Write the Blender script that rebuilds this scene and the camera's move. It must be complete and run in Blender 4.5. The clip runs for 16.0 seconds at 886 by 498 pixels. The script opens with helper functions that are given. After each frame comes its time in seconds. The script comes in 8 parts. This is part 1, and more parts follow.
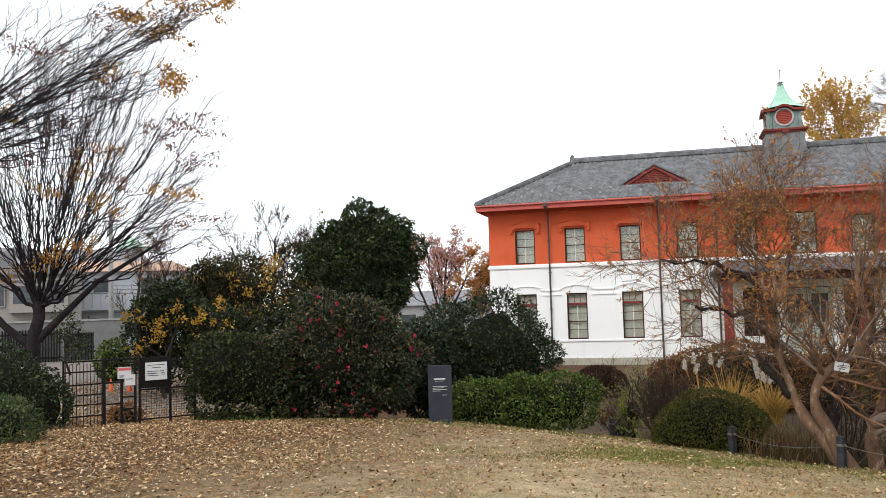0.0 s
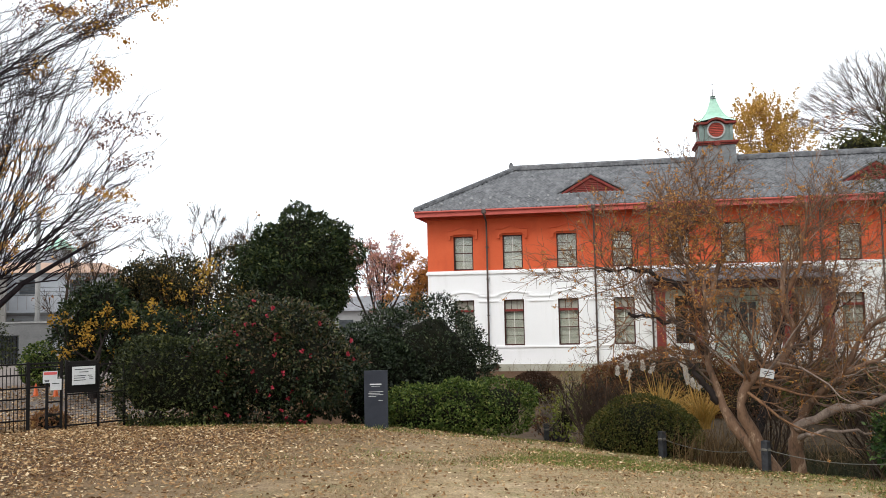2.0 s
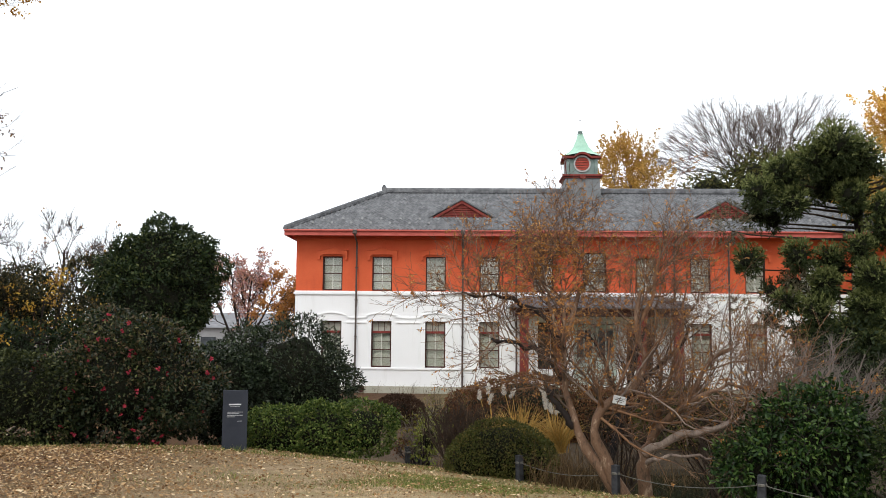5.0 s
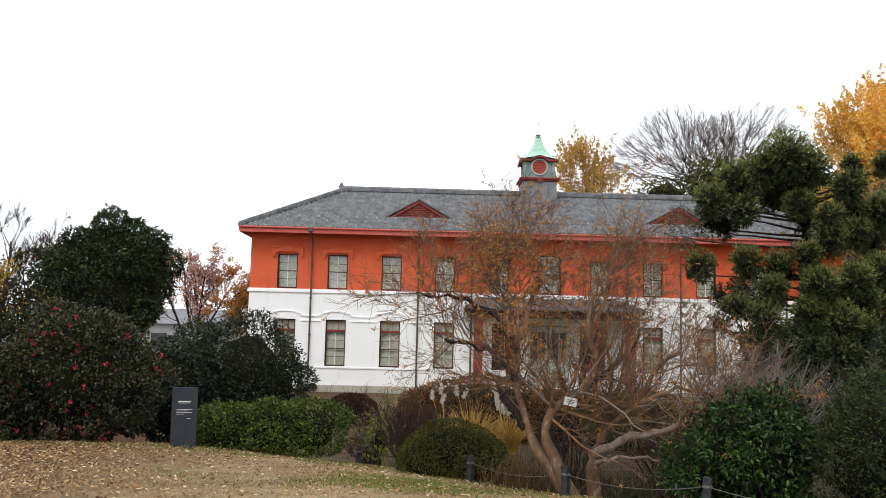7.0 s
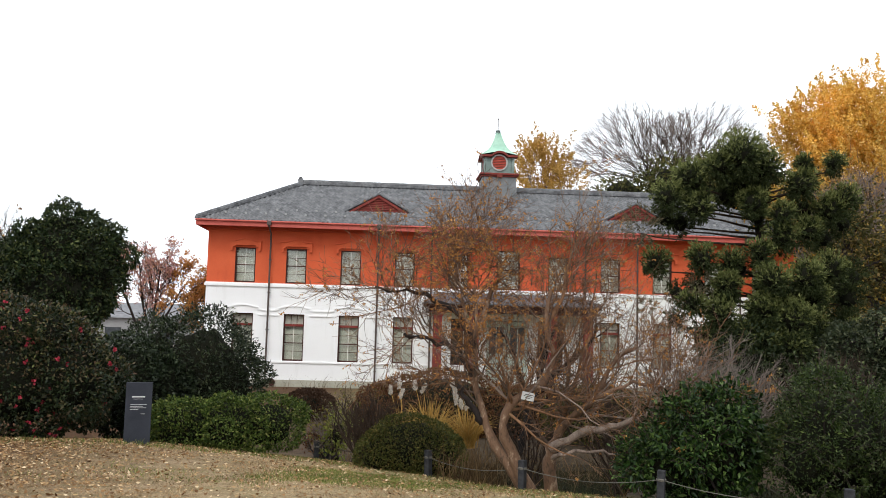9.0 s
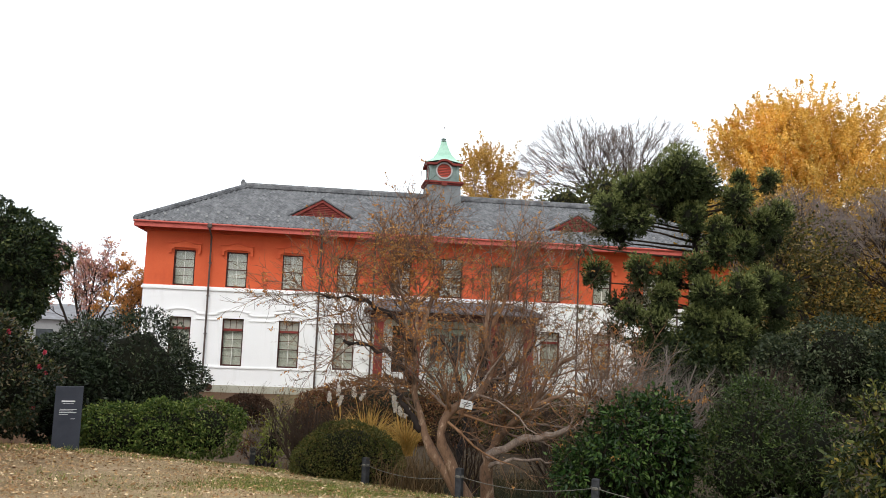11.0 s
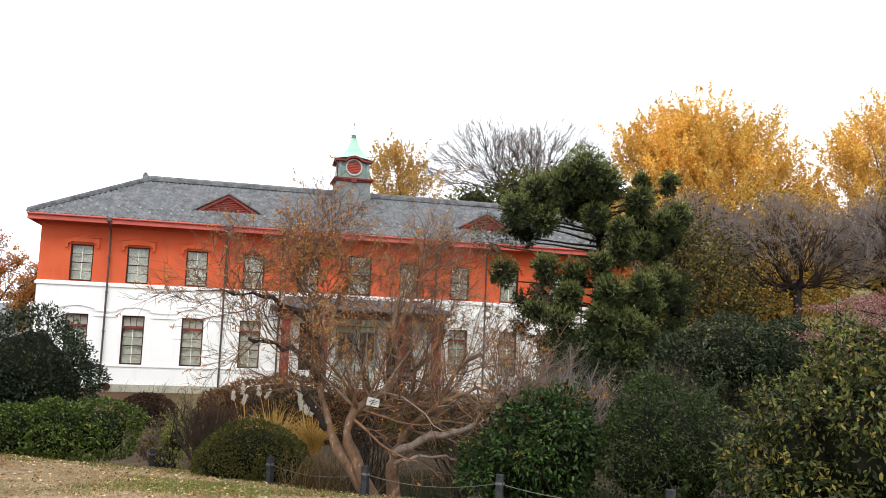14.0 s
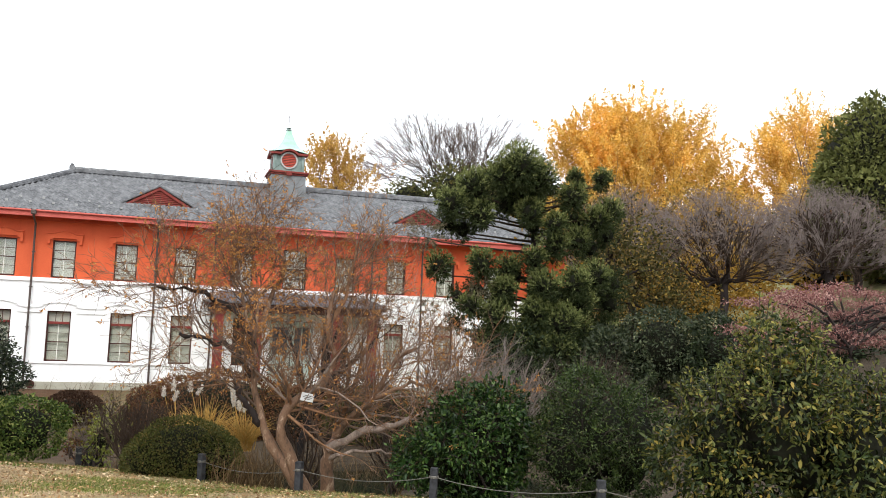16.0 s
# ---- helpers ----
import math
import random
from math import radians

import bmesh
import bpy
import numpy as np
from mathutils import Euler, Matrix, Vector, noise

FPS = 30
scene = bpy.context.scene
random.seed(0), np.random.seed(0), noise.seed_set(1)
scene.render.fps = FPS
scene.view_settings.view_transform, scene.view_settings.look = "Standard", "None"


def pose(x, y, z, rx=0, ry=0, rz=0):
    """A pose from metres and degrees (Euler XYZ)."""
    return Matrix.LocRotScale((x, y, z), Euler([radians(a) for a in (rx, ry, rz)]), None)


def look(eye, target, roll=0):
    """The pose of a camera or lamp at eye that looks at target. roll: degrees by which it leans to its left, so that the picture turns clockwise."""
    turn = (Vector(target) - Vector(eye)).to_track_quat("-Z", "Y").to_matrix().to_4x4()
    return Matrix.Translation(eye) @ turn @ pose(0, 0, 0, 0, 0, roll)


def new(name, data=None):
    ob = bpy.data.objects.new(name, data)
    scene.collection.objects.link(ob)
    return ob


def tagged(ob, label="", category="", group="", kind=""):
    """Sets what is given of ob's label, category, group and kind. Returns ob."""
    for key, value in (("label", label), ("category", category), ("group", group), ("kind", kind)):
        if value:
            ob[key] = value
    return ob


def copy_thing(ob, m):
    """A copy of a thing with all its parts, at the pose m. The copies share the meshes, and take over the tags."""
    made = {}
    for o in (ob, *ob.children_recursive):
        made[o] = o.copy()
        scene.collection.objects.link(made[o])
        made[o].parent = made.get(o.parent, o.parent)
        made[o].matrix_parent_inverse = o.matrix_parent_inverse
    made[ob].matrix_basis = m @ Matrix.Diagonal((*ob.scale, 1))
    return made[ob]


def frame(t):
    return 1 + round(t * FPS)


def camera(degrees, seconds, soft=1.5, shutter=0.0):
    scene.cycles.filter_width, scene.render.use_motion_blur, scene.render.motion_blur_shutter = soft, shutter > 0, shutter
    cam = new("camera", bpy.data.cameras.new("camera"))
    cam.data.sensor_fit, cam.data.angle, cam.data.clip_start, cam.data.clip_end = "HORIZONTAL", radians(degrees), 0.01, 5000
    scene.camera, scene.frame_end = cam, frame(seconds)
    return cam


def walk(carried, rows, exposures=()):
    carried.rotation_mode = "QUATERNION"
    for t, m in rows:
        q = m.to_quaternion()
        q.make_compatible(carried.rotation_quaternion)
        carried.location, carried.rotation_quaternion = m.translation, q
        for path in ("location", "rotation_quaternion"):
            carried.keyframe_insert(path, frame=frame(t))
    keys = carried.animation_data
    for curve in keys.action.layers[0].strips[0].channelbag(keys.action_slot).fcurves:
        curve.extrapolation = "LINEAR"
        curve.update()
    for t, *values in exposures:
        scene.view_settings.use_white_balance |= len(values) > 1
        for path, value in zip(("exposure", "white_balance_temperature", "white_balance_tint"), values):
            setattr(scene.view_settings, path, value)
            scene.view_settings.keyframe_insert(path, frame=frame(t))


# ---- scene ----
cam = camera(54.67, 16.0, soft=0.8)
# seconds, eye (x, y, z), turn (rx, ry, rz)
PATH = [
    (0.0, 0.0, 0.0, 1.6, 93.681, 1.657, 14.698),
    (0.5, 0.0087, 0.0079, 1.5956, 93.275, 1.644, 14.121),
    (1.0, 0.0031, 0.0006, 1.5883, 93.382, 1.188, 13.245),
    (1.5, 0.0161, -0.0023, 1.5917, 93.594, 1.145, 12.006),
    (2.0, 0.0166, -0.0067, 1.5932, 93.959, 1.168, 10.569),
    (2.5, 0.0257, -0.01, 1.5947, 93.955, 1.091, 9.173),
    (3.0, 0.0326, -0.0148, 1.5952, 94.245, 1.128, 7.619),
    (3.5, 0.0453, -0.0301, 1.5989, 94.698, 0.803, 6.558),
    (4.0, 0.0482, -0.0375, 1.6044, 95.081, 0.329, 4.617),
    (6.5, 0.0608, -0.0418, 1.6043, 95.41, -1.294, -0.379),
    (7.0, 0.0656, -0.0468, 1.601, 95.384, -1.407, -1.209),
    (7.5, 0.0693, -0.0354, 1.6042, 95.179, -1.381, -1.966),
    (8.0, 0.0677, -0.0403, 1.6013, 95.02, -1.23, -2.633),
    (8.5, 0.0684, -0.0404, 1.6075, 94.916, -1.107, -3.23),
    (9.0, 0.0743, -0.0437, 1.6012, 95.113, -1.549, -3.924),
    (11.5, 0.1045, -0.063, 1.6094, 95.812, -2.245, -8.905),
    (12.0, 0.1035, -0.0709, 1.6074, 95.901, -2.028, -9.974),
    (12.5, 0.1061, -0.0631, 1.6113, 95.929, -1.988, -10.726),
    (13.0, 0.1115, -0.0642, 1.6124, 95.866, -2.309, -11.598),
    (13.5, 0.1166, -0.0608, 1.6121, 95.828, -2.181, -12.666),
    (14.0, 0.121, -0.0644, 1.6084, 95.809, -2.364, -13.844),
    (14.5, 0.1261, -0.0713, 1.6051, 95.753, -2.277, -15.115),
    (15.0, 0.1338, -0.0803, 1.604, 95.675, -2.029, -16.282),
    (15.5, 0.1303, -0.0889, 1.6069, 95.535, -2.256, -17.283),
    (16.0, 0.1307, -0.0875, 1.6079, 95.606, -2.129, -18.096),
]
EXPOSURES = [(0.0, 0.02), (3.0, 0.0), (6.5, -0.10), (9.0, -0.06), (12.0, 0.08), (14.0, 0.26), (16.0, 0.42)]
walk(cam, [(row[0], pose(*row[1:])) for row in PATH], EXPOSURES)

# ---- light: bright overcast sky, weak wide sun ----
world = bpy.data.worlds.new("overcast")
scene.world = world
world.use_nodes = True
wn, wl = world.node_tree.nodes, world.node_tree.links
wn.clear()
sky = wn.new("ShaderNodeTexSky")
sky.sky_type, sky.sun_disc = "NISHITA", False
sky.sun_elevation, sky.sun_rotation = radians(38), radians(200)
sky.air_density, sky.dust_density = 1.0, 4.0
cloud = wn.new("ShaderNodeMix")
cloud.data_type = "RGBA"
cloud.inputs[0].default_value = 0.9
cloud.inputs[7].default_value = (15.5, 16.2, 17.0, 1)
back = wn.new("ShaderNodeBackground")
back.inputs[1].default_value = 0.1
out = wn.new("ShaderNodeOutputWorld")
wl.new(sky.outputs[0], cloud.inputs[6])
wl.new(cloud.outputs[2], back.inputs[0])
wl.new(back.outputs[0], out.inputs[0])
sun_data = bpy.data.lights.new("sun", "SUN")
sun_data.energy, sun_data.angle, sun_data.color = 1.2, radians(25), (1.0, 0.96, 0.9)
sun = new("sun", sun_data)
sun.matrix_basis = look((-8, -22, 24), (0, 0, 0))

# ---- materials ----


def ramp(nodes, stops):
    node = nodes.new("ShaderNodeValToRGB")
    el = node.color_ramp.elements
    while len(el) < len(stops):
        el.new(0.5)
    for e, (p, c) in zip(el, stops):
        e.position, e.color = p, (*c, 1)
    return node


def base_mat(name):
    m = bpy.data.materials.new(name)
    m.use_nodes = True
    n, l = m.node_tree.nodes, m.node_tree.links
    return m, n, l, n["Principled BSDF"]


def tex_noise(n, l, scale, detail=6, rough=0.6, stretch=None, generated=False):
    co = n.new("ShaderNodeTexCoord")
    t = n.new("ShaderNodeTexNoise")
    t.inputs["Scale"].default_value, t.inputs["Detail"].default_value, t.inputs["Roughness"].default_value = scale, detail, rough
    if stretch:
        mp = n.new("ShaderNodeMapping")
        mp.inputs["Scale"].default_value = stretch
        l.new(co.outputs["Object"], mp.inputs[0])
        l.new(mp.outputs[0], t.inputs["Vector"])
    else:
        l.new(co.outputs["Object"], t.inputs["Vector"])
    return t


def mix_rgb(n, l, fac, a, b, blend="MIX"):
    mx = n.new("ShaderNodeMix")
    mx.data_type, mx.blend_type = "RGBA", blend
    for sock, v in ((mx.inputs[0], fac), (mx.inputs[6], a), (mx.inputs[7], b)):
        if isinstance(v, (int, float)):
            sock.default_value = v
        elif isinstance(v, tuple):
            sock.default_value = (*v, 1)
        else:
            l.new(v, sock)
    return mx.outputs[2]


def surface(name, c1, c2, scale=2.0, fine=30.0, rough=0.75, bump=0.15, metal=0.0, stretch=None, spread=0.12, stain=None):
    """Painted or mineral surface: broad tone change, fine grain, relief, and streaky stains where given."""
    m, n, l, p = base_mat(name)
    big = tex_noise(n, l, scale, stretch=stretch)
    r = ramp(n, [(0.3, c1), (0.7, c2)])
    l.new(big.outputs[0], r.inputs[0])
    small = tex_noise(n, l, fine, 8, 0.7)
    g = ramp(n, [(0.25, (1 - spread,) * 3), (0.75, (1 + spread,) * 3)])
    l.new(small.outputs[0], g.inputs[0])
    col = mix_rgb(n, l, 1.0, r.outputs[0], g.outputs[0], "MULTIPLY")
    if stain:
        st = tex_noise(n, l, 1.0, 7, 0.65, stretch=(1.4, 1.4, 0.25))
        sr = ramp(n, [(0.56, (0, 0, 0)), (0.72, (1, 1, 1))])
        l.new(st.outputs[0], sr.inputs[0])
        soft = n.new("ShaderNodeMath")
        soft.operation = "MULTIPLY"
        soft.inputs[1].default_value = 0.35
        l.new(sr.outputs[0], soft.inputs[0])
        col = mix_rgb(n, l, soft.outputs[0], col, stain)
    l.new(col, p.inputs["Base Color"])
    p.inputs["Roughness"].default_value, p.inputs["Metallic"].default_value = rough, metal
    p.inputs["Specular IOR Level"].default_value = 0.5 if rough < 0.6 else 0.15
    if bump:
        b = n.new("ShaderNodeBump")
        b.inputs["Strength"].default_value, b.inputs["Distance"].default_value = bump, 0.02
        l.new(small.outputs[0], b.inputs["Height"])
        l.new(b.outputs[0], p.inputs["Normal"])
    return m


def leaf_mat(name, stops, rough=0.5, through_light=0.25, patch=0.35, patch_scale=1.2, gloss=0.18):
    """Leaves: each island its own tone, larger patches of lighter and darker growth, light passing through."""
    m, n, l, p = base_mat(name)
    geo = n.new("ShaderNodeNewGeometry")
    r = ramp(n, stops)
    l.new(geo.outputs["Random Per Island"], r.inputs[0])
    big = tex_noise(n, l, patch_scale, 4)
    g = ramp(n, [(0.3, (1 - patch,) * 3), (0.7, (1 + patch,) * 3)])
    l.new(big.outputs[0], g.inputs[0])
    col = mix_rgb(n, l, 1.0, r.outputs[0], g.outputs[0], "MULTIPLY")
    l.new(col, p.inputs["Base Color"])
    p.inputs["Roughness"].default_value, p.inputs["Specular IOR Level"].default_value = rough, gloss
    tr = n.new("ShaderNodeBsdfTranslucent")
    l.new(col, tr.inputs[0])
    mx = n.new("ShaderNodeMixShader")
    mx.inputs[0].default_value = through_light
    l.new(p.outputs[0], mx.inputs[1])
    l.new(tr.outputs[0], mx.inputs[2])
    l.new(mx.outputs[0], n["Material Output"].inputs[0])
    return m


def mottled_bark(name, dark, mid, pale, scale):
    """Smooth flaking bark: brown skin with pale patches, in streaks along the stem."""
    m, n, l, p = base_mat(name)
    big = tex_noise(n, l, scale, 6, 0.65, stretch=(1, 1, 0.4))
    r = ramp(n, [(0.34, dark), (0.46, mid), (0.56, mid), (0.63, pale)])
    l.new(big.outputs[0], r.inputs[0])
    small = tex_noise(n, l, 55, 8, 0.7, stretch=(1, 1, 0.35))
    g = ramp(n, [(0.25, (0.6,) * 3), (0.75, (1.35,) * 3)])
    l.new(small.outputs[0], g.inputs[0])
    l.new(mix_rgb(n, l, 1.0, r.outputs[0], g.outputs[0], "MULTIPLY"), p.inputs["Base Color"])
    p.inputs["Roughness"].default_value = 0.75
    b = n.new("ShaderNodeBump")
    b.inputs["Strength"].default_value, b.inputs["Distance"].default_value = 0.5, 0.02
    l.new(big.outputs[0], b.inputs["Height"])
    l.new(b.outputs[0], p.inputs["Normal"])
    return m


def glass_mat(name):
    m, n, l, p = base_mat(name)
    p.inputs["Base Color"].default_value = (0.92, 0.96, 0.95, 1)
    p.inputs["Roughness"].default_value, p.inputs["Transmission Weight"].default_value, p.inputs["IOR"].default_value = 0.02, 1.0, 1.45
    return m


M = {
    "plaster_white": surface("plaster_white", (0.86, 0.86, 0.86), (0.90, 0.90, 0.90), 0.5, 18, 0.8, 0.08, spread=0.03, stain=(0.66, 0.65, 0.62)),
    "plaster_red": surface("plaster_red", (0.60, 0.105, 0.042), (0.68, 0.135, 0.056), 0.6, 18, 0.8, 0.08, spread=0.06, stain=(0.46, 0.075, 0.035)),
    "trim_red": surface("trim_red", (0.15, 0.030, 0.026), (0.23, 0.045, 0.036), 2, 40, 0.6, 0.1),
    "fascia_red": surface("fascia_red", (0.46, 0.10, 0.08), (0.56, 0.13, 0.105), 2, 40, 0.6, 0.1),
    "trim_brown": surface("trim_brown", (0.05, 0.022, 0.018), (0.09, 0.035, 0.028), 3, 40, 0.6, 0.1),
    "muntin": surface("muntin", (0.70, 0.70, 0.66), (0.80, 0.79, 0.74), 3, 40, 0.6, 0.05),
    "blind": surface("blind", (0.40, 0.39, 0.33), (0.52, 0.51, 0.44), 1.2, 40, 0.9, 0.05, stretch=(1, 1, 3)),
    # near-black interior surfaces: the unlit room put into the colour
    "room_shade": surface("room_shade", (0.05, 0.045, 0.04), (0.09, 0.08, 0.07), 2, 20, 0.9),
    "stone_base": surface("stone_base", (0.36, 0.35, 0.28), (0.50, 0.48, 0.40), 1.5, 25, 0.9, 0.3),
    "roof_tile": surface("roof_tile", (0.052, 0.054, 0.060), (0.19, 0.193, 0.20), 3.0, 7, 0.55, 0.3, spread=0.6),
    "roof_bed": surface("roof_bed", (0.04, 0.04, 0.045), (0.06, 0.06, 0.065), 3, 20, 0.8),
    "copper_green": surface("copper_green", (0.33, 0.55, 0.43), (0.45, 0.66, 0.54), 1.5, 12, 0.6, 0.15, stain=(0.25, 0.42, 0.35)),
    "copper_dull": surface("copper_dull", (0.16, 0.22, 0.20), (0.26, 0.33, 0.31), 2.5, 14, 0.6, 0.2, stain=(0.10, 0.13, 0.12)),
    "slate": surface("slate", (0.15, 0.16, 0.165), (0.24, 0.25, 0.255), 2.5, 14, 0.7, 0.2),
    "ring_grey": surface("ring_grey", (0.40, 0.39, 0.38), (0.52, 0.51, 0.50), 3, 40, 0.7, 0.1),
    "louvre_red": surface("louvre_red", (0.30, 0.055, 0.04), (0.40, 0.08, 0.055), 3, 40, 0.7, 0.1),
    "guard_metal": surface("guard_metal", (0.24, 0.24, 0.24), (0.38, 0.38, 0.37), 3, 20, 0.6, 0.1),
    "eave_red": surface("eave_red", (0.50, 0.085, 0.042), (0.58, 0.11, 0.055), 1.5, 30, 0.7, 0.1),
    "lead_pipe": surface("lead_pipe", (0.05, 0.035, 0.03), (0.09, 0.06, 0.05), 3, 30, 0.5, 0.1),
    "glass": glass_mat("glass"),
    "door_green": surface("door_green", (0.42, 0.50, 0.45), (0.52, 0.60, 0.55), 2, 30, 0.6, 0.1),
    "slate_sign": surface("slate_sign", (0.026, 0.029, 0.038), (0.042, 0.046, 0.058), 3, 60, 0.75, 0.08),
    "letters": surface("letters", (0.50, 0.50, 0.50), (0.60, 0.60, 0.60), 3, 60, 0.6, 0.0),
    "post_grey": surface("post_grey", (0.022, 0.023, 0.026), (0.06, 0.061, 0.066), 9, 60, 0.9, 0.3),
    "rope": surface("rope", (0.09, 0.085, 0.075), (0.17, 0.16, 0.14), 30, 90, 0.9, 0.3),
    "gate_metal": surface("gate_metal", (0.006, 0.005, 0.005), (0.013, 0.011, 0.010), 6, 60, 0.7, 0.1),
    "paper": surface("paper", (0.55, 0.56, 0.55), (0.64, 0.64, 0.63), 3, 60, 0.7, 0.02),
    "ink_red": surface("ink_red", (0.55, 0.10, 0.10), (0.62, 0.14, 0.13), 3, 60, 0.7, 0.0),
    "ink_black": surface("ink_black", (0.05, 0.05, 0.05), (0.09, 0.09, 0.09), 3, 60, 0.7, 0.0),
    "cone_orange": surface("cone_orange", (0.75, 0.13, 0.03), (0.8, 0.17, 0.04), 3, 60, 0.5, 0.05),
    "bark_dark": surface("bark_dark", (0.018, 0.014, 0.014), (0.05, 0.039, 0.035), 6, 35, 0.95, 0.5, stretch=(1, 1, 0.3)),
    "bark_twig": surface("bark_twig", (0.035, 0.026, 0.026), (0.075, 0.056, 0.052), 6, 35, 0.9, 0.2),
    "bark_grey": surface("bark_grey", (0.13, 0.105, 0.09), (0.24, 0.20, 0.175), 4, 35, 0.9, 0.4, stretch=(1, 1, 0.3)),
    "bark_mauve": surface("bark_mauve", (0.15, 0.12, 0.108), (0.27, 0.22, 0.20), 4, 35, 0.9, 0.3),
    "bark_crape": mottled_bark("bark_crape", (0.045, 0.027, 0.017), (0.17, 0.095, 0.055), (0.36, 0.25, 0.17), 9.0),
    "bark_pale": mottled_bark("bark_pale", (0.085, 0.06, 0.048), (0.24, 0.18, 0.145), (0.42, 0.34, 0.29), 9.0),
    "bark_black": surface("bark_black", (0.008, 0.007, 0.007), (0.02, 0.016, 0.015), 6, 35, 0.95, 0.5),
    "bark_plum": surface("bark_plum", (0.012, 0.009, 0.011), (0.034, 0.026, 0.028), 6, 35, 0.95, 0.3),
    "bark_brown": surface("bark_brown", (0.032, 0.021, 0.016), (0.075, 0.052, 0.038), 5, 35, 0.95, 0.3),
    "twig_crape": surface("twig_crape", (0.12, 0.062, 0.035), (0.30, 0.165, 0.092), 6, 30, 0.85, 0.2),
    "twig_dark": surface("twig_dark", (0.065, 0.046, 0.036), (0.17, 0.115, 0.085), 6, 30, 0.85, 0.2),
    "house_white": surface("house_white", (0.38, 0.40, 0.43), (0.46, 0.48, 0.51), 0.8, 10, 0.8, 0.1, spread=0.05),
    "house_grey": surface("house_grey", (0.27, 0.27, 0.275), (0.36, 0.355, 0.35), 0.8, 10, 0.8, 0.1, spread=0.08),
    "house_cream": surface("house_cream", (0.26, 0.245, 0.225), (0.34, 0.32, 0.295), 0.8, 10, 0.8, 0.1, spread=0.08),
    "house_dark": surface("house_dark", (0.15, 0.15, 0.15), (0.22, 0.22, 0.215), 1.2, 14, 0.85, 0.2, spread=0.15),
    "house_roof": surface("house_roof", (0.16, 0.16, 0.17), (0.25, 0.25, 0.26), 2, 20, 0.7, 0.2),
    "house_roof_rust": surface("house_roof_rust", (0.34, 0.22, 0.16), (0.44, 0.30, 0.22), 2, 20, 0.7, 0.2),
    "house_glass": surface("house_glass", (0.035, 0.04, 0.045), (0.08, 0.09, 0.10), 2, 20, 0.15, 0.0),
    "concrete": surface("concrete", (0.27, 0.27, 0.26), (0.36, 0.36, 0.35), 2, 30, 0.85, 0.2),
    "water": surface("water", (0.012, 0.014, 0.010), (0.02, 0.022, 0.015), 2, 6, 0.06, 0.04),
    "plume": leaf_mat("plume", [(0, (0.55, 0.50, 0.43)), (1, (0.80, 0.75, 0.68))], 0.9, 0.3, 0.1),
    "straw": leaf_mat("straw", [(0, (0.50, 0.29, 0.07)), (0.6, (0.66, 0.42, 0.12)), (1, (0.44, 0.33, 0.11))], 0.7, 0.3, 0.2, 3),
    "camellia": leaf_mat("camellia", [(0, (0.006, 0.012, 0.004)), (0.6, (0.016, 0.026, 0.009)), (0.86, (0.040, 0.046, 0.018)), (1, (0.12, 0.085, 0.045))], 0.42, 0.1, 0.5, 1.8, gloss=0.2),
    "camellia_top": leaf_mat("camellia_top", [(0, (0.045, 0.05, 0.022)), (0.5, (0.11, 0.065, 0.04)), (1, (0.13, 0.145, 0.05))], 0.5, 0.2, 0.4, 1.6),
    "flower_red": leaf_mat("flower_red", [(0, (0.28, 0.018, 0.035)), (1, (0.48, 0.06, 0.09))], 0.6, 0.15, 0.1),
    "hedge_green": leaf_mat("hedge_green", [(0, (0.018, 0.036, 0.007)), (0.5, (0.058, 0.090, 0.018)), (0.9, (0.14, 0.175, 0.042)), (1, (0.23, 0.23, 0.07))], 0.5, 0.2, 0.4, 2.2, gloss=0.12),
    "hedge_dark": leaf_mat("hedge_dark", [(0, (0.011, 0.019, 0.007)), (0.7, (0.026, 0.040, 0.015)), (1, (0.075, 0.09, 0.036))], 0.5, 0.12, gloss=0.18),
    "hedge_olive": leaf_mat("hedge_olive", [(0, (0.010, 0.015, 0.005)), (0.7, (0.032, 0.040, 0.013)), (1, (0.11, 0.115, 0.04))], 0.5, 0.15, 0.4, gloss=0.15),
    "osmanthus": leaf_mat("osmanthus", [(0, (0.007, 0.012, 0.005)), (0.6, (0.017, 0.027, 0.012)), (1, (0.055, 0.068, 0.035))], 0.45, 0.1, 0.5, 1.6, gloss=0.16),
    "osmanthus_tip": leaf_mat("osmanthus_tip", [(0, (0.016, 0.025, 0.011)), (0.7, (0.045, 0.058, 0.028)), (1, (0.11, 0.12, 0.062))], 0.45, 0.15, 0.5, 1.6),
    "yellow_green": leaf_mat("yellow_green", [(0, (0.12, 0.15, 0.03)), (1, (0.26, 0.27, 0.06))], 0.5, 0.3),
    "azalea_brown": leaf_mat("azalea_brown", [(0, (0.065, 0.028, 0.016)), (0.6, (0.15, 0.066, 0.032)), (0.85, (0.20, 0.11, 0.045)), (1, (0.11, 0.095, 0.035))], 0.7, 0.2, gloss=0.05),
    "azalea_dark": leaf_mat("azalea_dark", [(0, (0.03, 0.017, 0.011)), (1, (0.075, 0.042, 0.027))], 0.7, 0.2, gloss=0.05),
    "azalea_green": leaf_mat("azalea_green", [(0, (0.035, 0.042, 0.012)), (0.7, (0.095, 0.10, 0.027)), (1, (0.17, 0.125, 0.04))], 0.6, 0.2, gloss=0.08),
    "evergreen": leaf_mat("evergreen", [(0, (0.010, 0.019, 0.007)), (0.7, (0.027, 0.042, 0.014)), (1, (0.085, 0.095, 0.03))], 0.5, 0.12, 0.45, 0.9, gloss=0.15),
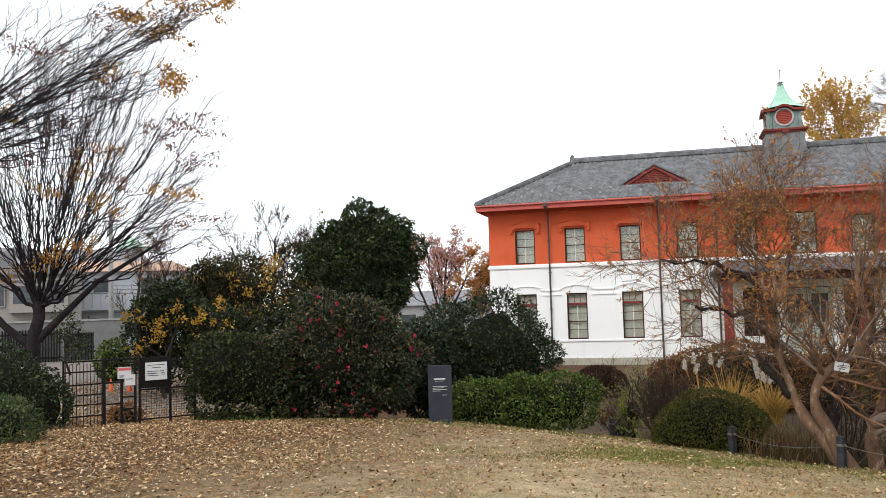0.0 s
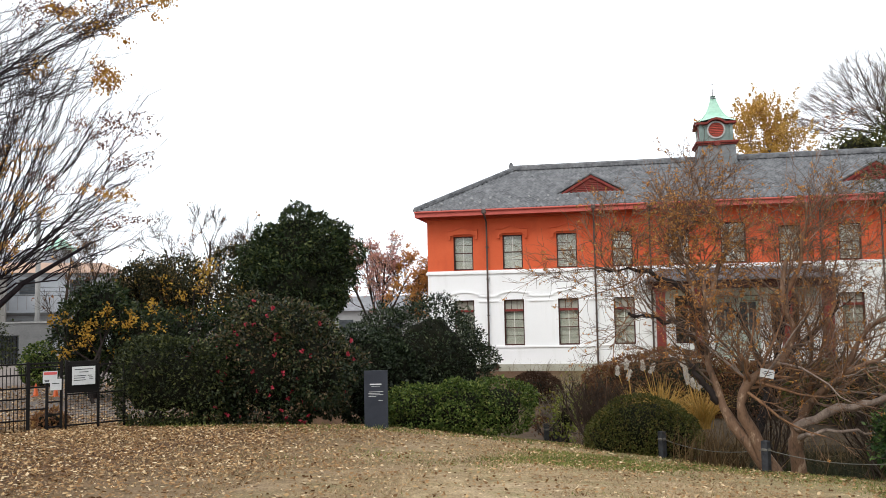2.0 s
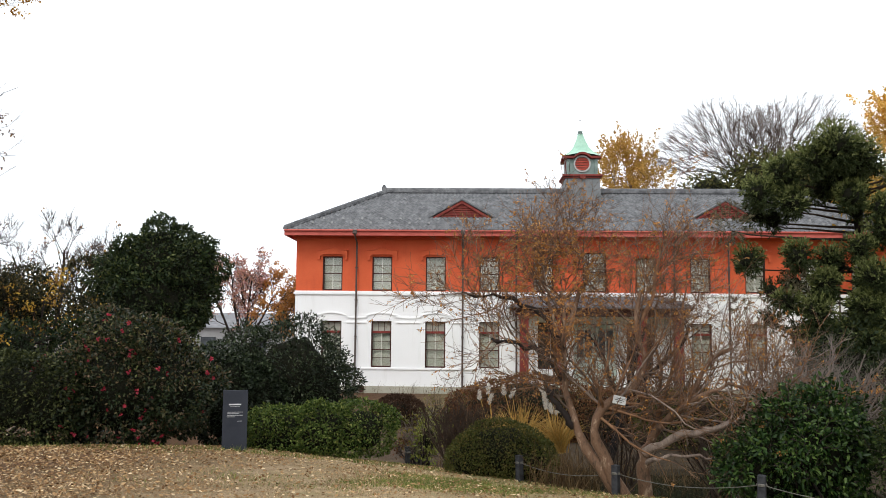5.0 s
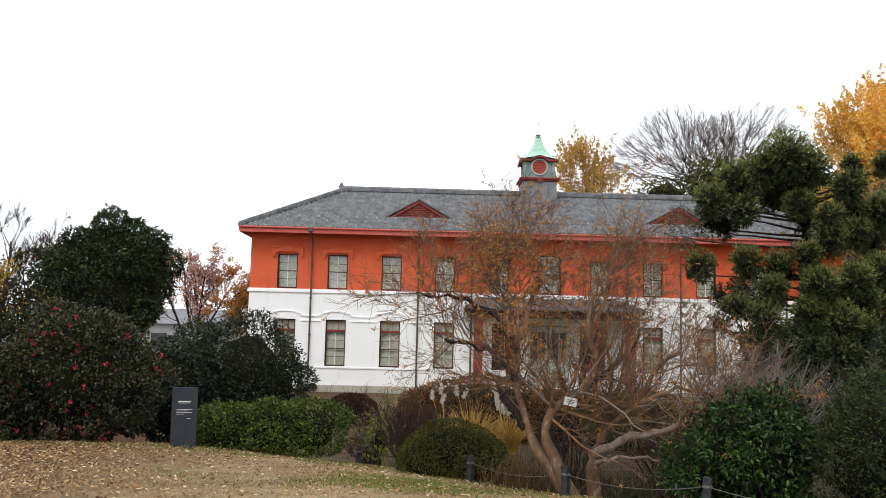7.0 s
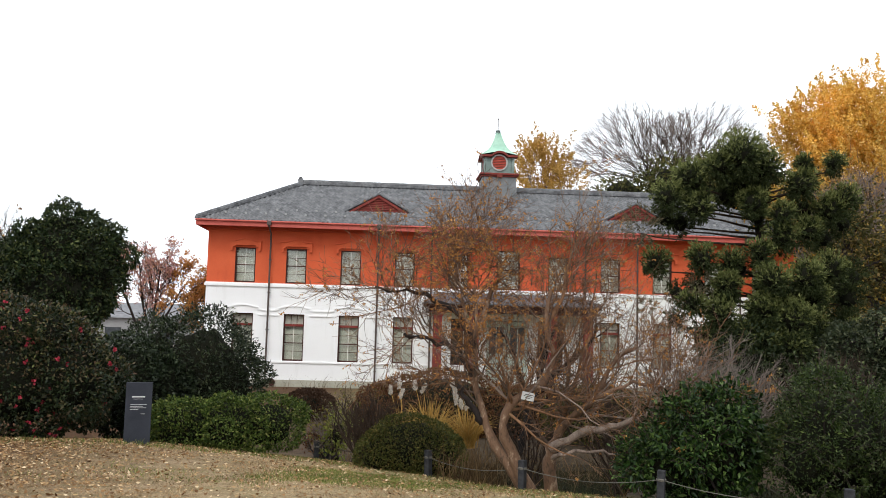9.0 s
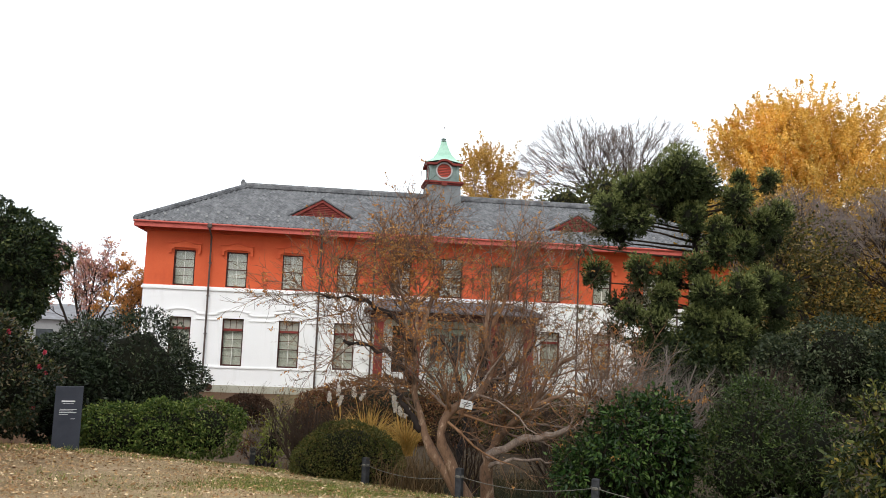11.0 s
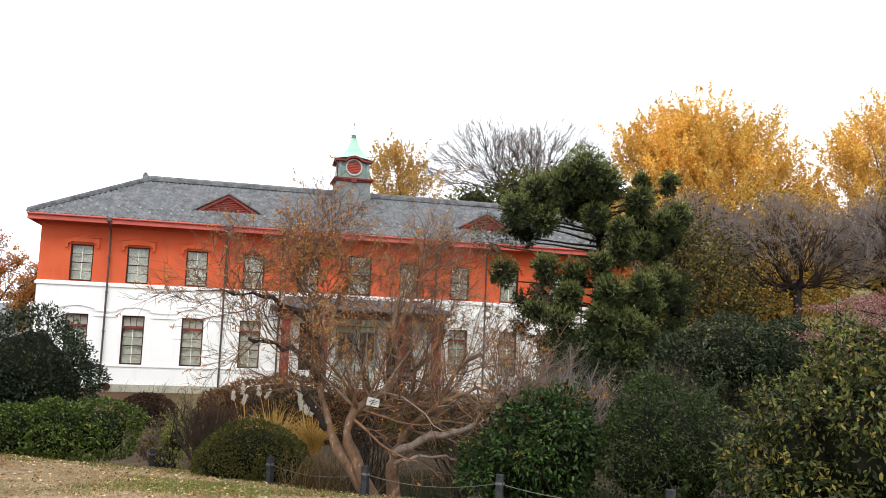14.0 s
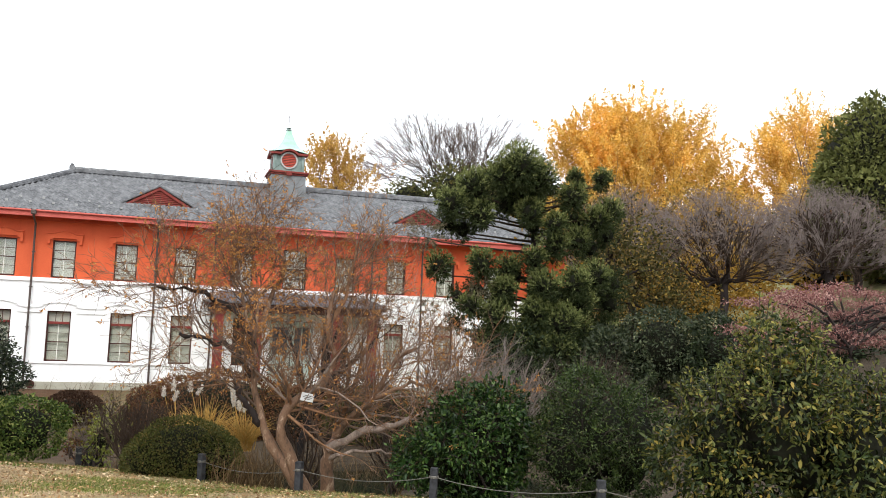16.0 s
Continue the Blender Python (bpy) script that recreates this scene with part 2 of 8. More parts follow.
    "conifer_light": leaf_mat("conifer_light", [(0, (0.06, 0.07, 0.02)), (1, (0.18, 0.185, 0.06))], 0.6, 0.2, 0.3, 0.8, gloss=0.08),
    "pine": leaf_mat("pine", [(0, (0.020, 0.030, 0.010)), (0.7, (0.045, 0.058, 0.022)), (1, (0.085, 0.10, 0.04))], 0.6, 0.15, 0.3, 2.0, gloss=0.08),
    # lighter copy of the needle colour, paints the lit tuft tops
    "pine_lit": leaf_mat("pine_lit", [(0, (0.08, 0.10, 0.03)), (0.7, (0.18, 0.20, 0.068)), (1, (0.30, 0.32, 0.13))], 0.6, 0.2, 0.25, 2.0, gloss=0.08),
    "reed": leaf_mat("reed", [(0, (0.05, 0.03, 0.013)), (0.6, (0.095, 0.058, 0.026)), (1, (0.19, 0.125, 0.06))], 0.8, 0.2, 0.2),
    # near-black colour of the added cores, paints the shade inside foliage
    "core_shade": surface("core_shade", (0.006, 0.008, 0.004), (0.016, 0.015, 0.009), 6, 25, 1.0, 0.5, spread=0.4),
    "pine_dead": leaf_mat("pine_dead", [(0, (0.07, 0.06, 0.032)), (1, (0.15, 0.13, 0.075))], 0.7, 0.15),
    "autumn_brown": leaf_mat("autumn_brown", [(0, (0.13, 0.065, 0.04)), (0.6, (0.27, 0.13, 0.06)), (1, (0.44, 0.25, 0.08))], 0.7, 0.35),
    "autumn_yellow": leaf_mat("autumn_yellow", [(0, (0.36, 0.19, 0.03)), (0.6, (0.52, 0.30, 0.045)), (1, (0.64, 0.42, 0.08))], 0.7, 0.4, 0.15),
    "olive": leaf_mat("olive", [(0, (0.035, 0.036, 0.013)), (0.5, (0.095, 0.088, 0.028)), (0.82, (0.18, 0.12, 0.045)), (1, (0.42, 0.29, 0.06))], 0.7, 0.25, 0.55, 0.8),
    "olive_green": leaf_mat("olive_green", [(0, (0.035, 0.04, 0.012)), (0.7, (0.10, 0.105, 0.032)), (1, (0.18, 0.15, 0.05))], 0.7, 0.2, 0.4, 0.3),
    "olive_dark": leaf_mat("olive_dark", [(0, (0.012, 0.016, 0.006)), (0.6, (0.035, 0.036, 0.014)), (0.9, (0.10, 0.07, 0.03)), (1, (0.40, 0.26, 0.05))], 0.6, 0.2, 0.5, 1.5),
    "ginkgo": leaf_mat("ginkgo", [(0, (0.56, 0.32, 0.05)), (0.6, (0.80, 0.52, 0.115)), (1, (0.88, 0.66, 0.25))], 0.7, 0.45, 0.3, 0.35),
    "maple_pink": leaf_mat("maple_pink", [(0, (0.42, 0.19, 0.16)), (0.7, (0.58, 0.33, 0.28)), (1, (0.62, 0.35, 0.16))], 0.7, 0.4, 0.2),
    "maple_orange": leaf_mat("maple_orange", [(0, (0.44, 0.18, 0.05)), (1, (0.62, 0.32, 0.09))], 0.7, 0.4, 0.2),
    "maple_dull": leaf_mat("maple_dull", [(0, (0.14, 0.05, 0.048)), (0.5, (0.28, 0.125, 0.11)), (1, (0.44, 0.28, 0.235))], 0.7, 0.35, 0.45, 1.0),
    "crape_leaf": leaf_mat("crape_leaf", [(0, (0.26, 0.11, 0.035)), (0.6, (0.46, 0.21, 0.06)), (1, (0.58, 0.33, 0.11))], 0.7, 0.4, 0.2),
    "spotted": leaf_mat("spotted", [(0, (0.08, 0.085, 0.02)), (0.6, (0.17, 0.16, 0.035)), (0.92, (0.28, 0.23, 0.05)), (1, (0.28, 0.13, 0.04))], 0.5, 0.25, 0.3, 1.6, gloss=0.15),
    "laurel": leaf_mat("laurel", [(0, (0.007, 0.015, 0.004)), (0.5, (0.036, 0.050, 0.013)), (0.88, (0.13, 0.135, 0.036)), (1, (0.32, 0.23, 0.05))], 0.42, 0.2, 0.65, 1.7, gloss=0.2),
    # lighter laurel leaf colour that paints the bush's lit top
    "laurel_lit": leaf_mat("laurel_lit", [(0, (0.05, 0.068, 0.02)), (0.7, (0.15, 0.165, 0.045)), (1, (0.27, 0.24, 0.06))], 0.5, 0.25, 0.3, 1.6, gloss=0.15),
    "fine_dark": leaf_mat("fine_dark", [(0, (0.010, 0.020, 0.005)), (0.7, (0.034, 0.054, 0.013)), (1, (0.09, 0.12, 0.034))], 0.5, 0.12, 0.35, 1.6, gloss=0.15),
    "fine_top": leaf_mat("fine_top", [(0, (0.03, 0.048, 0.018)), (0.7, (0.07, 0.095, 0.036)), (1, (0.13, 0.15, 0.06))], 0.5, 0.2, 0.3, 1.6, gloss=0.15),
    "zelkova_leaf": leaf_mat("zelkova_leaf", [(0, (0.30, 0.13, 0.03)), (0.6, (0.46, 0.24, 0.045)), (1, (0.60, 0.35, 0.07))], 0.7, 0.4, 0.2),
    "zelkova_brown": leaf_mat("zelkova_brown", [(0, (0.08, 0.04, 0.03)), (0.7, (0.16, 0.08, 0.055)), (1, (0.36, 0.17, 0.05))], 0.7, 0.3, 0.2),
    "autumn_gold": leaf_mat("autumn_gold", [(0, (0.20, 0.11, 0.02)), (0.6, (0.36, 0.21, 0.035)), (1, (0.46, 0.30, 0.06))], 0.7, 0.35, 0.3),
    "ginkgo_dull": leaf_mat("ginkgo_dull", [(0, (0.40, 0.23, 0.05)), (0.6, (0.54, 0.33, 0.08)), (1, (0.62, 0.42, 0.15))], 0.7, 0.4, 0.2, 0.4),
    "glossy": leaf_mat("glossy", [(0, (0.006, 0.018, 0.004)), (0.6, (0.022, 0.052, 0.010)), (1, (0.09, 0.14, 0.034))], 0.4, 0.15, 0.5, 2.0, gloss=0.24),
    "litter": leaf_mat("litter", [(0, (0.11, 0.055, 0.025)), (0.5, (0.28, 0.155, 0.068)), (0.82, (0.45, 0.30, 0.15)), (1, (0.70, 0.56, 0.37))], 0.8, 0.1, 0.15, gloss=0.1),
    "grass_dry": leaf_mat("grass_dry", [(0, (0.25, 0.17, 0.095)), (0.6, (0.40, 0.29, 0.17)), (0.9, (0.52, 0.40, 0.25)), (1, (0.20, 0.19, 0.07))], 0.9, 0.2, 0.3, gloss=0.05),
    "grass_green": leaf_mat("grass_green", [(0, (0.07, 0.10, 0.02)), (0.6, (0.15, 0.19, 0.04)), (1, (0.33, 0.29, 0.10))], 0.7, 0.3, 0.25),
}

# ---- shape helpers ----
ORIGIN = {}


def mesh_of(name, verts, faces, mat, smooth=False):
    """A mesh from an array of places and an array (or list) of faces."""
    me = bpy.data.meshes.new(name)
    verts = np.asarray(verts, dtype=np.float32)
    if isinstance(faces, np.ndarray):
        k = faces.shape[1]
        me.vertices.add(len(verts))
        me.vertices.foreach_set("co", verts.ravel())
        me.loops.add(faces.size)
        me.loops.foreach_set("vertex_index", faces.astype(np.int32).ravel())
        me.polygons.add(len(faces))
        me.polygons.foreach_set("loop_start", np.arange(0, faces.size, k, dtype=np.int32))
        if smooth:
            me.polygons.foreach_set("use_smooth", np.ones(len(faces), dtype=bool))
        me.update(calc_edges=True)
    else:
        me.from_pydata([tuple(map(float, v)) for v in verts], [], faces)
        if smooth:
            me.polygons.foreach_set("use_smooth", np.ones(len(faces), dtype=bool))
        me.update()
    me.materials.append(mat)
    return me


def thing(name, at, label, category, group="", kind=""):
    """An empty at a thing's base; its parts are given in the world's metres."""
    ob = new(name)
    ob.empty_display_size = 0.2
    ob.location = at
    ORIGIN[ob] = np.array(at, dtype=float)
    return tagged(ob, label, category, group, kind)


def part(name, geo, mat, parent, label="", smooth=False, kind=""):
    verts, faces = geo
    me = mesh_of(name, np.asarray(verts, dtype=float) - ORIGIN[parent], faces, mat, smooth)
    ob = new(name, me)
    ob.parent = parent
    ORIGIN[ob] = ORIGIN[parent]
    return tagged(ob, label, kind=kind)


def solid(name, geo, mat, label="", category="", group="", kind="", smooth=False):
    ob = new(name, mesh_of(name, geo[0], geo[1], mat, smooth))
    ORIGIN[ob] = np.zeros(3)
    return tagged(ob, label, category, group, kind)


def join(*geos):
    verts, faces, k = [], [], 0
    for v, f in geos:
        verts.extend(tuple(p) for p in v)
        faces.extend(tuple(int(i) + k for i in q) for q in f)
        k += len(v)
    return verts, faces


BOX = [(0, 3, 2, 1), (4, 5, 6, 7), (0, 1, 5, 4), (1, 2, 6, 5), (2, 3, 7, 6), (3, 0, 4, 7)]


def box(x0, x1, y0, y1, z0, z1):
    return [(x0, y0, z0), (x1, y0, z0), (x1, y1, z0), (x0, y1, z0), (x0, y0, z1), (x1, y0, z1), (x1, y1, z1), (x0, y1, z1)], list(BOX)


def soft_box(x0, x1, y0, y1, z0, z1, r):
    bm = bmesh.new()
    v, f = box(x0, x1, y0, y1, z0, z1)
    vs = [bm.verts.new(p) for p in v]
    for q in f:
        bm.faces.new([vs[i] for i in q])
    bmesh.ops.bevel(bm, geom=bm.edges[:], offset=r, segments=2, affect="EDGES", profile=0.6)
    bm.verts.index_update()
    res = [tuple(p.co) for p in bm.verts], [tuple(p.index for p in q.verts) for q in bm.faces]
    bm.free()
    return res


def turned(profile, cx, cy, sides=16, phase=0.0):
    """A lathe shape: profile rows of (radius, z)."""
    verts, faces = [], []
    for r, z in profile:
        verts += [(cx + r * math.cos(phase + 2 * math.pi * i / sides), cy + r * math.sin(phase + 2 * math.pi * i / sides), z) for i in range(sides)]
    for j in range(len(profile) - 1):
        for i in range(sides):
            a, b = j * sides + i, j * sides + (i + 1) % sides
            faces.append((a, b, b + sides, a + sides))
    faces.append(tuple(range(sides))[::-1])
    faces.append(tuple(range((len(profile) - 1) * sides, len(profile) * sides)))
    return verts, faces


def extrude_y(outline, y0, y1):
    """A prism: outline of (x, z) carried from y0 to y1."""
    n = len(outline)
    verts = [(x, y0, z) for x, z in outline] + [(x, y1, z) for x, z in outline]
    faces = [tuple(range(n)), tuple(range(n, 2 * n))[::-1]] + [(i, i + n, (i + 1) % n + n, (i + 1) % n) for i in range(n)]
    return verts, faces


def tubes(lines, radii, sides):
    """Many tapered tubes at once. lines (P, n, 3), radii (P, n)."""
    P, n, _ = lines.shape
    tan = np.gradient(lines, axis=1)
    tan /= np.linalg.norm(tan, axis=2, keepdims=True) + 1e-9
    ref = np.where(np.abs(tan[:, :1, 2:3]) > 0.8, np.array([1.0, 0, 0]), np.array([0, 0, 1.0]))
    u = np.cross(tan, np.broadcast_to(ref, tan.shape))
    u /= np.linalg.norm(u, axis=2, keepdims=True) + 1e-9
    w = np.cross(tan, u)
    a = np.arange(sides) * 2 * np.pi / sides
    ring = lines[:, :, None] + radii[:, :, None, None] * (np.cos(a)[:, None] * u[:, :, None] + np.sin(a)[:, None] * w[:, :, None])
    verts = ring.reshape(-1, 3)
    i, j, s = np.meshgrid(np.arange(P), np.arange(n - 1), np.arange(sides), indexing="ij")
    b = (i * n + j) * sides
    t = (s + 1) % sides
    faces = np.stack([b + s, b + t, b + sides + t, b + sides + s], -1).reshape(-1, 4)
    return verts, faces


def stack(geos):
    """Join array geometries with equal face sizes."""
    k, vs, fs = 0, [], []
    for v, f in geos:
        vs.append(v)
        fs.append(f + k)
        k += len(v)
    return np.concatenate(vs), np.concatenate(fs)


def unit(v):
    return v / (np.linalg.norm(v, axis=-1, keepdims=True) + 1e-9)


def grow(rng, parents, radii, count, length, angle, pts=5, wig=0.15, pull=(0, 0, 0.1), start=0.25, thin=0.6, taper=0.3, shorten=0.5, least=0.0025):
    """A level of branches on parents (P, n, 3): lines and radii of the children."""
    P, n, _ = parents.shape
    idx = np.repeat(np.arange(P), count)
    K = len(idx)
    u = start + (1 - start) * rng.random(K) ** 0.8
    s = u * (n - 1)
    j = np.minimum(s.astype(int), n - 2)
    f = (s - j)[:, None]
    p0 = parents[idx, j] * (1 - f) + parents[idx, j + 1] * f
    rad = (radii[idx, j] * (1 - f[:, 0]) + radii[idx, j + 1] * f[:, 0]) * thin
    tan = unit(parents[idx, j + 1] - parents[idx, j])
    side = unit(np.cross(tan, rng.normal(size=(K, 3))))
    ang = np.radians(rng.uniform(angle[0], angle[1], K))[:, None]
    d = unit(tan * np.cos(ang) + side * np.sin(ang))
    L = rng.uniform(length[0], length[1], K) * (1 - shorten * u)
    step = (L / (pts - 1))[:, None]
    line = [p0]
    for _ in range(pts - 1):
        d = unit(d + wig * rng.normal(size=(K, 3)) + np.array(pull))
        line.append(line[-1] + d * step)
    lines = np.stack(line, 1)
    t = np.linspace(1, taper, pts)
    return lines, np.maximum(rad, least)[:, None] * t


def leaves(rng, at, out, length, width, outward=0.5, droop=0.15, vary=0.35):
    """A folded four-cornered leaf at each place."""
    K = len(at)
    axis = unit(out * outward + rng.normal(size=(K, 3)) * 0.6 + np.array([0, 0, -droop]))
    side = unit(np.cross(axis, rng.normal(size=(K, 3)) + np.array([0, 0, 0.6])))
    up = np.cross(side, axis)
    L = (length * (1 + vary * rng.uniform(-1, 1, K)))[:, None]
    w = width / length * L * 0.5
    mid = at + axis * L * 0.45 + up * w * 0.35
    v = np.stack([at, mid + side * w - up * w * 0.3, at + axis * L, mid - side * w - up * w * 0.3], 1).reshape(-1, 3)
    b = np.arange(K)[:, None] * 4
    f = np.concatenate([b + np.array([[0, 1, 2]]), b + np.array([[0, 2, 3]])], 0)
    return v, f


def lumps(rng, dirs, amp, freq=3.0):
    """A smooth uneven factor over directions."""
    s = np.ones(len(dirs))
    for k in range(7):
        a = rng.normal(size=3) * freq * (1 + 0.35 * k)
        s += amp * 0.5 * np.sin(dirs @ a + rng.uniform(0, 6.28)) / (1 + 0.25 * k)
    return s


def shell(rng, lobes, n, depth=0.18, amp=0.12, power=2.0, floor=None, freq=3.0):
    """Places and outward directions scattered in the outer layer of a cluster of rounded lobes (centre, radii)."""
    lobes = [(np.array(l[:3], float), np.array(l[3:6], float)) for l in lobes]
    area = np.array([r[0] * r[1] + r[1] * r[2] + r[0] * r[2] for _, r in lobes])
    ps, os = [], []
    for i, (c, r) in enumerate(lobes):
        k = max(20, int(n * area[i] / area.sum()))
        d = unit(rng.normal(size=(k, 3)))
        rad = (np.abs(d) ** power).sum(1) ** (-1 / power) * lumps(rng, d, amp, freq)
        rad *= 1 - depth * np.abs(rng.normal(size=k)) * 0.6
        p = c + d * rad[:, None] * r
        keep = np.ones(k, bool)
        for m, (c2, r2) in enumerate(lobes):
            if m != i:
                keep &= ((np.abs((p - c2) / r2) ** power).sum(1) > 0.6)
        if floor is not None:
            keep &= p[:, 2] > floor
        ps.append(p[keep])
        os.append(unit(d / r)[keep])
    return np.concatenate(ps), np.concatenate(os)


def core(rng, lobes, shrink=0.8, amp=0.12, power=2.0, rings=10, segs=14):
    """Rounded dark masses added inside a bush: its depth of shade put into colour."""
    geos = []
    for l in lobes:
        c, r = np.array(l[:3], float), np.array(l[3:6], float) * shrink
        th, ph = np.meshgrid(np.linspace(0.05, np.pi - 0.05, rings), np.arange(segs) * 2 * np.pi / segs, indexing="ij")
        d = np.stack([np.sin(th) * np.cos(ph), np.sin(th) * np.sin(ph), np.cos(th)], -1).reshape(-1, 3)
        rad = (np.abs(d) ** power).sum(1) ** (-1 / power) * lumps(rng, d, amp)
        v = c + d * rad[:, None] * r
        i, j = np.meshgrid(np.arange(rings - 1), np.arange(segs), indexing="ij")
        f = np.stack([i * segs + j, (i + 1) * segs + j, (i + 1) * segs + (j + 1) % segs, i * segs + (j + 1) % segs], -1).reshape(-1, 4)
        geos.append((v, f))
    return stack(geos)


# ---- ground ----
def smooth(a, b, x):
    t = np.clip((x - a) / (b - a), 0, 1)
    return t * t * (3 - 2 * t)


FENCE = np.array([(-12.0, 17.6), (-1.4, 17.6), (0.88, 14.47), (2.17, 12.72), (3.69, 10.98), (5.22, 9.21), (9.0, 5.0), (14.0, -2.0)])


def beyond_fence(x, y):
    """Metres past the rope fence, towards the pond."""
    fx = np.interp(y, FENCE[::-1, 1], FENCE[::-1, 0])
    fy = np.interp(x, FENCE[:, 0], FENCE[:, 1])
    return np.minimum(x - fx, y - fy) * 0.75 + 0.25 * np.maximum(np.minimum(x - fx, y - fy), 0)


def lawn(x, y):
    u = np.clip(y + 0.45 * x - 1, 0, 19)
    z = -0.0045 * u * u + 0.17 * np.exp(-((x + 4.6) ** 2 + (y - 14.6) ** 2) / 9.0) - 0.07 * np.exp(-((x - 1.6) ** 2 + (y - 13.5) ** 2) / 4.0)
    z = z - 0.03 * (1 - smooth(-9.8, -8.2, x))
    return z - 0.045 * (1 - smooth(-5.4, -4.3, x)) * smooth(7.5, 12.5, y + 0.25 * (x + 6))


def land(x, y):
    x, y = np.asarray(x, float), np.asarray(y, float)
    z = lawn(x, y)
    b = beyond_fence(x, y) - 3.4 * smooth(3.3, 4.4, x) * (1 - smooth(12.5, 15.5, y - 0.1 * x))
    far = -1.38 + 0.0 * x
    hill = 0.33 * np.clip(x - 11 - 0.12 * np.clip(y - 20, -20, 60), 0, 45) * smooth(8, 22, y + 0.3 * x)
    back = 0.22 * np.clip(y - 50, 0, 40) * smooth(-4, 10, x)
    far = far + np.maximum(hill, back)
    pond = smooth(0.5, 2.0, b) * (1 - smooth(19.8, 22.5, y)) * smooth(-1.6, 0.4, x) * (1 - smooth(7.5, 9.5, x))
    k = smooth(0.15, 2.2, b) * smooth(-3.5, -1.0, x)
    z = z * (1 - k) + far * k
    gate_side = 1 - smooth(-8.0, -5.5, x)
    z = np.where(x < -1.0, z * (1 - smooth(17, 20, y)) + (-1.38 * (1 - gate_side) - 0.55 * gate_side) * smooth(17, 20, y), z)
    return z - 0.75 * pond


def axis_marks(lo, a, b, hi, fine, mid):
    inner = np.arange(a, b, fine)
    left = a - np.geomspace(mid, a - lo, 34)
    right = b + np.geomspace(mid, hi - b, 34)
    return np.concatenate([left[::-1], inner, right])


gx = axis_marks(-700, -12, 12, 700, 0.2, 0.25)
gy = axis_marks(-500, 1, 26, 900, 0.2, 0.25)
XX, YY = np.meshgrid(gx, gy)
ZZ = land(XX, YY)
near = np.exp(-((XX / 16) ** 2 + ((YY - 10) / 16) ** 2))
rough_rng = np.random.default_rng(3)
for _ in range(14):
    q = rough_rng.normal(size=2) * 2.2
    ZZ = ZZ + near * 0.004 * np.sin(XX * q[0] + YY * q[1] + rough_rng.uniform(0, 6))
GV = np.stack([XX, YY, ZZ], -1).reshape(-1, 3)
nx = len(gx)
i, j = np.meshgrid(np.arange(len(gy) - 1), np.arange(nx - 1), indexing="ij")
GF = np.stack([i * nx + j, i * nx + j + 1, (i + 1) * nx + j + 1, (i + 1) * nx + j], -1).reshape(-1, 4)


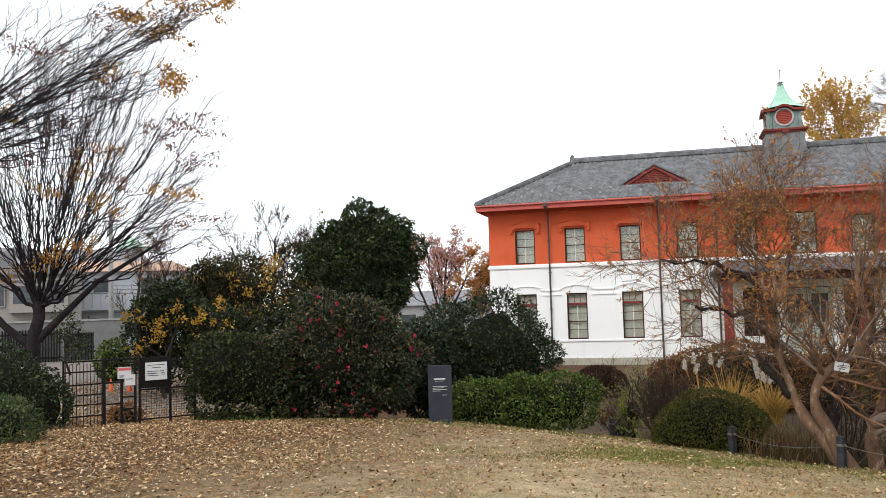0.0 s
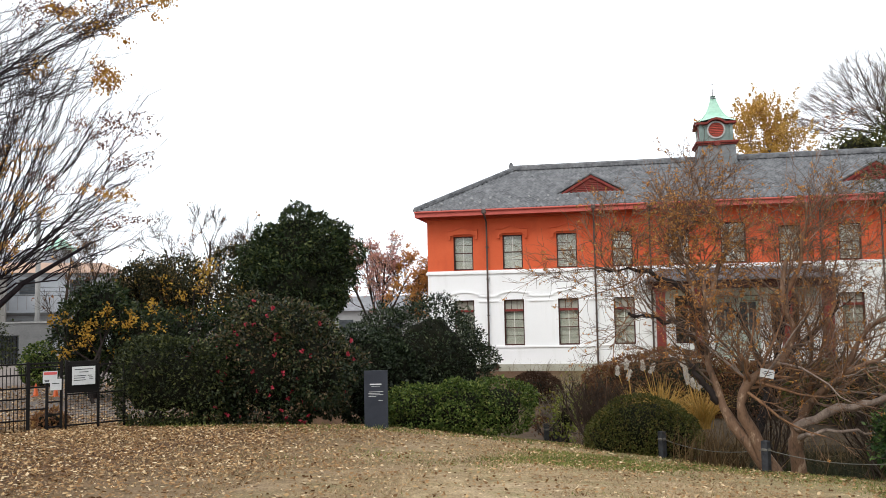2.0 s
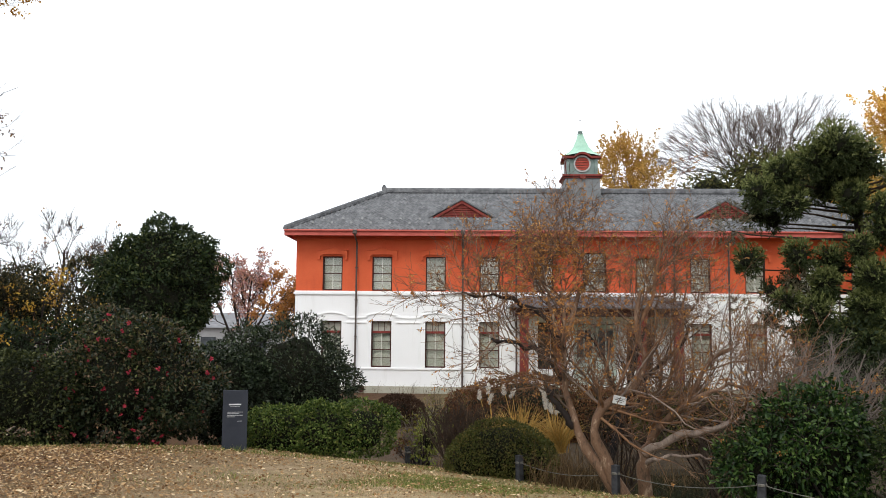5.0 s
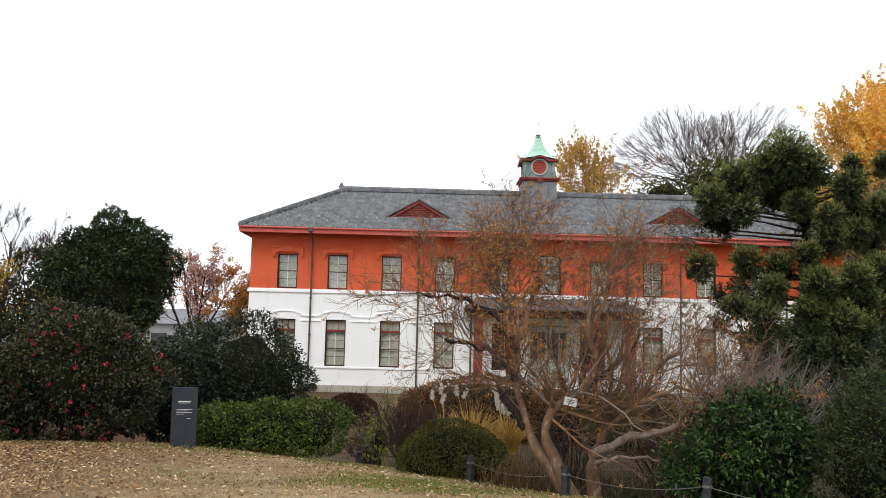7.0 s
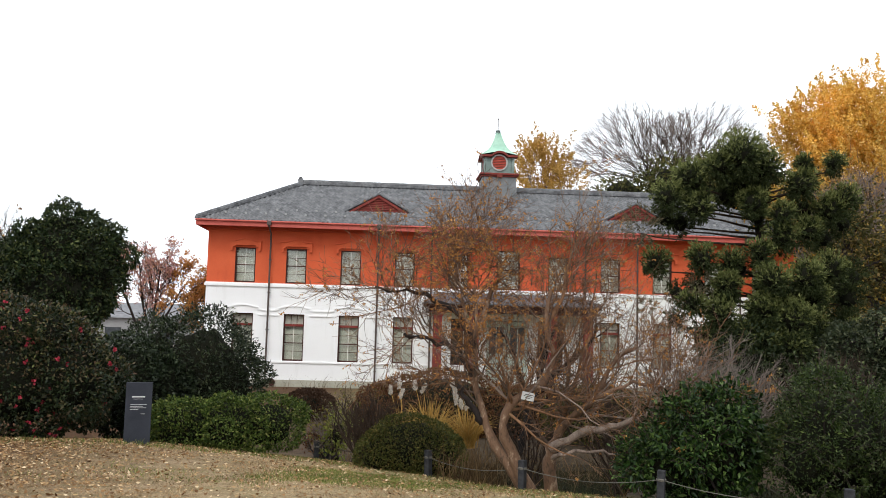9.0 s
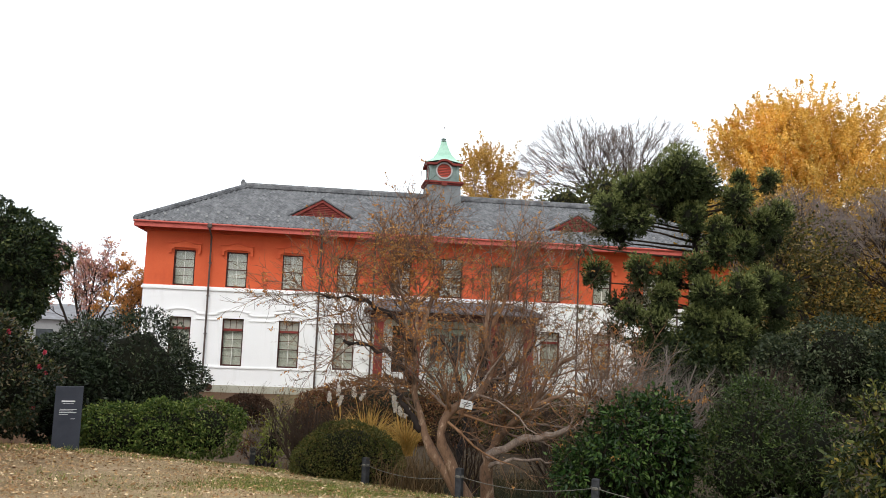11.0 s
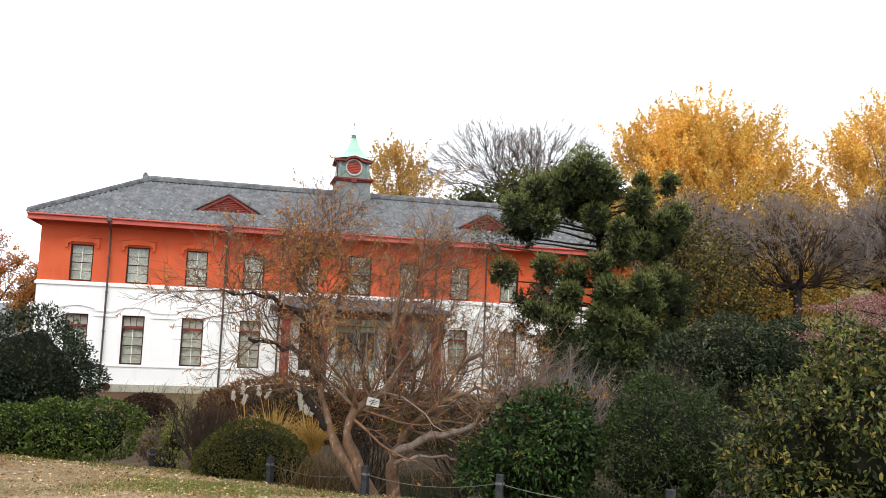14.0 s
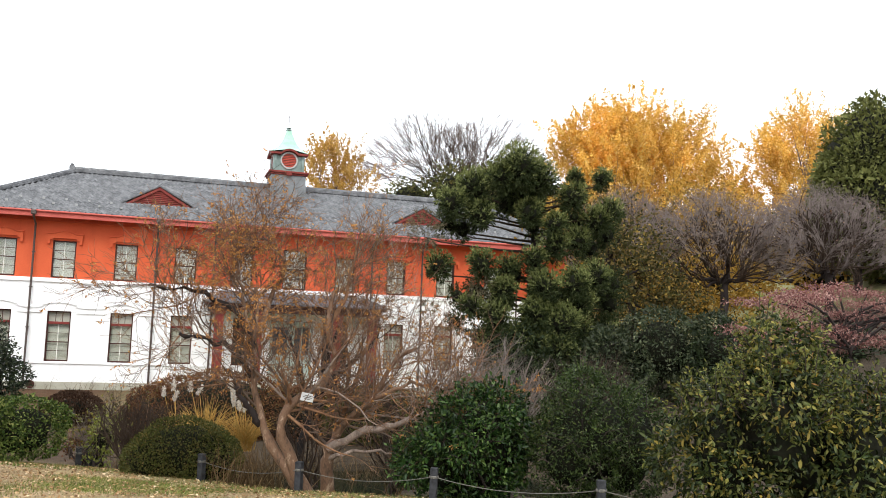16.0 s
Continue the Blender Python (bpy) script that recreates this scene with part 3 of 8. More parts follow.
def ground_mat():
    """Trodden lawn: dry turf, bare sandy soil in patches, a green strip by the fence, gravel past the gate."""
    m, n, l, p = base_mat("lawn_soil")
    co = n.new("ShaderNodeTexCoord")
    big = tex_noise(n, l, 0.55, 5, 0.6, stretch=(1, 1.5, 1))
    mid = tex_noise(n, l, 3.5, 8, 0.7)
    fine = tex_noise(n, l, 45, 8, 0.75)
    turf = ramp(n, [(0.3, (0.19, 0.132, 0.07)), (0.55, (0.34, 0.25, 0.14)), (0.75, (0.50, 0.385, 0.235))])
    l.new(mid.outputs[0], turf.inputs[0])
    soil = ramp(n, [(0.3, (0.31, 0.222, 0.13)), (0.7, (0.52, 0.395, 0.26))])
    l.new(mid.outputs[0], soil.inputs[0])
    where_soil = ramp(n, [(0.48, (0, 0, 0)), (0.75, (0.8, 0.8, 0.8))])
    l.new(big.outputs[0], where_soil.inputs[0])
    col = mix_rgb(n, l, where_soil.outputs[0], turf.outputs[0], soil.outputs[0])
    sep = n.new("ShaderNodeSeparateXYZ")
    l.new(co.outputs["Object"], sep.inputs[0])

    def line(a, b, c, lo, hi):
        e1, e2, e3 = n.new("ShaderNodeMath"), n.new("ShaderNodeMath"), n.new("ShaderNodeMapRange")
        e1.operation = e2.operation = "MULTIPLY_ADD"
        l.new(sep.outputs[0], e1.inputs[0])
        e1.inputs[1].default_value, e1.inputs[2].default_value = a, c
        l.new(sep.outputs[1], e2.inputs[0])
        e2.inputs[1].default_value = b
        l.new(e1.outputs[0], e2.inputs[2])
        e3.inputs[1].default_value, e3.inputs[2].default_value = lo, hi
        l.new(e2.outputs[0], e3.inputs[0])
        return e3.outputs[0]
    # moist strip towards the pond
    damp = line(0.78, 0.63, -9.6, -2.7, 0.0)
    wob = n.new("ShaderNodeMath")
    wob.operation = "MULTIPLY"
    l.new(damp, wob.inputs[0])
    l.new(mid.outputs[0], wob.inputs[1])
    green = ramp(n, [(0.3, (0.10, 0.115, 0.035)), (0.7, (0.20, 0.20, 0.07))])
    l.new(fine.outputs[0], green.inputs[0])
    col = mix_rgb(n, l, wob.outputs[0], col, green.outputs[0])
    # thin green growth in patches
    sparse = tex_noise(n, l, 1.1, 6, 0.7, stretch=(1, 1.8, 1))
    spot = ramp(n, [(0.48, (0, 0, 0)), (0.66, (0.6, 0.6, 0.6))])
    l.new(sparse.outputs[0], spot.inputs[0])
    col = mix_rgb(n, l, spot.outputs[0], col, (0.20, 0.18, 0.075))
    # dark wet earth down the bank
    bank = line(0.78, 0.63, -9.6, 0.5, 1.6)
    earth = ramp(n, [(0.3, (0.035, 0.026, 0.018)), (0.7, (0.085, 0.062, 0.04))])
    l.new(mid.outputs[0], earth.inputs[0])
    col = mix_rgb(n, l, bank, col, earth.outputs[0])
    # grassy court before the building and beyond
    court = line(0.0, 1.0, 0.0, 26, 29)
    court_col = ramp(n, [(0.3, (0.16, 0.16, 0.06)), (0.7, (0.30, 0.27, 0.14))])
    l.new(mid.outputs[0], court_col.inputs[0])
    col = mix_rgb(n, l, court, col, court_col.outputs[0])
    # leaf mould under the big tree
    mould = line(-1.0, 0.12, -4.6, -2.0, 2.5)
    mould_col = ramp(n, [(0.3, (0.058, 0.03, 0.015)), (0.7, (0.125, 0.066, 0.032))])
    l.new(mid.outputs[0], mould_col.inputs[0])
    col = mix_rgb(n, l, mould, col, mould_col.outputs[0])
    # pale gravel past the gate
    grav = line(-1.0, 0.0, -9.3, 0.0, 1.0)
    gravel = ramp(n, [(0.3, (0.12, 0.10, 0.088)), (0.7, (0.24, 0.205, 0.18))])
    l.new(fine.outputs[0], gravel.inputs[0])
    g2 = line(-0.74, 0.67, -16.0, 0.0, 0.8)
    both = n.new("ShaderNodeMath")
    both.operation = "MULTIPLY"
    l.new(grav, both.inputs[0])
    l.new(g2, both.inputs[1])
    col = mix_rgb(n, l, both.outputs[0], col, gravel.outputs[0])
    tone = ramp(n, [(0.34, (0.45,) * 3), (0.66, (1.5,) * 3)])
    l.new(fine.outputs[0], tone.inputs[0])
    col = mix_rgb(n, l, 1.0, col, tone.outputs[0], "MULTIPLY")
    l.new(col, p.inputs["Base Color"])
    p.inputs["Roughness"].default_value = 0.95
    p.inputs["Specular IOR Level"].default_value = 0.2
    b = n.new("ShaderNodeBump")
    b.inputs["Strength"].default_value, b.inputs["Distance"].default_value = 0.6, 0.03
    l.new(fine.outputs[0], b.inputs["Height"])
    l.new(b.outputs[0], p.inputs["Normal"])
    return m


solid("ground", (GV, GF), ground_mat(), "trodden dry lawn sloping down to a garden pond", "ground", kind="structure", smooth=True)
solid("water", box(-1.0, 9.4, 13.0, 22.4, -1.9, -1.72), M["water"], "dark still garden pond below the lawn", "pond", kind="structure")


def gz(x, y):
    return float(land(x, y))


# ---- the museum building ----
FX0, FX1, FY, FYB = -8.15, 19.85, 40.0, 46.8
CX, BASE_Z, BELT_Z, EAVE_Z = 5.85, -1.40, 3.26, 6.06
museum = thing("museum_building", (CX, FY, BASE_Z), "two-storey western-style museum, vermilion above white plaster, grey tiled roof", "building")
UPPER = [-6.42, -4.08, -1.56, 0.96, 3.47, 8.23, 10.74, 13.26, 15.78, 18.12]
LOWER = [-6.42, -4.08, -1.56, 0.96, 10.74, 13.26, 15.78, 18.12]
UW, UZ0, UZ1 = 0.47, 3.36, 4.97
LW, LZ0, LZ1 = 0.47, -0.20, 1.94


def pierced(x0, x1, z0, z1, holes, y0, thick):
    """A wall along x with openings (x0, x1, z0, z1) cut right through, reveals included."""
    xs = sorted({x0, x1, *[h[0] for h in holes], *[h[1] for h in holes]})
    zs = sorted({z0, z1, *[h[2] for h in holes], *[h[3] for h in holes]})
    geos = []
    for a, b in zip(xs, xs[1:]):
        for c, d in zip(zs, zs[1:]):
            if any(h[0] < (a + b) / 2 < h[1] and h[2] < (c + d) / 2 < h[3] for h in holes):
                continue
            geos.append(([(a, y0, c), (b, y0, c), (b, y0, d), (a, y0, d)], [(0, 1, 2, 3)]))
            geos.append(([(a, y0 + thick, c), (b, y0 + thick, c), (b, y0 + thick, d), (a, y0 + thick, d)], [(3, 2, 1, 0)]))
    for a, b, c, d in holes:
        geos.append(([(a, y0, c), (b, y0, c), (b, y0, d), (a, y0, d), (a, y0 + thick, c), (b, y0 + thick, c), (b, y0 + thick, d), (a, y0 + thick, d)],
                     [(0, 4, 5, 1), (2, 6, 7, 3), (0, 3, 7, 4), (1, 5, 6, 2)]))
    return join(*geos)


up_holes = [(x - UW, x + UW, UZ0, UZ1) for x in UPPER] + [(CX - 0.55, CX + 0.55, 3.36, 5.2)]
low_holes = [(x - LW, x + LW, LZ0, LZ1) for x in LOWER] + [(3.2, 4.4, LZ0, 1.94), (4.85, 6.85, -0.95, 1.9), (7.3, 8.5, LZ0, 1.94)]
part("upper_wall", join(pierced(FX0, FX1, BELT_Z + 0.08, 6.2, up_holes, FY + 0.04, 0.3), box(FX0, FX0 + 0.3, FY + 0.34, FYB, BELT_Z + 0.08, 6.2),
                        box(FX1 - 0.3, FX1, FY + 0.34, FYB, BELT_Z + 0.08, 6.2), box(FX0 + 0.3, FX1 - 0.3, FYB - 0.3, FYB, BELT_Z + 0.08, 6.2)),
     M["plaster_red"], museum, "vermilion plastered upper wall")
part("lower_wall", join(pierced(FX0, FX1, -1.06, BELT_Z - 0.09, low_holes, FY, 0.34), box(FX0, FX0 + 0.3, FY + 0.34, FYB, -1.06, BELT_Z - 0.09),
                        box(FX1 - 0.3, FX1, FY + 0.34, FYB, -1.06, BELT_Z - 0.09), box(FX0 + 0.3, FX1 - 0.3, FYB - 0.3, FYB, -1.06, BELT_Z - 0.09)),
     M["plaster_white"], museum, "white plastered lower wall")
part("belt_course", join(box(FX0 - 0.07, FX1 + 0.07, FY - 0.07, FYB + 0.07, BELT_Z - 0.09, BELT_Z + 0.02), box(FX0 - 0.03, FX1 + 0.03, FY - 0.03, FYB + 0.03, BELT_Z + 0.02, BELT_Z + 0.08)),
     M["plaster_white"], museum, "moulded white string course")
for a, b in ((FX0, 2.2), (9.5, FX1)):
    part("sill_course", soft_box(a - 0.03, b + 0.03, FY - 0.05, FY + 0.02, -0.30, -0.215, 0.012), M["plaster_white"], museum)
part("plinth", box(FX0 - 0.06, FX1 + 0.06, FY - 0.07, FYB + 0.05, -2.2, -1.06), M["stone_base"], museum, "pale weathered stone plinth")
part("inner_floor", box(FX0 + 0.3, FX1 - 0.3, FY + 0.36, FYB - 0.3, 3.0, 3.2), M["room_shade"], museum)
part("inner_wall", box(FX0 + 0.35, FX1 - 0.35, FY + 3.2, FY + 3.3, -1.0, 6.1), M["room_shade"], museum)
part("vent_hole", join(
    ([(-4.98 + r * math.cos(a), FY - 0.075 - dy, -1.17 + r * math.sin(a)) for r, dy in ((0.17, 0.0), (0.17, 0.05), (0.12, 0.05), (0.11, 0.0)) for a in [k * math.pi / 8 for k in range(16)]],
     [(j * 16 + k, j * 16 + (k + 1) % 16, (j + 1) * 16 + (k + 1) % 16, (j + 1) * 16 + k) for j in range(3) for k in range(16)] + [tuple(range(48, 64))])),
     M["trim_brown"], museum, "dark round ventilation opening in the plinth")

# arched moulding line over the lower windows
def moulding(xs, z, rise, half, a, b, y, t):
    """A thin moulded line that runs level and rises in a low arch over each window."""
    pts = [(a, z)]
    for x in xs:
        pts += [(x - half - 0.22, z), (x - half, z + 0.03), (x - half, z + 0.10)]
        pts += [(x + half * s, z + 0.10 + rise * (1 - s * s)) for s in (-0.8, -0.5, -0.2, 0.2, 0.5, 0.8)]
        pts += [(x + half, z + 0.10), (x + half, z + 0.03), (x + half + 0.22, z)]
    pts.append((b, z))
    geos = []
    for (x0, z0), (x1, z1) in zip(pts, pts[1:]):
        if abs(x1 - x0) < 0.005:
            geos.append(box(x0 - t / 2, x0 + t / 2, y, FY + 0.01, min(z0, z1), max(z0, z1) + t))
        else:
            geos.append(([(x0, y, z0), (x1, y, z1), (x1, FY + 0.01, z1), (x0, FY + 0.01, z0), (x0, y, z0 + t), (x1, y, z1 + t), (x1, FY + 0.01, z1 + t), (x0, FY + 0.01, z0 + t)], list(BOX)))
    return join(*geos)


for xs, a, b in (((-6.42, -4.08, -1.56, 0.96), FX0, 2.2), ((10.74, 13.26, 15.78, 18.12), 9.5, FX1)):
    part("arched_moulding", moulding(xs, 2.07, 0.13, 0.68, a, b, FY - 0.05, 0.05), M["plaster_white"], museum)
    edges = [a] + [e for x in xs for e in (x - 0.70, x + 0.70)] + [b]
    for k in range(0, len(edges), 2):
        part("flat_moulding", soft_box(edges[k], edges[k + 1], FY - 0.05, FY + 0.01, 1.845, 1.90, 0.01), M["plaster_white"], museum)


def window(x, hw, z0, z1, y, transom, behind="blind"):
    """A sash window: brown frame, pale glazing bars, panes and a drawn blind, each a part of the window. A dark sheet
    in place of the blind paints an unlit room.
    """
    f = 0.055
    w = part("window_frame", join(box(x - hw, x - hw + f, y, y + 0.10, z0, z1), box(x + hw - f, x + hw, y, y + 0.10, z0, z1),
                            box(x - hw + f, x + hw - f, y, y + 0.10, z1 - f, z1), box(x - hw + f, x + hw - f, y, y + 0.10, z0, z0 + f * 1.2)),
             M["trim_brown"], museum, "sash window with dark red-brown frame")
    top = z1 - f
    bars = []
    if transom:
        zt = z1 - 0.50
        part("transom_bar", soft_box(x - hw + f, x + hw - f, y - 0.02, y + 0.09, zt - 0.06, zt + 0.05, 0.012), M["trim_red"], w, "red-brown transom bar")
        for k in (-1, 1):
            bars.append(box(x + k * 0.135 - 0.012, x + k * 0.135 + 0.012, y + 0.03, y + 0.06, zt + 0.05, top))
        part("transom_blind", box(x - hw + f, x + hw - f, y + 0.16, y + 0.165, zt, top), M[behind], w)
        top = zt - 0.06
    bot = z0 + f * 1.2
    hgt = top - bot
    part("meeting_rail", soft_box(x - hw + f, x + hw - f, y + 0.02, y + 0.08, bot + hgt * 0.5 - 0.022, bot + hgt * 0.5 + 0.022, 0.008), M["trim_brown"], w)
    for k in (0.25, 0.75):
        bars.append(box(x - hw + f, x + hw - f, y + 0.035, y + 0.065, bot + hgt * k - 0.011, bot + hgt * k + 0.011))
    for bar in bars:
        part("glazing_bar", bar, M["trim_brown"], w)
    part("middle_bar", join(box(x - 0.014, x + 0.014, y + 0.03, y + 0.07, bot, bot + hgt * 0.5 - 0.022), box(x - 0.014, x + 0.014, y + 0.03, y + 0.07, bot + hgt * 0.5 + 0.022, top)), M["muntin"], w)
    for k, (a, b) in enumerate(((bot, bot + hgt * 0.5), (bot + hgt * 0.5, top))):
        g = part("pane", box(x - hw + f, x + hw - f, y + 0.048, y + 0.052, a, b), M["glass"], w)
        g.visible_shadow = False
    part("blind", box(x - hw + f, x + hw - f, y + 0.16, y + 0.165, bot - 0.02, top), M[behind], w, "drawn pale grey-green blind" if behind == "blind" else "dark sheet behind the glass, painted as an unlit room")
    return w


for x in UPPER:
    window(x, UW, UZ0, UZ1, FY + 0.10, False)
    # shouldered label moulding with a low pediment over each upper window
    z = UZ1
    outline = [(x - 0.70, z + 0.27), (x - 0.70, z - 0.16), (x - 0.585, z - 0.16), (x - 0.585, z + 0.02), (x - 0.47, z + 0.02), (x - 0.47, z + 0.09), (x + 0.47, z + 0.09),
               (x + 0.47, z + 0.02), (x + 0.585, z + 0.02), (x + 0.585, z - 0.16), (x + 0.70, z - 0.16), (x + 0.70, z + 0.27), (x + 0.44, z + 0.27), (x, z + 0.43), (x - 0.44, z + 0.27)]
    hood = part("window_hood", extrude_y(outline, FY - 0.10, FY + 0.05), M["plaster_red"], museum)
    part("hood_edge", join(soft_box(x - 0.73, x - 0.42, FY - 0.16, FY + 0.03, z + 0.265, z + 0.31, 0.01), soft_box(x + 0.42, x + 0.73, FY - 0.16, FY + 0.03, z + 0.265, z + 0.31, 0.01),
                           extrude_y([(x - 0.46, z + 0.27), (x, z + 0.43), (x + 0.46, z + 0.27), (x + 0.46, z + 0.31), (x, z + 0.475), (x - 0.46, z + 0.31)], FY - 0.16, FY + 0.03)), M["plaster_red"], hood)
for x in LOWER:
    window(x, LW, LZ0, LZ1, FY + 0.10, True)
# porch windows get a dark sheet that paints the shade inside
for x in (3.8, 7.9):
    window(x, 0.6, LZ0, LZ1, FY + 0.10, True, "room_shade")
window(CX, 0.55, 3.36, 5.2, FY + 0.12, False)

# eaves, fascia, gutter
OV = 0.9
EX0, EX1, EY0, EY1 = FX0 - 0.40, FX1 + 0.40, FY - OV, FYB + OV
part("soffit", join(box(EX0 + 0.06, EX1 - 0.06, EY0 + 0.06, FY + 0.04, 6.0, 6.03), box(EX0 + 0.06, FX0, FY + 0.04, EY1, 6.0, 6.03), box(FX1, EX1 - 0.06, FY + 0.04, EY1, 6.0, 6.03)), M["eave_red"], museum, "red painted boarded eaves")
part("cornice", join(soft_box(FX0 - 0.1, FX1 + 0.1, FY - 0.10, FY + 0.04, 5.78, 6.0, 0.02), box(FX0 - 0.1, FX0, FY + 0.04, FYB, 5.78, 6.0)), M["eave_red"], museum)
part("fascia", join(box(EX0, EX1, EY0, EY0 + 0.06, 5.86, 6.075), box(EX0, EX0 + 0.06, EY0 + 0.06, EY1, 5.86, 6.075), box(EX1 - 0.06, EX1, EY0 + 0.06, EY1, 5.86, 6.075)), M["fascia_red"], museum, "salmon-red painted fascia board")
g_line = np.array([[(EX0 - 0.02, EY0 - 0.05, 6.09), (CX, EY0 - 0.05, 6.085), (EX1 + 0.02, EY0 - 0.05, 6.09)]])
part("gutter", tubes(g_line, np.full((1, 3), 0.045), 8), M["fascia_red"], museum, "red painted eaves gutter")
for x in (-5.27, -0.29, 2.2, 9.5, 12.0, 17.0):
    p_line = np.array([[(x, EY0 - 0.05, 6.05), (x, EY0 - 0.05, 5.88), (x, FY - 0.16, 5.62), (x, FY - 0.13, 5.3), (x, FY - 0.13, 2.0), (x, FY - 0.15, -1.2), (x, FY - 0.15, -1.6)]])
    dp = part("downpipe", tubes(p_line, np.full((1, 7), 0.042), 8), M["lead_pipe"], museum, "dark metal downpipe")
    part("rain_head", soft_box(x - 0.10, x + 0.10, EY0 - 0.13, EY0 + 0.04, 5.93, 6.12, 0.02), M["lead_pipe"], dp)
    for z in (-0.6, 1.2, 2.9, 4.4):
        part("pipe_clip", box(x - 0.065, x + 0.065, FY - 0.18, FY + 0.02, z, z + 0.04), M["lead_pipe"], dp)

# roof: four hipped slopes of pan tiles
RUN = (EY1 - EY0) / 2
RIDGE_Y, RIDGE_Z, RX0, RX1 = EY0 + RUN, 8.55, EX0 + RUN, EX1 - RUN
RISE = RIDGE_Z - 6.14
part("roof_bed", ([(EX0, EY0, 6.1), (EX1, EY0, 6.1), (EX1, EY1, 6.1), (EX0, EY1, 6.1), (RX0, RIDGE_Y, RIDGE_Z - 0.04), (RX1, RIDGE_Y, RIDGE_Z - 0.04)],
                  [(0, 1, 5, 4), (1, 2, 5), (2, 3, 4, 5), (3, 0, 4), (3, 2, 1, 0)]), M["roof_bed"], museum)


def tile_slope(corner, along, inward, width, trim, skip_first):
    """Overlapping pan tiles with a rolled edge over one slope, cut back along the hips."""
    tw, rows = 0.21, 22
    s = np.linspace(0, 1, 6)
    prof = 0.034 * np.cos((s - 0.12) * 2 * np.pi) * (1 - 0.2 * s)
    vs, fs, k = [], [], 0
    for r in range(1 if skip_first else 0, rows):
        d0, d1 = r / rows * RUN, (r + 1.08) / rows * RUN
        a = trim * d0
        first = math.ceil(a / tw)
        n = int((width - a) / tw) - first
        x = (first + np.arange(n)[:, None] + s) * tw
        for d, lift in ((d0, 0.045), (d1, 0.012)):
            z = 6.13 + RISE * min(d, RUN) / RUN + prof + lift
            vs.append(np.array(corner)[None, None, :] + x[..., None] * np.array(along) + d * np.array(inward) + np.stack([0 * x, 0 * x, z + 0 * x], -1))
        low, high = vs[-2].reshape(-1, 3), vs[-1].reshape(-1, 3)
        vs[-2:] = []
        drop = low.copy()
        drop[:, 2] -= 0.04
        vs.append(np.concatenate([drop, low, high]))
        m = n * 6
        i, j = np.meshgrid(np.arange(n), np.arange(5), indexing="ij")
        q = (i * 6 + j).reshape(-1, 1)
        for b in (0, m):
            fs.append(k + b + np.concatenate([q, q + 1, q + 1 + m, q + m], 1))
        k += 3 * m
    return np.concatenate(vs), np.concatenate(fs)


for c, al, inw, wd in (((EX0, EY0, 0), (1, 0, 0), (0, 1, 0), EX1 - EX0), ((EX1, EY1, 0), (-1, 0, 0), (0, -1, 0), EX1 - EX0),
                       ((EX0, EY1, 0), (0, -1, 0), (1, 0, 0), EY1 - EY0), ((EX1, EY0, 0), (0, 1, 0), (-1, 0, 0), EY1 - EY0)):
    part("roof_tiles", tile_slope(c, al, inw, wd, 1.0, False), M["roof_tile"], museum, "weathered grey clay pan tiles", kind="stuff")


def ridge_line(a, b, w, h):
    """A ridge of stacked flat tiles under a half-round cap."""
    a, b = np.array(a, float), np.array(b, float)
    d = b - a
    side = unit(np.cross(d, (0, 0, 1.0)))
    prof = [(-w, 0), (-w, h * 0.3), (-w * 0.8, h * 0.3), (-w * 0.8, h * 0.6), (-w * 0.55, h * 0.62), (-w * 0.4, h * 0.92), (0, h), (w * 0.4, h * 0.92), (w * 0.55, h * 0.62), (w * 0.8, h * 0.6), (w * 0.8, h * 0.3), (w, h * 0.3), (w, 0)]
    n = len(prof)
    v = [p + side * s + np.array((0, 0, z)) for p in (a, b) for s, z in prof]
    return v, [(i, i + 1, i + 1 + n, i + n) for i in range(n - 1)] + [tuple(range(n))[::-1], tuple(range(n, 2 * n))]


part("roof_ridge", ridge_line((RX0 - 0.1, RIDGE_Y, RIDGE_Z - 0.02), (RX1 + 0.1, RIDGE_Y, RIDGE_Z - 0.02), 0.17, 0.27), M["roof_tile"], museum, "stacked ridge tiles")
for ex, ey, rx in ((EX0, EY0, RX0), (EX1, EY0, RX1), (EX0, EY1, RX0), (EX1, EY1, RX1)):
    part("hip_ridge", ridge_line((ex, ey, 6.14), (rx, RIDGE_Y, RIDGE_Z), 0.14, 0.20), M["roof_tile"], museum)
for x in (RX0 - 0.12, RX1 + 0.12):
    part("ridge_end_tile", extrude_y([(x - 0.10, RIDGE_Z), (x + 0.10, RIDGE_Z), (x + 0.13, RIDGE_Z + 0.2), (x + 0.05, RIDGE_Z + 0.36), (x - 0.05, RIDGE_Z + 0.36), (x - 0.13, RIDGE_Z + 0.2)], RIDGE_Y - 0.2, RIDGE_Y + 0.2), M["roof_tile"], museum)
guard = mesh_of("snow_guard", *[np.array([(-0.05, 0, 0), (0.05, 0, 0), (0.05, 0.1, 0.05), (-0.05, 0.1, 0.05), (-0.05, 0.01, 0.09), (0.05, 0.01, 0.09), (0.04, 0.05, 0.10), (-0.04, 0.05, 0.10)])], BOX, M["guard_metal"])
for k in range(60):
    x = EX0 + 1.2 + k * 0.455
    back = 0.55 + 0.45 * (k % 2)
    ob = new("snow_guard", guard)
    ob.parent = museum
    ob.location = Vector((x, EY0 + back, 6.145 + RISE * back / RUN + 0.03)) - Vector(ORIGIN[museum])


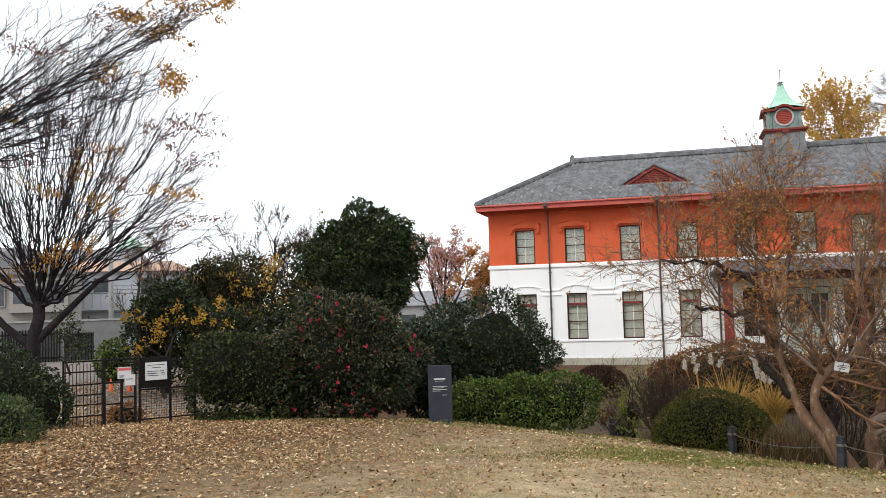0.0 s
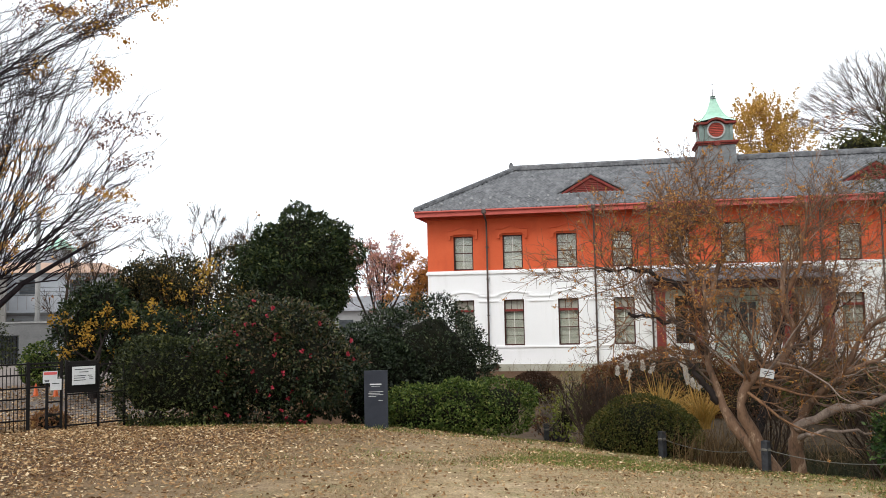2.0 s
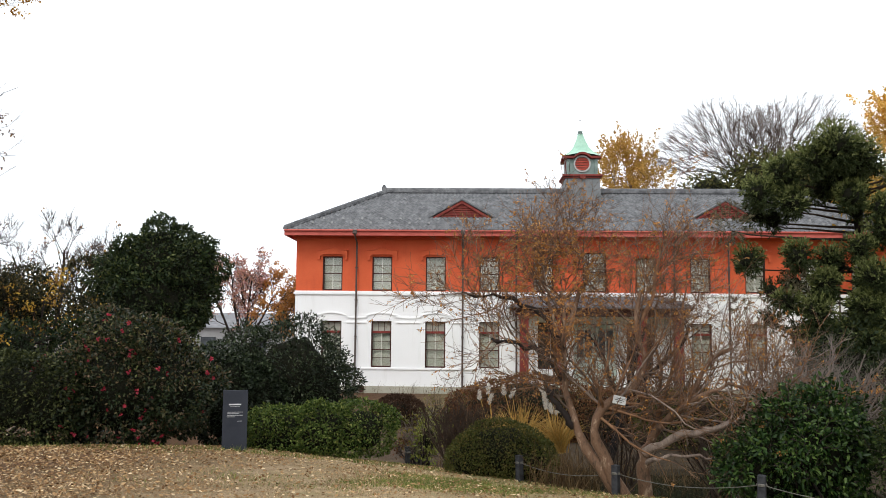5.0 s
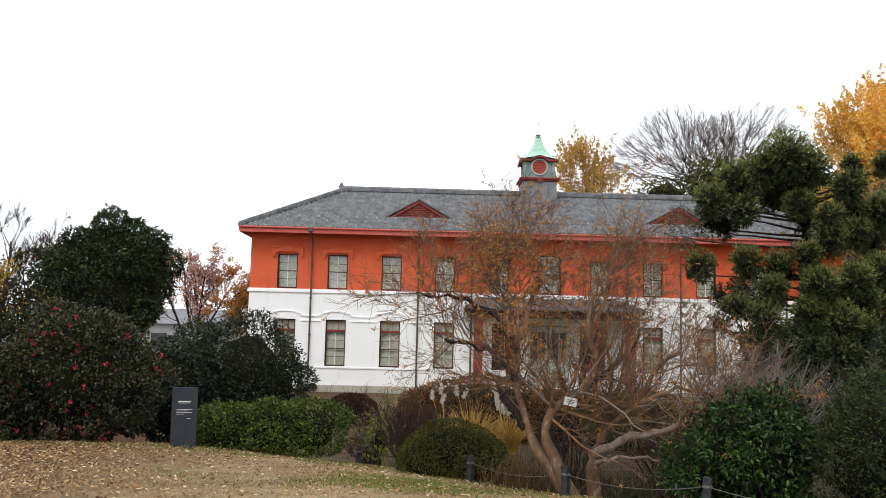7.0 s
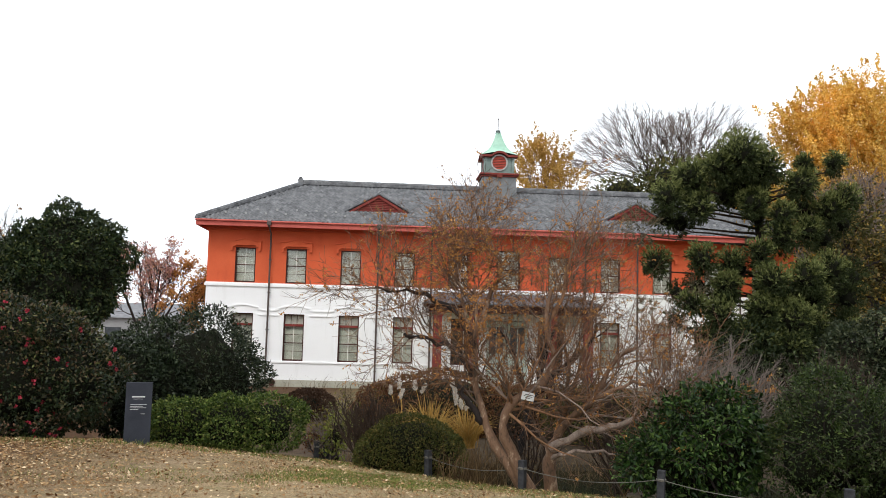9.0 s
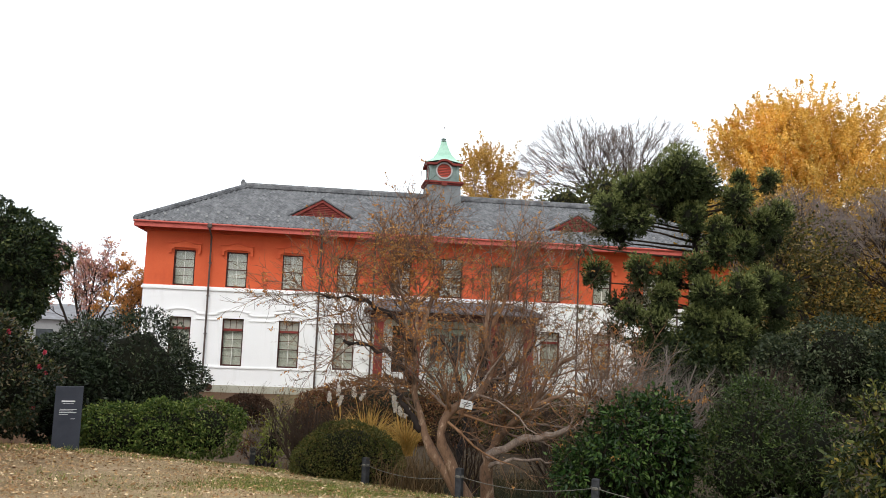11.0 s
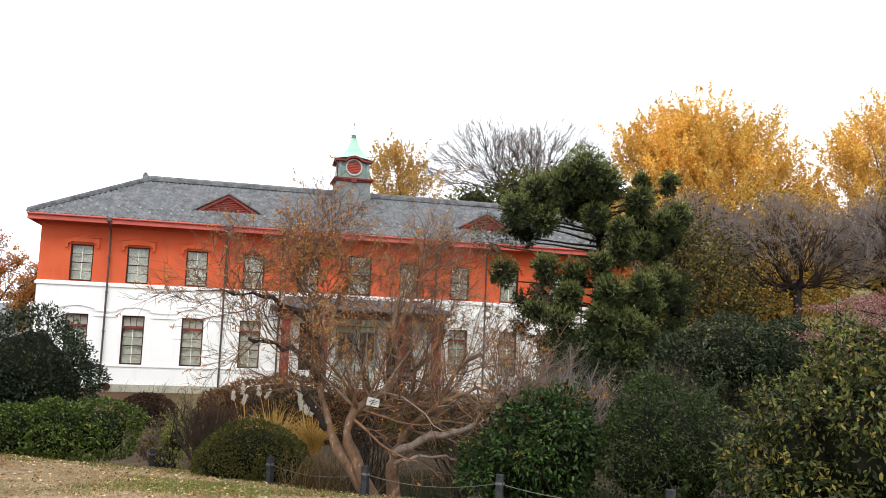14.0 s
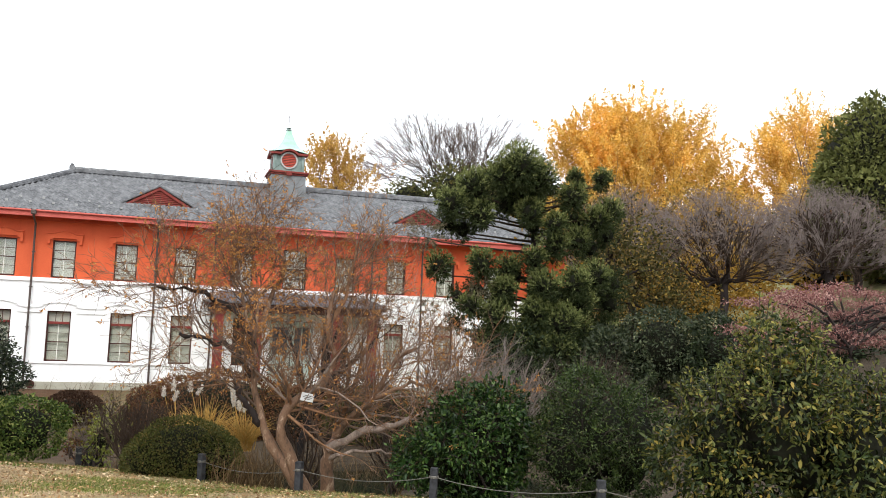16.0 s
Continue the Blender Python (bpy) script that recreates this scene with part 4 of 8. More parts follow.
def dormer(x):
    """A low louvred gable set in the roof slope."""
    y, z0, z1, hw = 40.45, 6.86, 7.66, 1.32
    roof_y = lambda z: EY0 + (z - 6.14) / RISE * RUN
    d = part("dormer", ([(x - hw, y, z0), (x + hw, y, z0), (x, y, z1), (x, roof_y(z1) + 0.1, z1), (x - hw, y + 0.2, z0), (x + hw, y + 0.2, z0)],
                        [(0, 1, 2), (0, 2, 3, 4), (1, 5, 3, 2)]), M["trim_red"], museum, "small louvred roof gable, dark red")
    for k in range(7):
        z = z0 + 0.04 + k * 0.085
        w = hw * (1 - (z - z0) / (z1 - z0)) - 0.10
        if w > 0.05:
            part("louvre", ([(x - w, y - 0.045, z), (x + w, y - 0.045, z), (x + w, y - 0.005, z + 0.065), (x - w, y - 0.005, z + 0.065), (x - w, y - 0.045, z + 0.012), (x + w, y - 0.045, z + 0.012)],
                            [(0, 1, 5, 4), (4, 5, 2, 3), (0, 3, 2, 1)]), M["trim_red"], d)
    for s in (-1, 1):
        part("barge_board", ([(x + s * (hw + 0.12), y - 0.10, z0 - 0.02), (x, y - 0.10, z1 + 0.04), (x, y - 0.10, z1 - 0.10), (x + s * (hw - 0.10), y - 0.10, z0 - 0.02),
                              (x + s * (hw + 0.12), y, z0 - 0.02), (x, y, z1 + 0.04), (x, y, z1 - 0.10), (x + s * (hw - 0.10), y, z0 - 0.02)], list(BOX)), M["trim_red"], d)
        a, b = np.array((x, y - 0.14, z1 + 0.05)), np.array((x + s * (hw + 0.28), y - 0.14, z0 - 0.03))
        yb = roof_y(z1) + 0.1
        part("dormer_roof", ([a, b, b + (0, 0.5, 0.06), (x, yb, z1 + 0.05), a + (0, 0, 0.07), b + (0, 0, 0.07), b + (0, 0.5, 0.13), (x, yb, z1 + 0.12)], list(BOX)), M["roof_tile"], d, "grey tiled gable roof")
    part("lead_sill", soft_box(x - hw + 0.1, x + hw - 0.1, y - 0.16, y - 0.02, z0 - 0.05, z0 - 0.005, 0.01), M["concrete"], d)


dormer(-0.36)
dormer(12.06)

# ridge turret
TY, TX = RIDGE_Y, CX - 0.2
turret = part("turret_base", ([(TX + s * w, TY + t * w, z) for w, z in ((1.00, 7.75), (0.90, 8.35), (0.84, 9.25)) for s, t in ((-1, -1), (1, -1), (1, 1), (-1, 1))],
                              [(j * 4 + k, j * 4 + (k + 1) % 4, j * 4 + 4 + (k + 1) % 4, j * 4 + 4 + k) for j in range(2) for k in range(4)] + [(8, 9, 10, 11)]), M["slate"], museum, "slate-hung base of the ridge turret")
part("turret_shingles", join(*[box(TX - 0.9 + 0.055 * r + k * 0.3 + 0.15 * (r % 2), TX - 0.9 + 0.055 * r + k * 0.3 + 0.292 + 0.15 * (r % 2), TY - 0.93 + 0.017 * r, TY - 0.84, 8.02 + r * 0.2, 8.21 + r * 0.2)
                               for r in range(6) for k in range(6) if -0.9 + 0.055 * r + k * 0.3 + 0.292 + 0.15 * (r % 2) < 0.9]), M["slate"], turret)
part("turret_band", join(soft_box(TX - 1.0, TX + 1.0, TY - 1.0, TY + 1.0, 9.25, 9.36, 0.03), soft_box(TX - 0.92, TX + 0.92, TY - 0.92, TY + 0.92, 9.17, 9.25, 0.02), soft_box(TX - 0.14, TX + 0.14, TY - 1.05, TY - 0.9, 9.12, 9.34, 0.03)), M["trim_red"], turret, "dark red moulded band")
part("turret_body", join(box(TX - 0.70, TX + 0.70, TY - 0.70, TY + 0.70, 9.36, 10.28), *[box(TX + s * 0.70 - 0.07, TX + s * 0.70 + 0.07, TY + t * 0.70 - 0.07, TY + t * 0.70 + 0.07, 9.36, 10.28) for s in (-1, 1) for t in (-1, 1)]),
     M["copper_dull"], turret, "grey-green copper-clad turret body")
for ax in ("y", "x"):
    ring = [(r * math.cos(a), dy, r * math.sin(a)) for r, dy in ((0.43, 0.0), (0.43, 0.07), (0.36, 0.07), (0.36, 0.02)) for a in [k * math.pi / 12 for k in range(24)]]
    rf = [(j * 24 + k, j * 24 + (k + 1) % 24, (j + 1) * 24 + (k + 1) % 24, (j + 1) * 24 + k) for j in range(3) for k in range(24)]
    place = (lambda v: (TX + v[0], TY - 0.70 - v[1], 9.93 + v[2])) if ax == "y" else (lambda v: (TX - 0.70 - v[1], TY + v[0], 9.93 + v[2]))
    part("louvre_ring", ([place(v) for v in ring], rf), M["ring_grey"], turret, "pale grey ring round a round louvre")
    slats = []
    for k in range(8):
        z = -0.33 + k * 0.083
        w = math.sqrt(max(0.01, 0.36 ** 2 - (z + 0.035) ** 2))
        slats.append(([place(v) for v in ((-w, 0.05, z), (w, 0.05, z), (w, 0.015, z + 0.072), (-w, 0.015, z + 0.072), (-w, 0.005, z), (w, 0.005, z))], [(0, 1, 2, 3), (0, 4, 5, 1)]))
    part("round_louvre", join(*slats), M["louvre_red"], turret, "brick red round louvre")
# eaves of the turret rise in an arch over each round louvre
arch = [(-1.0, 0.0), (-0.46, 0.0), (-0.38, 0.06), (-0.22, 0.17), (0, 0.21), (0.22, 0.17), (0.38, 0.06), (0.46, 0.0), (1.0, 0.0)]
for s, t in ((0, -1), (0, 1), (-1, 0), (1, 0)):
    pts = []
    for u, h in arch:
        for o, dz in ((0.93, 0.0), (0.93, 0.10), (0.70, 0.12), (0.70, -0.02)):
            uu = u * 0.93 if abs(u) == 1.0 and o > 0.8 else u * (0.70 if abs(u) == 1.0 else 0.93)
            pts.append((TX + (s * o if s else uu), TY + (t * o if t else uu), 10.20 + h + dz))
    fc = [(a * 4 + k, a * 4 + (k + 1) % 4, a * 4 + 4 + (k + 1) % 4, a * 4 + 4 + k) for a in range(8) for k in range(4)]
    part("turret_eave", (pts, fc), M["trim_red"], turret)
prof = [(0.93, 10.31), (0.74, 10.43), (0.55, 10.60), (0.39, 10.83), (0.26, 11.12), (0.17, 11.38), (0.11, 11.58)]
rv = [(TX + s * w, TY + t * w, z) for w, z in prof for s, t in ((-1, -1), (0, -1.0), (1, -1), (1.0, 0), (1, 1), (0, 1.0), (-1, 1), (-1.0, 0))]
rv = [(x, y, z + (0.18 if k in (1, 3, 5, 7) else 0.14 if k in (9, 11, 13, 15) else 0.05 if k in (17, 19, 21, 23) else 0)) for k, (x, y, z) in enumerate(rv)]
part("turret_roof", (rv, [(j * 8 + k, j * 8 + (k + 1) % 8, j * 8 + 8 + (k + 1) % 8, j * 8 + 8 + k) for j in range(6) for k in range(8)]), M["copper_green"], turret, "pale verdigris copper roof, curved like a bell")
part("turret_seams", join(*[([(TX + s * w + dx, TY + t * w, z + 0.012) for w, z in prof for dx in (-0.018, 0.018)], [(2 * j, 2 * j + 1, 2 * j + 3, 2 * j + 2) for j in range(6)]) for s, t in ((-1, -1), (-0.4, -1.02), (0.4, -1.02), (1, -1))]), M["copper_green"], turret)
part("spire_cap", turned([(0.15, 11.60), (0.15, 11.64), (0.10, 11.66), (0.10, 11.70), (0.14, 11.72), (0.14, 11.74), (0.02, 11.76)], TX, TY, 10), M["copper_dull"], turret)
part("lightning_rod", turned([(0.014, 11.74), (0.012, 12.30), (0.03, 12.32), (0.004, 12.42)], TX, TY, 6), M["lead_pipe"], turret)

# entrance porch on red columns
PY = 38.2
porch = part("porch_roof", join(soft_box(2.05, 9.65, PY - 0.2, FY, 2.22, 2.46, 0.02), soft_box(1.9, 9.8, PY - 0.36, FY, 2.46, 2.56, 0.02)), M["trim_brown"], museum, "dark brown timber porch beam over the entrance")
part("porch_tiles", ([(1.75, PY - 0.55, 2.56), (9.95, PY - 0.55, 2.56), (9.95, FY - 0.08, 2.56), (1.75, FY - 0.08, 2.56), (2.55, FY - 0.1, 3.14), (9.15, FY - 0.1, 3.14), (1.75, PY - 0.55, 2.60), (9.95, PY - 0.55, 2.60)],
                     [(6, 7, 5, 4), (7, 2, 5), (6, 4, 3), (0, 1, 7, 6), (3, 2, 1, 0)]), M["roof_tile"], porch, "low hipped grey porch roof")
for k in range(38):
    x = 1.95 + k * 0.21
    top = min(1.0, (x - 1.75) / 0.8, (9.95 - x) / 0.8)
    y1, z1 = PY - 0.55 + (FY - 0.1 - PY + 0.55) * top, 2.60 + 0.54 * top
    part("tile_roll", tubes(np.array([[(x, PY - 0.56, 2.61), (x, (PY - 0.56 + y1) / 2, (2.61 + z1) / 2 + 0.005), (x, y1, z1 + 0.01)]]), np.full((1, 3), 0.035), 6), M["roof_tile"], porch)
part("porch_deck", box(2.0, 9.7, PY - 0.2, FY - 0.02, -1.5, -1.0), M["stone_base"], porch)
for x in (2.45, 4.1, 7.6, 9.25):
    c = part("porch_column", join(box(x - 0.19, x + 0.19, PY - 0.19, PY + 0.19, -0.85, 2.1)), M["trim_red"], porch, "square red-brown column")
    part("column_base", soft_box(x - 0.25, x + 0.25, PY - 0.25, PY + 0.25, -1.0, -0.80, 0.02), M["stone_base"], porch)
    part("column_capital", join(soft_box(x - 0.22, x + 0.22, PY - 0.22, PY + 0.18, 2.02, 2.10, 0.02), soft_box(x - 0.26, x + 0.26, PY - 0.26, PY + 0.18, 2.10, 2.22, 0.02)), M["trim_red"], porch)
for s in (-1, 1):
    dr = part("door_leaf", join(box(CX + s * 0.5 - 0.48, CX + s * 0.5 + 0.48, FY + 0.12, FY + 0.17, -0.95, 1.86)), M["door_green"], museum, "pale green panelled double door leaf")
    part("door_panel", join(soft_box(CX + s * 0.5 - 0.36, CX + s * 0.5 + 0.36, FY + 0.09, FY + 0.125, -0.75, 0.15, 0.012)), M["door_green"], dr)
    part("door_glass", join(box(CX + s * 0.5 - 0.34, CX + s * 0.5 - 0.03, FY + 0.11, FY + 0.118, 0.35, 1.6), box(CX + s * 0.5 + 0.03, CX + s * 0.5 + 0.34, FY + 0.11, FY + 0.118, 0.35, 1.6)), M["house_glass"], dr)
for x in (4.78, 6.92):
    part("door_jamb", soft_box(x - 0.08, x + 0.08, FY - 0.05, FY + 0.1, -0.98, 1.98, 0.015), M["plaster_white"], museum)


# ---- hedges, bushes ----
def leaves6(rng, at, out, length, width, outward=0.5, droop=0.15, vary=0.35):
    """Broad pointed leaves with a folded midrib, for bushes seen close."""
    K = len(at)
    axis = unit(out * outward + rng.normal(size=(K, 3)) * 0.6 + np.array([0, 0, -droop]))
    side = unit(np.cross(axis, rng.normal(size=(K, 3)) * 0.7 + np.array([0, 0, 0.8])))
    up = np.cross(side, axis)
    L = (length * (1 + vary * rng.uniform(-1, 1, K)))[:, None]
    w = width / length * L * 0.5
    v = np.stack([at, at + axis * L * 0.28 + side * w * 0.9 + up * w * 0.3, at + axis * L * 0.68 + side * w * 0.75 + up * w * 0.3, at + axis * L - up * w * 0.35,
                  at + axis * L * 0.68 - side * w * 0.75 + up * w * 0.3, at + axis * L * 0.28 - side * w * 0.9 + up * w * 0.3], 1).reshape(-1, 3)
    b = np.arange(K)[:, None] * 6
    return v, np.concatenate([b + np.array([[0, 1, 2, 3]]), b + np.array([[0, 3, 4, 5]])], 0)



def bush(name, at, lobes, n, size, mat, label, category="bush", seed=1, depth=0.2, amp=0.12, power=2.0, blade=None, shrink=0.62, inner=None, stems=6, group="", outward=0.5, freq=3.0, droop=0.15):
    """A bush of many leaves in an uneven outer layer over a dark mass that paints its inner shade, on a few stems.
    Lobes are given from its base.
    """
    rng = np.random.default_rng(seed)
    z = gz(*at)
    b = thing(name, (at[0], at[1], z), label, category, group)
    o = np.array((at[0], at[1], z))
    world_lobes = [(*(np.array(l[:3]) + o), *l[3:6]) for l in lobes]
    p, d = shell(rng, world_lobes, n, depth, amp, power, z + 0.02, freq)
    part("foliage", (blade or leaves)(rng, p, d, size[0], size[1], outward, droop), mat, b)
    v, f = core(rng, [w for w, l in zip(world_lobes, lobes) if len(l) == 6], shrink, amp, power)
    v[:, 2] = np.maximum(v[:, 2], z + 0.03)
    part("shade_core", (v, f), M["core_shade"], b, smooth=True, kind="stuff")
    lines = []
    for _ in range(stems):
        l = world_lobes[rng.integers(len(world_lobes))]
        top = np.array(l[:3]) + rng.normal(size=3) * np.array(l[3:6]) * 0.35
        a = np.array((at[0] + rng.normal() * 0.15, at[1] + rng.normal() * 0.1, z - 0.05))
        mid = (a + top) / 2 + rng.normal(size=3) * 0.08
        lines.append([a, (a + mid) / 2, mid, top])
    part("stem", tubes(np.array(lines), np.tile(np.array([0.03, 0.026, 0.02, 0.01]), (stems, 1)), 5), M["bark_dark"], b)
    return b, world_lobes, rng


def clumpy(lobes, n, r, seed):
    """The same lobes with smaller rounded clumps all over them."""
    rng = np.random.default_rng(seed)
    small = []
    for _ in range(n):
        l = lobes[rng.integers(len(lobes))]
        d = unit(rng.normal(size=3) + np.array((0, -0.35, 0.25)))
        k = r * rng.uniform(0.7, 1.25)
        p = np.array(l[:3]) + d * np.array(l[3:6]) * 0.84
        small.append((p[0], p[1], max(p[2], 0.25), k, k, k * rng.uniform(0.7, 1.0), "clump"))
    return [(*l[:3], l[3] * 0.94, l[4] * 0.94, l[5] * 0.94) for l in lobes] + small


def sprigs(b, rng, lobes, n, length, mat_leaf, size, per=9, label="", where=None, power=2.0):
    """Loose shoots that break the outline, with leaves of their own."""
    p, d = shell(rng, lobes, n, 0.05, 0.1, power)
    if where is not None:
        k = where(p)
        p, d = p[k], d[k]
    d = unit(d + np.array([0, 0, 0.6]) + 0.35 * rng.normal(size=d.shape))
    L = rng.uniform(0.4, 1, len(p))[:, None] * length
    lines = np.stack([p - d * 0.1, p + d * L * 0.5, p + d * L], 1)
    part("shoot", tubes(lines, np.tile(np.array([0.006, 0.005, 0.003]), (len(p), 1)), 3), M["bark_twig"], b, label, kind="stuff")
    t = rng.random((len(p), per, 1))
    q = (p[:, None] + d[:, None] * L[:, None] * t).reshape(-1, 3)
    part("shoot_leaves", leaves(rng, q, np.repeat(d, per, 0), size[0], size[1], 0.7), mat_leaf, b)


# camellia with red flowers
b, lobes, rng = bush("camellia_bush", (-6.15, 15.5), clumpy([(0, 0, 1.0, 1.45, 0.95, 1.15), (0.1, 0.1, 1.7, 0.95, 0.75, 0.70), (0.75, -0.1, 1.1, 0.85, 0.8, 0.95), (-0.95, -0.2, 0.8, 0.8, 0.8, 0.95)], 18, 0.42, 204),
                     50000, (0.066, 0.037), M["camellia"], "tall dark camellia bush dotted with red flowers", seed=11, depth=0.16, amp=0.1)
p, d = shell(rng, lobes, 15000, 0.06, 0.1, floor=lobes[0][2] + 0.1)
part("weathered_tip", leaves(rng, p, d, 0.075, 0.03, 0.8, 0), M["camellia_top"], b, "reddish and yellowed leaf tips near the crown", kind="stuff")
p, d = shell(rng, lobes, 300, 0.03, 0.1, floor=gz(-6.15, 15.5) + 0.1)
p, d = p[p[:, 1] < 15.6][:64], d[p[:, 1] < 15.6][:64]
blooms = stack([leaves(rng, np.repeat(p + d * 0.05, 9, 0), np.repeat(d, 9, 0), 0.052, 0.045, 0.4, 0.05)])
part("flower", blooms, M["flower_red"], b, "red camellia flowers", kind="stuff")

bush("clipped_hedge", (-8.1, 14.6), clumpy([(0.0, -0.15, 0.82, 0.6, 0.6, 0.86), (0.7, 0.25, 0.7, 0.7, 0.6, 0.76), (0.3, 0.05, 0.8, 0.65, 0.6, 0.84)], 8, 0.26, 210), 27000, (0.06, 0.034), M["hedge_olive"],
     "clipped dark green hedge beside the gate", "hedge", 12, 0.12, 0.06, 4.0)
b, lobes, rng = bush("osmanthus_bush", (-3.75, 18.0), clumpy([(0.1, 0, 1.7, 1.2, 1.0, 1.4), (-0.85, 0.1, 1.6, 0.8, 0.8, 1.3), (0.65, 0.0, 1.3, 0.8, 0.8, 1.2), (0, 0, 0.6, 1.3, 0.9, 0.8)], 16, 0.42, 205), 48000, (0.075, 0.03), M["osmanthus"],
                     "rounded grey-green evergreen bush", seed=13, depth=0.16, amp=0.1)
p, d = shell(rng, lobes, 8000, 0.05, 0.1)
part("pale_tip", leaves(rng, p, d, 0.075, 0.028, 0.9, -0.1), M["osmanthus_tip"], b, "paler leaf tips", kind="stuff")
bush("clipped_hedge", (-2.75, 16.1), clumpy([(-0.75, -0.1, 0.42, 0.72, 0.5, 0.56), (0.05, 0, 0.45, 0.8, 0.52, 0.58), (0.75, 0.12, 0.46, 0.7, 0.52, 0.62)], 14, 0.24, 209), 30000, (0.055, 0.03), M["hedge_green"],
     "low clipped fresh green hedge behind the sign", "hedge", 14, 0.16, 0.12, 2.4, freq=4.5)
bush("evergreen_bush", (-4.75, 16.9), [(0, 0, 0.95, 0.75, 0.6, 1.1), (0.5, 0.3, 0.8, 0.7, 0.6, 1.0)], 13000, (0.08, 0.036), M["osmanthus"], "dark evergreen bush filling the gap behind the sign", seed=19)
bush("bamboo_grass", (-5.15, 18.3), [(0, 0, 1.5, 0.45, 0.4, 0.55)], 900, (0.2, 0.03), M["yellow_green"], "yellow-green bamboo grass tuft between two bushes", "shrub", 15, 0.5, 0.2, stems=5, shrink=0.5)
bush("evergreen_bush", (-10.55, 12.0), [(-0.25, 0, 0.5, 0.95, 0.8, 0.9), (0.5, 0.1, 0.35, 0.45, 0.5, 0.6), (-1.4, -0.5, 0.6, 1.0, 0.8, 0.95)], 15000, (0.07, 0.035), M["hedge_dark"], "dark evergreen bush beside the gate", seed=16, amp=0.12)
bush("low_bush", (-9.1, 10.1), [(-0.1, 0, 0.25, 0.68, 0.5, 0.42)], 5200, (0.06, 0.024), M["fine_top"], "low grey-green bush on the leaf litter", seed=17)
bush("orange_litter_heap", (-9.55, 13.6), [(0, 0, 0.12, 0.3, 0.3, 0.25)], 700, (0.07, 0.04), M["autumn_brown"], "orange-brown withered shrub behind the gate", "shrub", 18)

# azalea mounds round the pond
bush("azalea_mound", (1.7, 24.2), clumpy([(0, 0, 0.55, 2.45, 1.6, 1.32), (1.9, -0.2, 0.4, 1.4, 1.2, 1.05), (-1.2, 0, 0.35, 1.5, 1.2, 0.95)], 10, 0.5, 207), 56000, (0.075, 0.034), M["azalea_brown"], "broad clipped azalea mound turned rusty brown", seed=21, depth=0.1, amp=0.06, shrink=0.76)
bush("azalea_ball", (-2.15, 27.0), [(0, 0, 0.35, 0.85, 0.75, 0.58)], 9000, (0.07, 0.035), M["azalea_dark"], "small dark brown clipped azalea ball", seed=22, depth=0.1, amp=0.05)
bush("azalea_mound", (0.62, 15.1), [(0, 0, 0.42, 0.82, 0.6, 0.60), (0.35, -0.1, 0.3, 0.62, 0.5, 0.50), (-0.4, 0, 0.3, 0.6, 0.5, 0.5)], 26000, (0.045, 0.022), M["azalea_green"], "rounded olive-green clipped azalea by the fence", seed=23, depth=0.1, amp=0.05, shrink=0.74)
bush("azalea_mound", (5.9, 23.0), [(0, 0, 0.5, 1.5, 1.1, 0.95)], 15000, (0.09, 0.04), M["azalea_green"], "olive clipped azalea mound across the pond", seed=24, depth=0.1, amp=0.06)
bush("azalea_mound", (9.2, 22.0), [(0, 0, 0.4, 1.6, 1.0, 0.85)], 14000, (0.09, 0.04), M["azalea_green"], "olive clipped azalea mound across the pond", seed=25, depth=0.1, amp=0.06)
bush("azalea_mound", (4.6, 25.2), [(0, 0, 0.4, 1.5, 1.1, 0.9)], 14000, (0.09, 0.045), M["azalea_brown"], "rusty brown azalea mound across the pond", seed=26, depth=0.1, amp=0.06)

# bushes along the fence by the pond
b, lobes, rng = bush("glossy_bush", (4.55, 11.75), clumpy([(0, 0, 0.75, 0.85, 0.7, 0.92), (-0.4, 0, 0.55, 0.62, 0.6, 0.72), (0.4, 0.05, 0.8, 0.55, 0.55, 0.72)], 16, 0.28, 202), 15000, (0.08, 0.038), M["glossy"], "dense glossy dark green evergreen bush by the rope fence", seed=31, amp=0.2, depth=0.3, freq=5.0, blade=leaves6)
sprigs(b, rng, lobes, 60, 0.22, M["glossy"], (0.07, 0.032))
b, lobes, rng = bush("evergreen_bush", (6.05, 11.0), clumpy([(0, 0, 0.95, 0.78, 0.7, 1.0), (0.5, -0.1, 0.8, 0.65, 0.6, 0.95), (-0.4, 0, 0.8, 0.5, 0.6, 0.85)], 16, 0.28, 203), 34000, (0.05, 0.02), M["fine_dark"], "upright dark evergreen bush by the rope fence", seed=32, amp=0.12)
sprigs(b, rng, lobes, 420, 0.3, M["fine_top"], (0.05, 0.018), 14)
b, lobes, rng = bush("spotted_laurel", (7.45, 8.75), clumpy([(0, 0, 1.05, 1.0, 0.85, 1.1), (-0.6, 0.3, 0.8, 0.7, 0.65, 0.9), (0.7, -0.5, 0.85, 0.8, 0.7, 0.95), (0.05, 0, 1.7, 0.62, 0.55, 0.66)], 26, 0.36, 201), 24000, (0.08, 0.036), M["laurel"], "large-leaved laurel bush, leaves turning yellow", seed=33, depth=0.34, amp=0.26, freq=5.0, droop=0.3, outward=0.4, blade=leaves6)
p, d = shell(rng, lobes, 11000, 0.08, 0.2, freq=5.0)
hue = np.sin(p[:, 0] * 4.1 + p[:, 2] * 2.3) + np.sin(p[:, 2] * 5.3 - p[:, 0] * 2.0 + 1.0) + rng.normal(size=len(p)) * 0.6
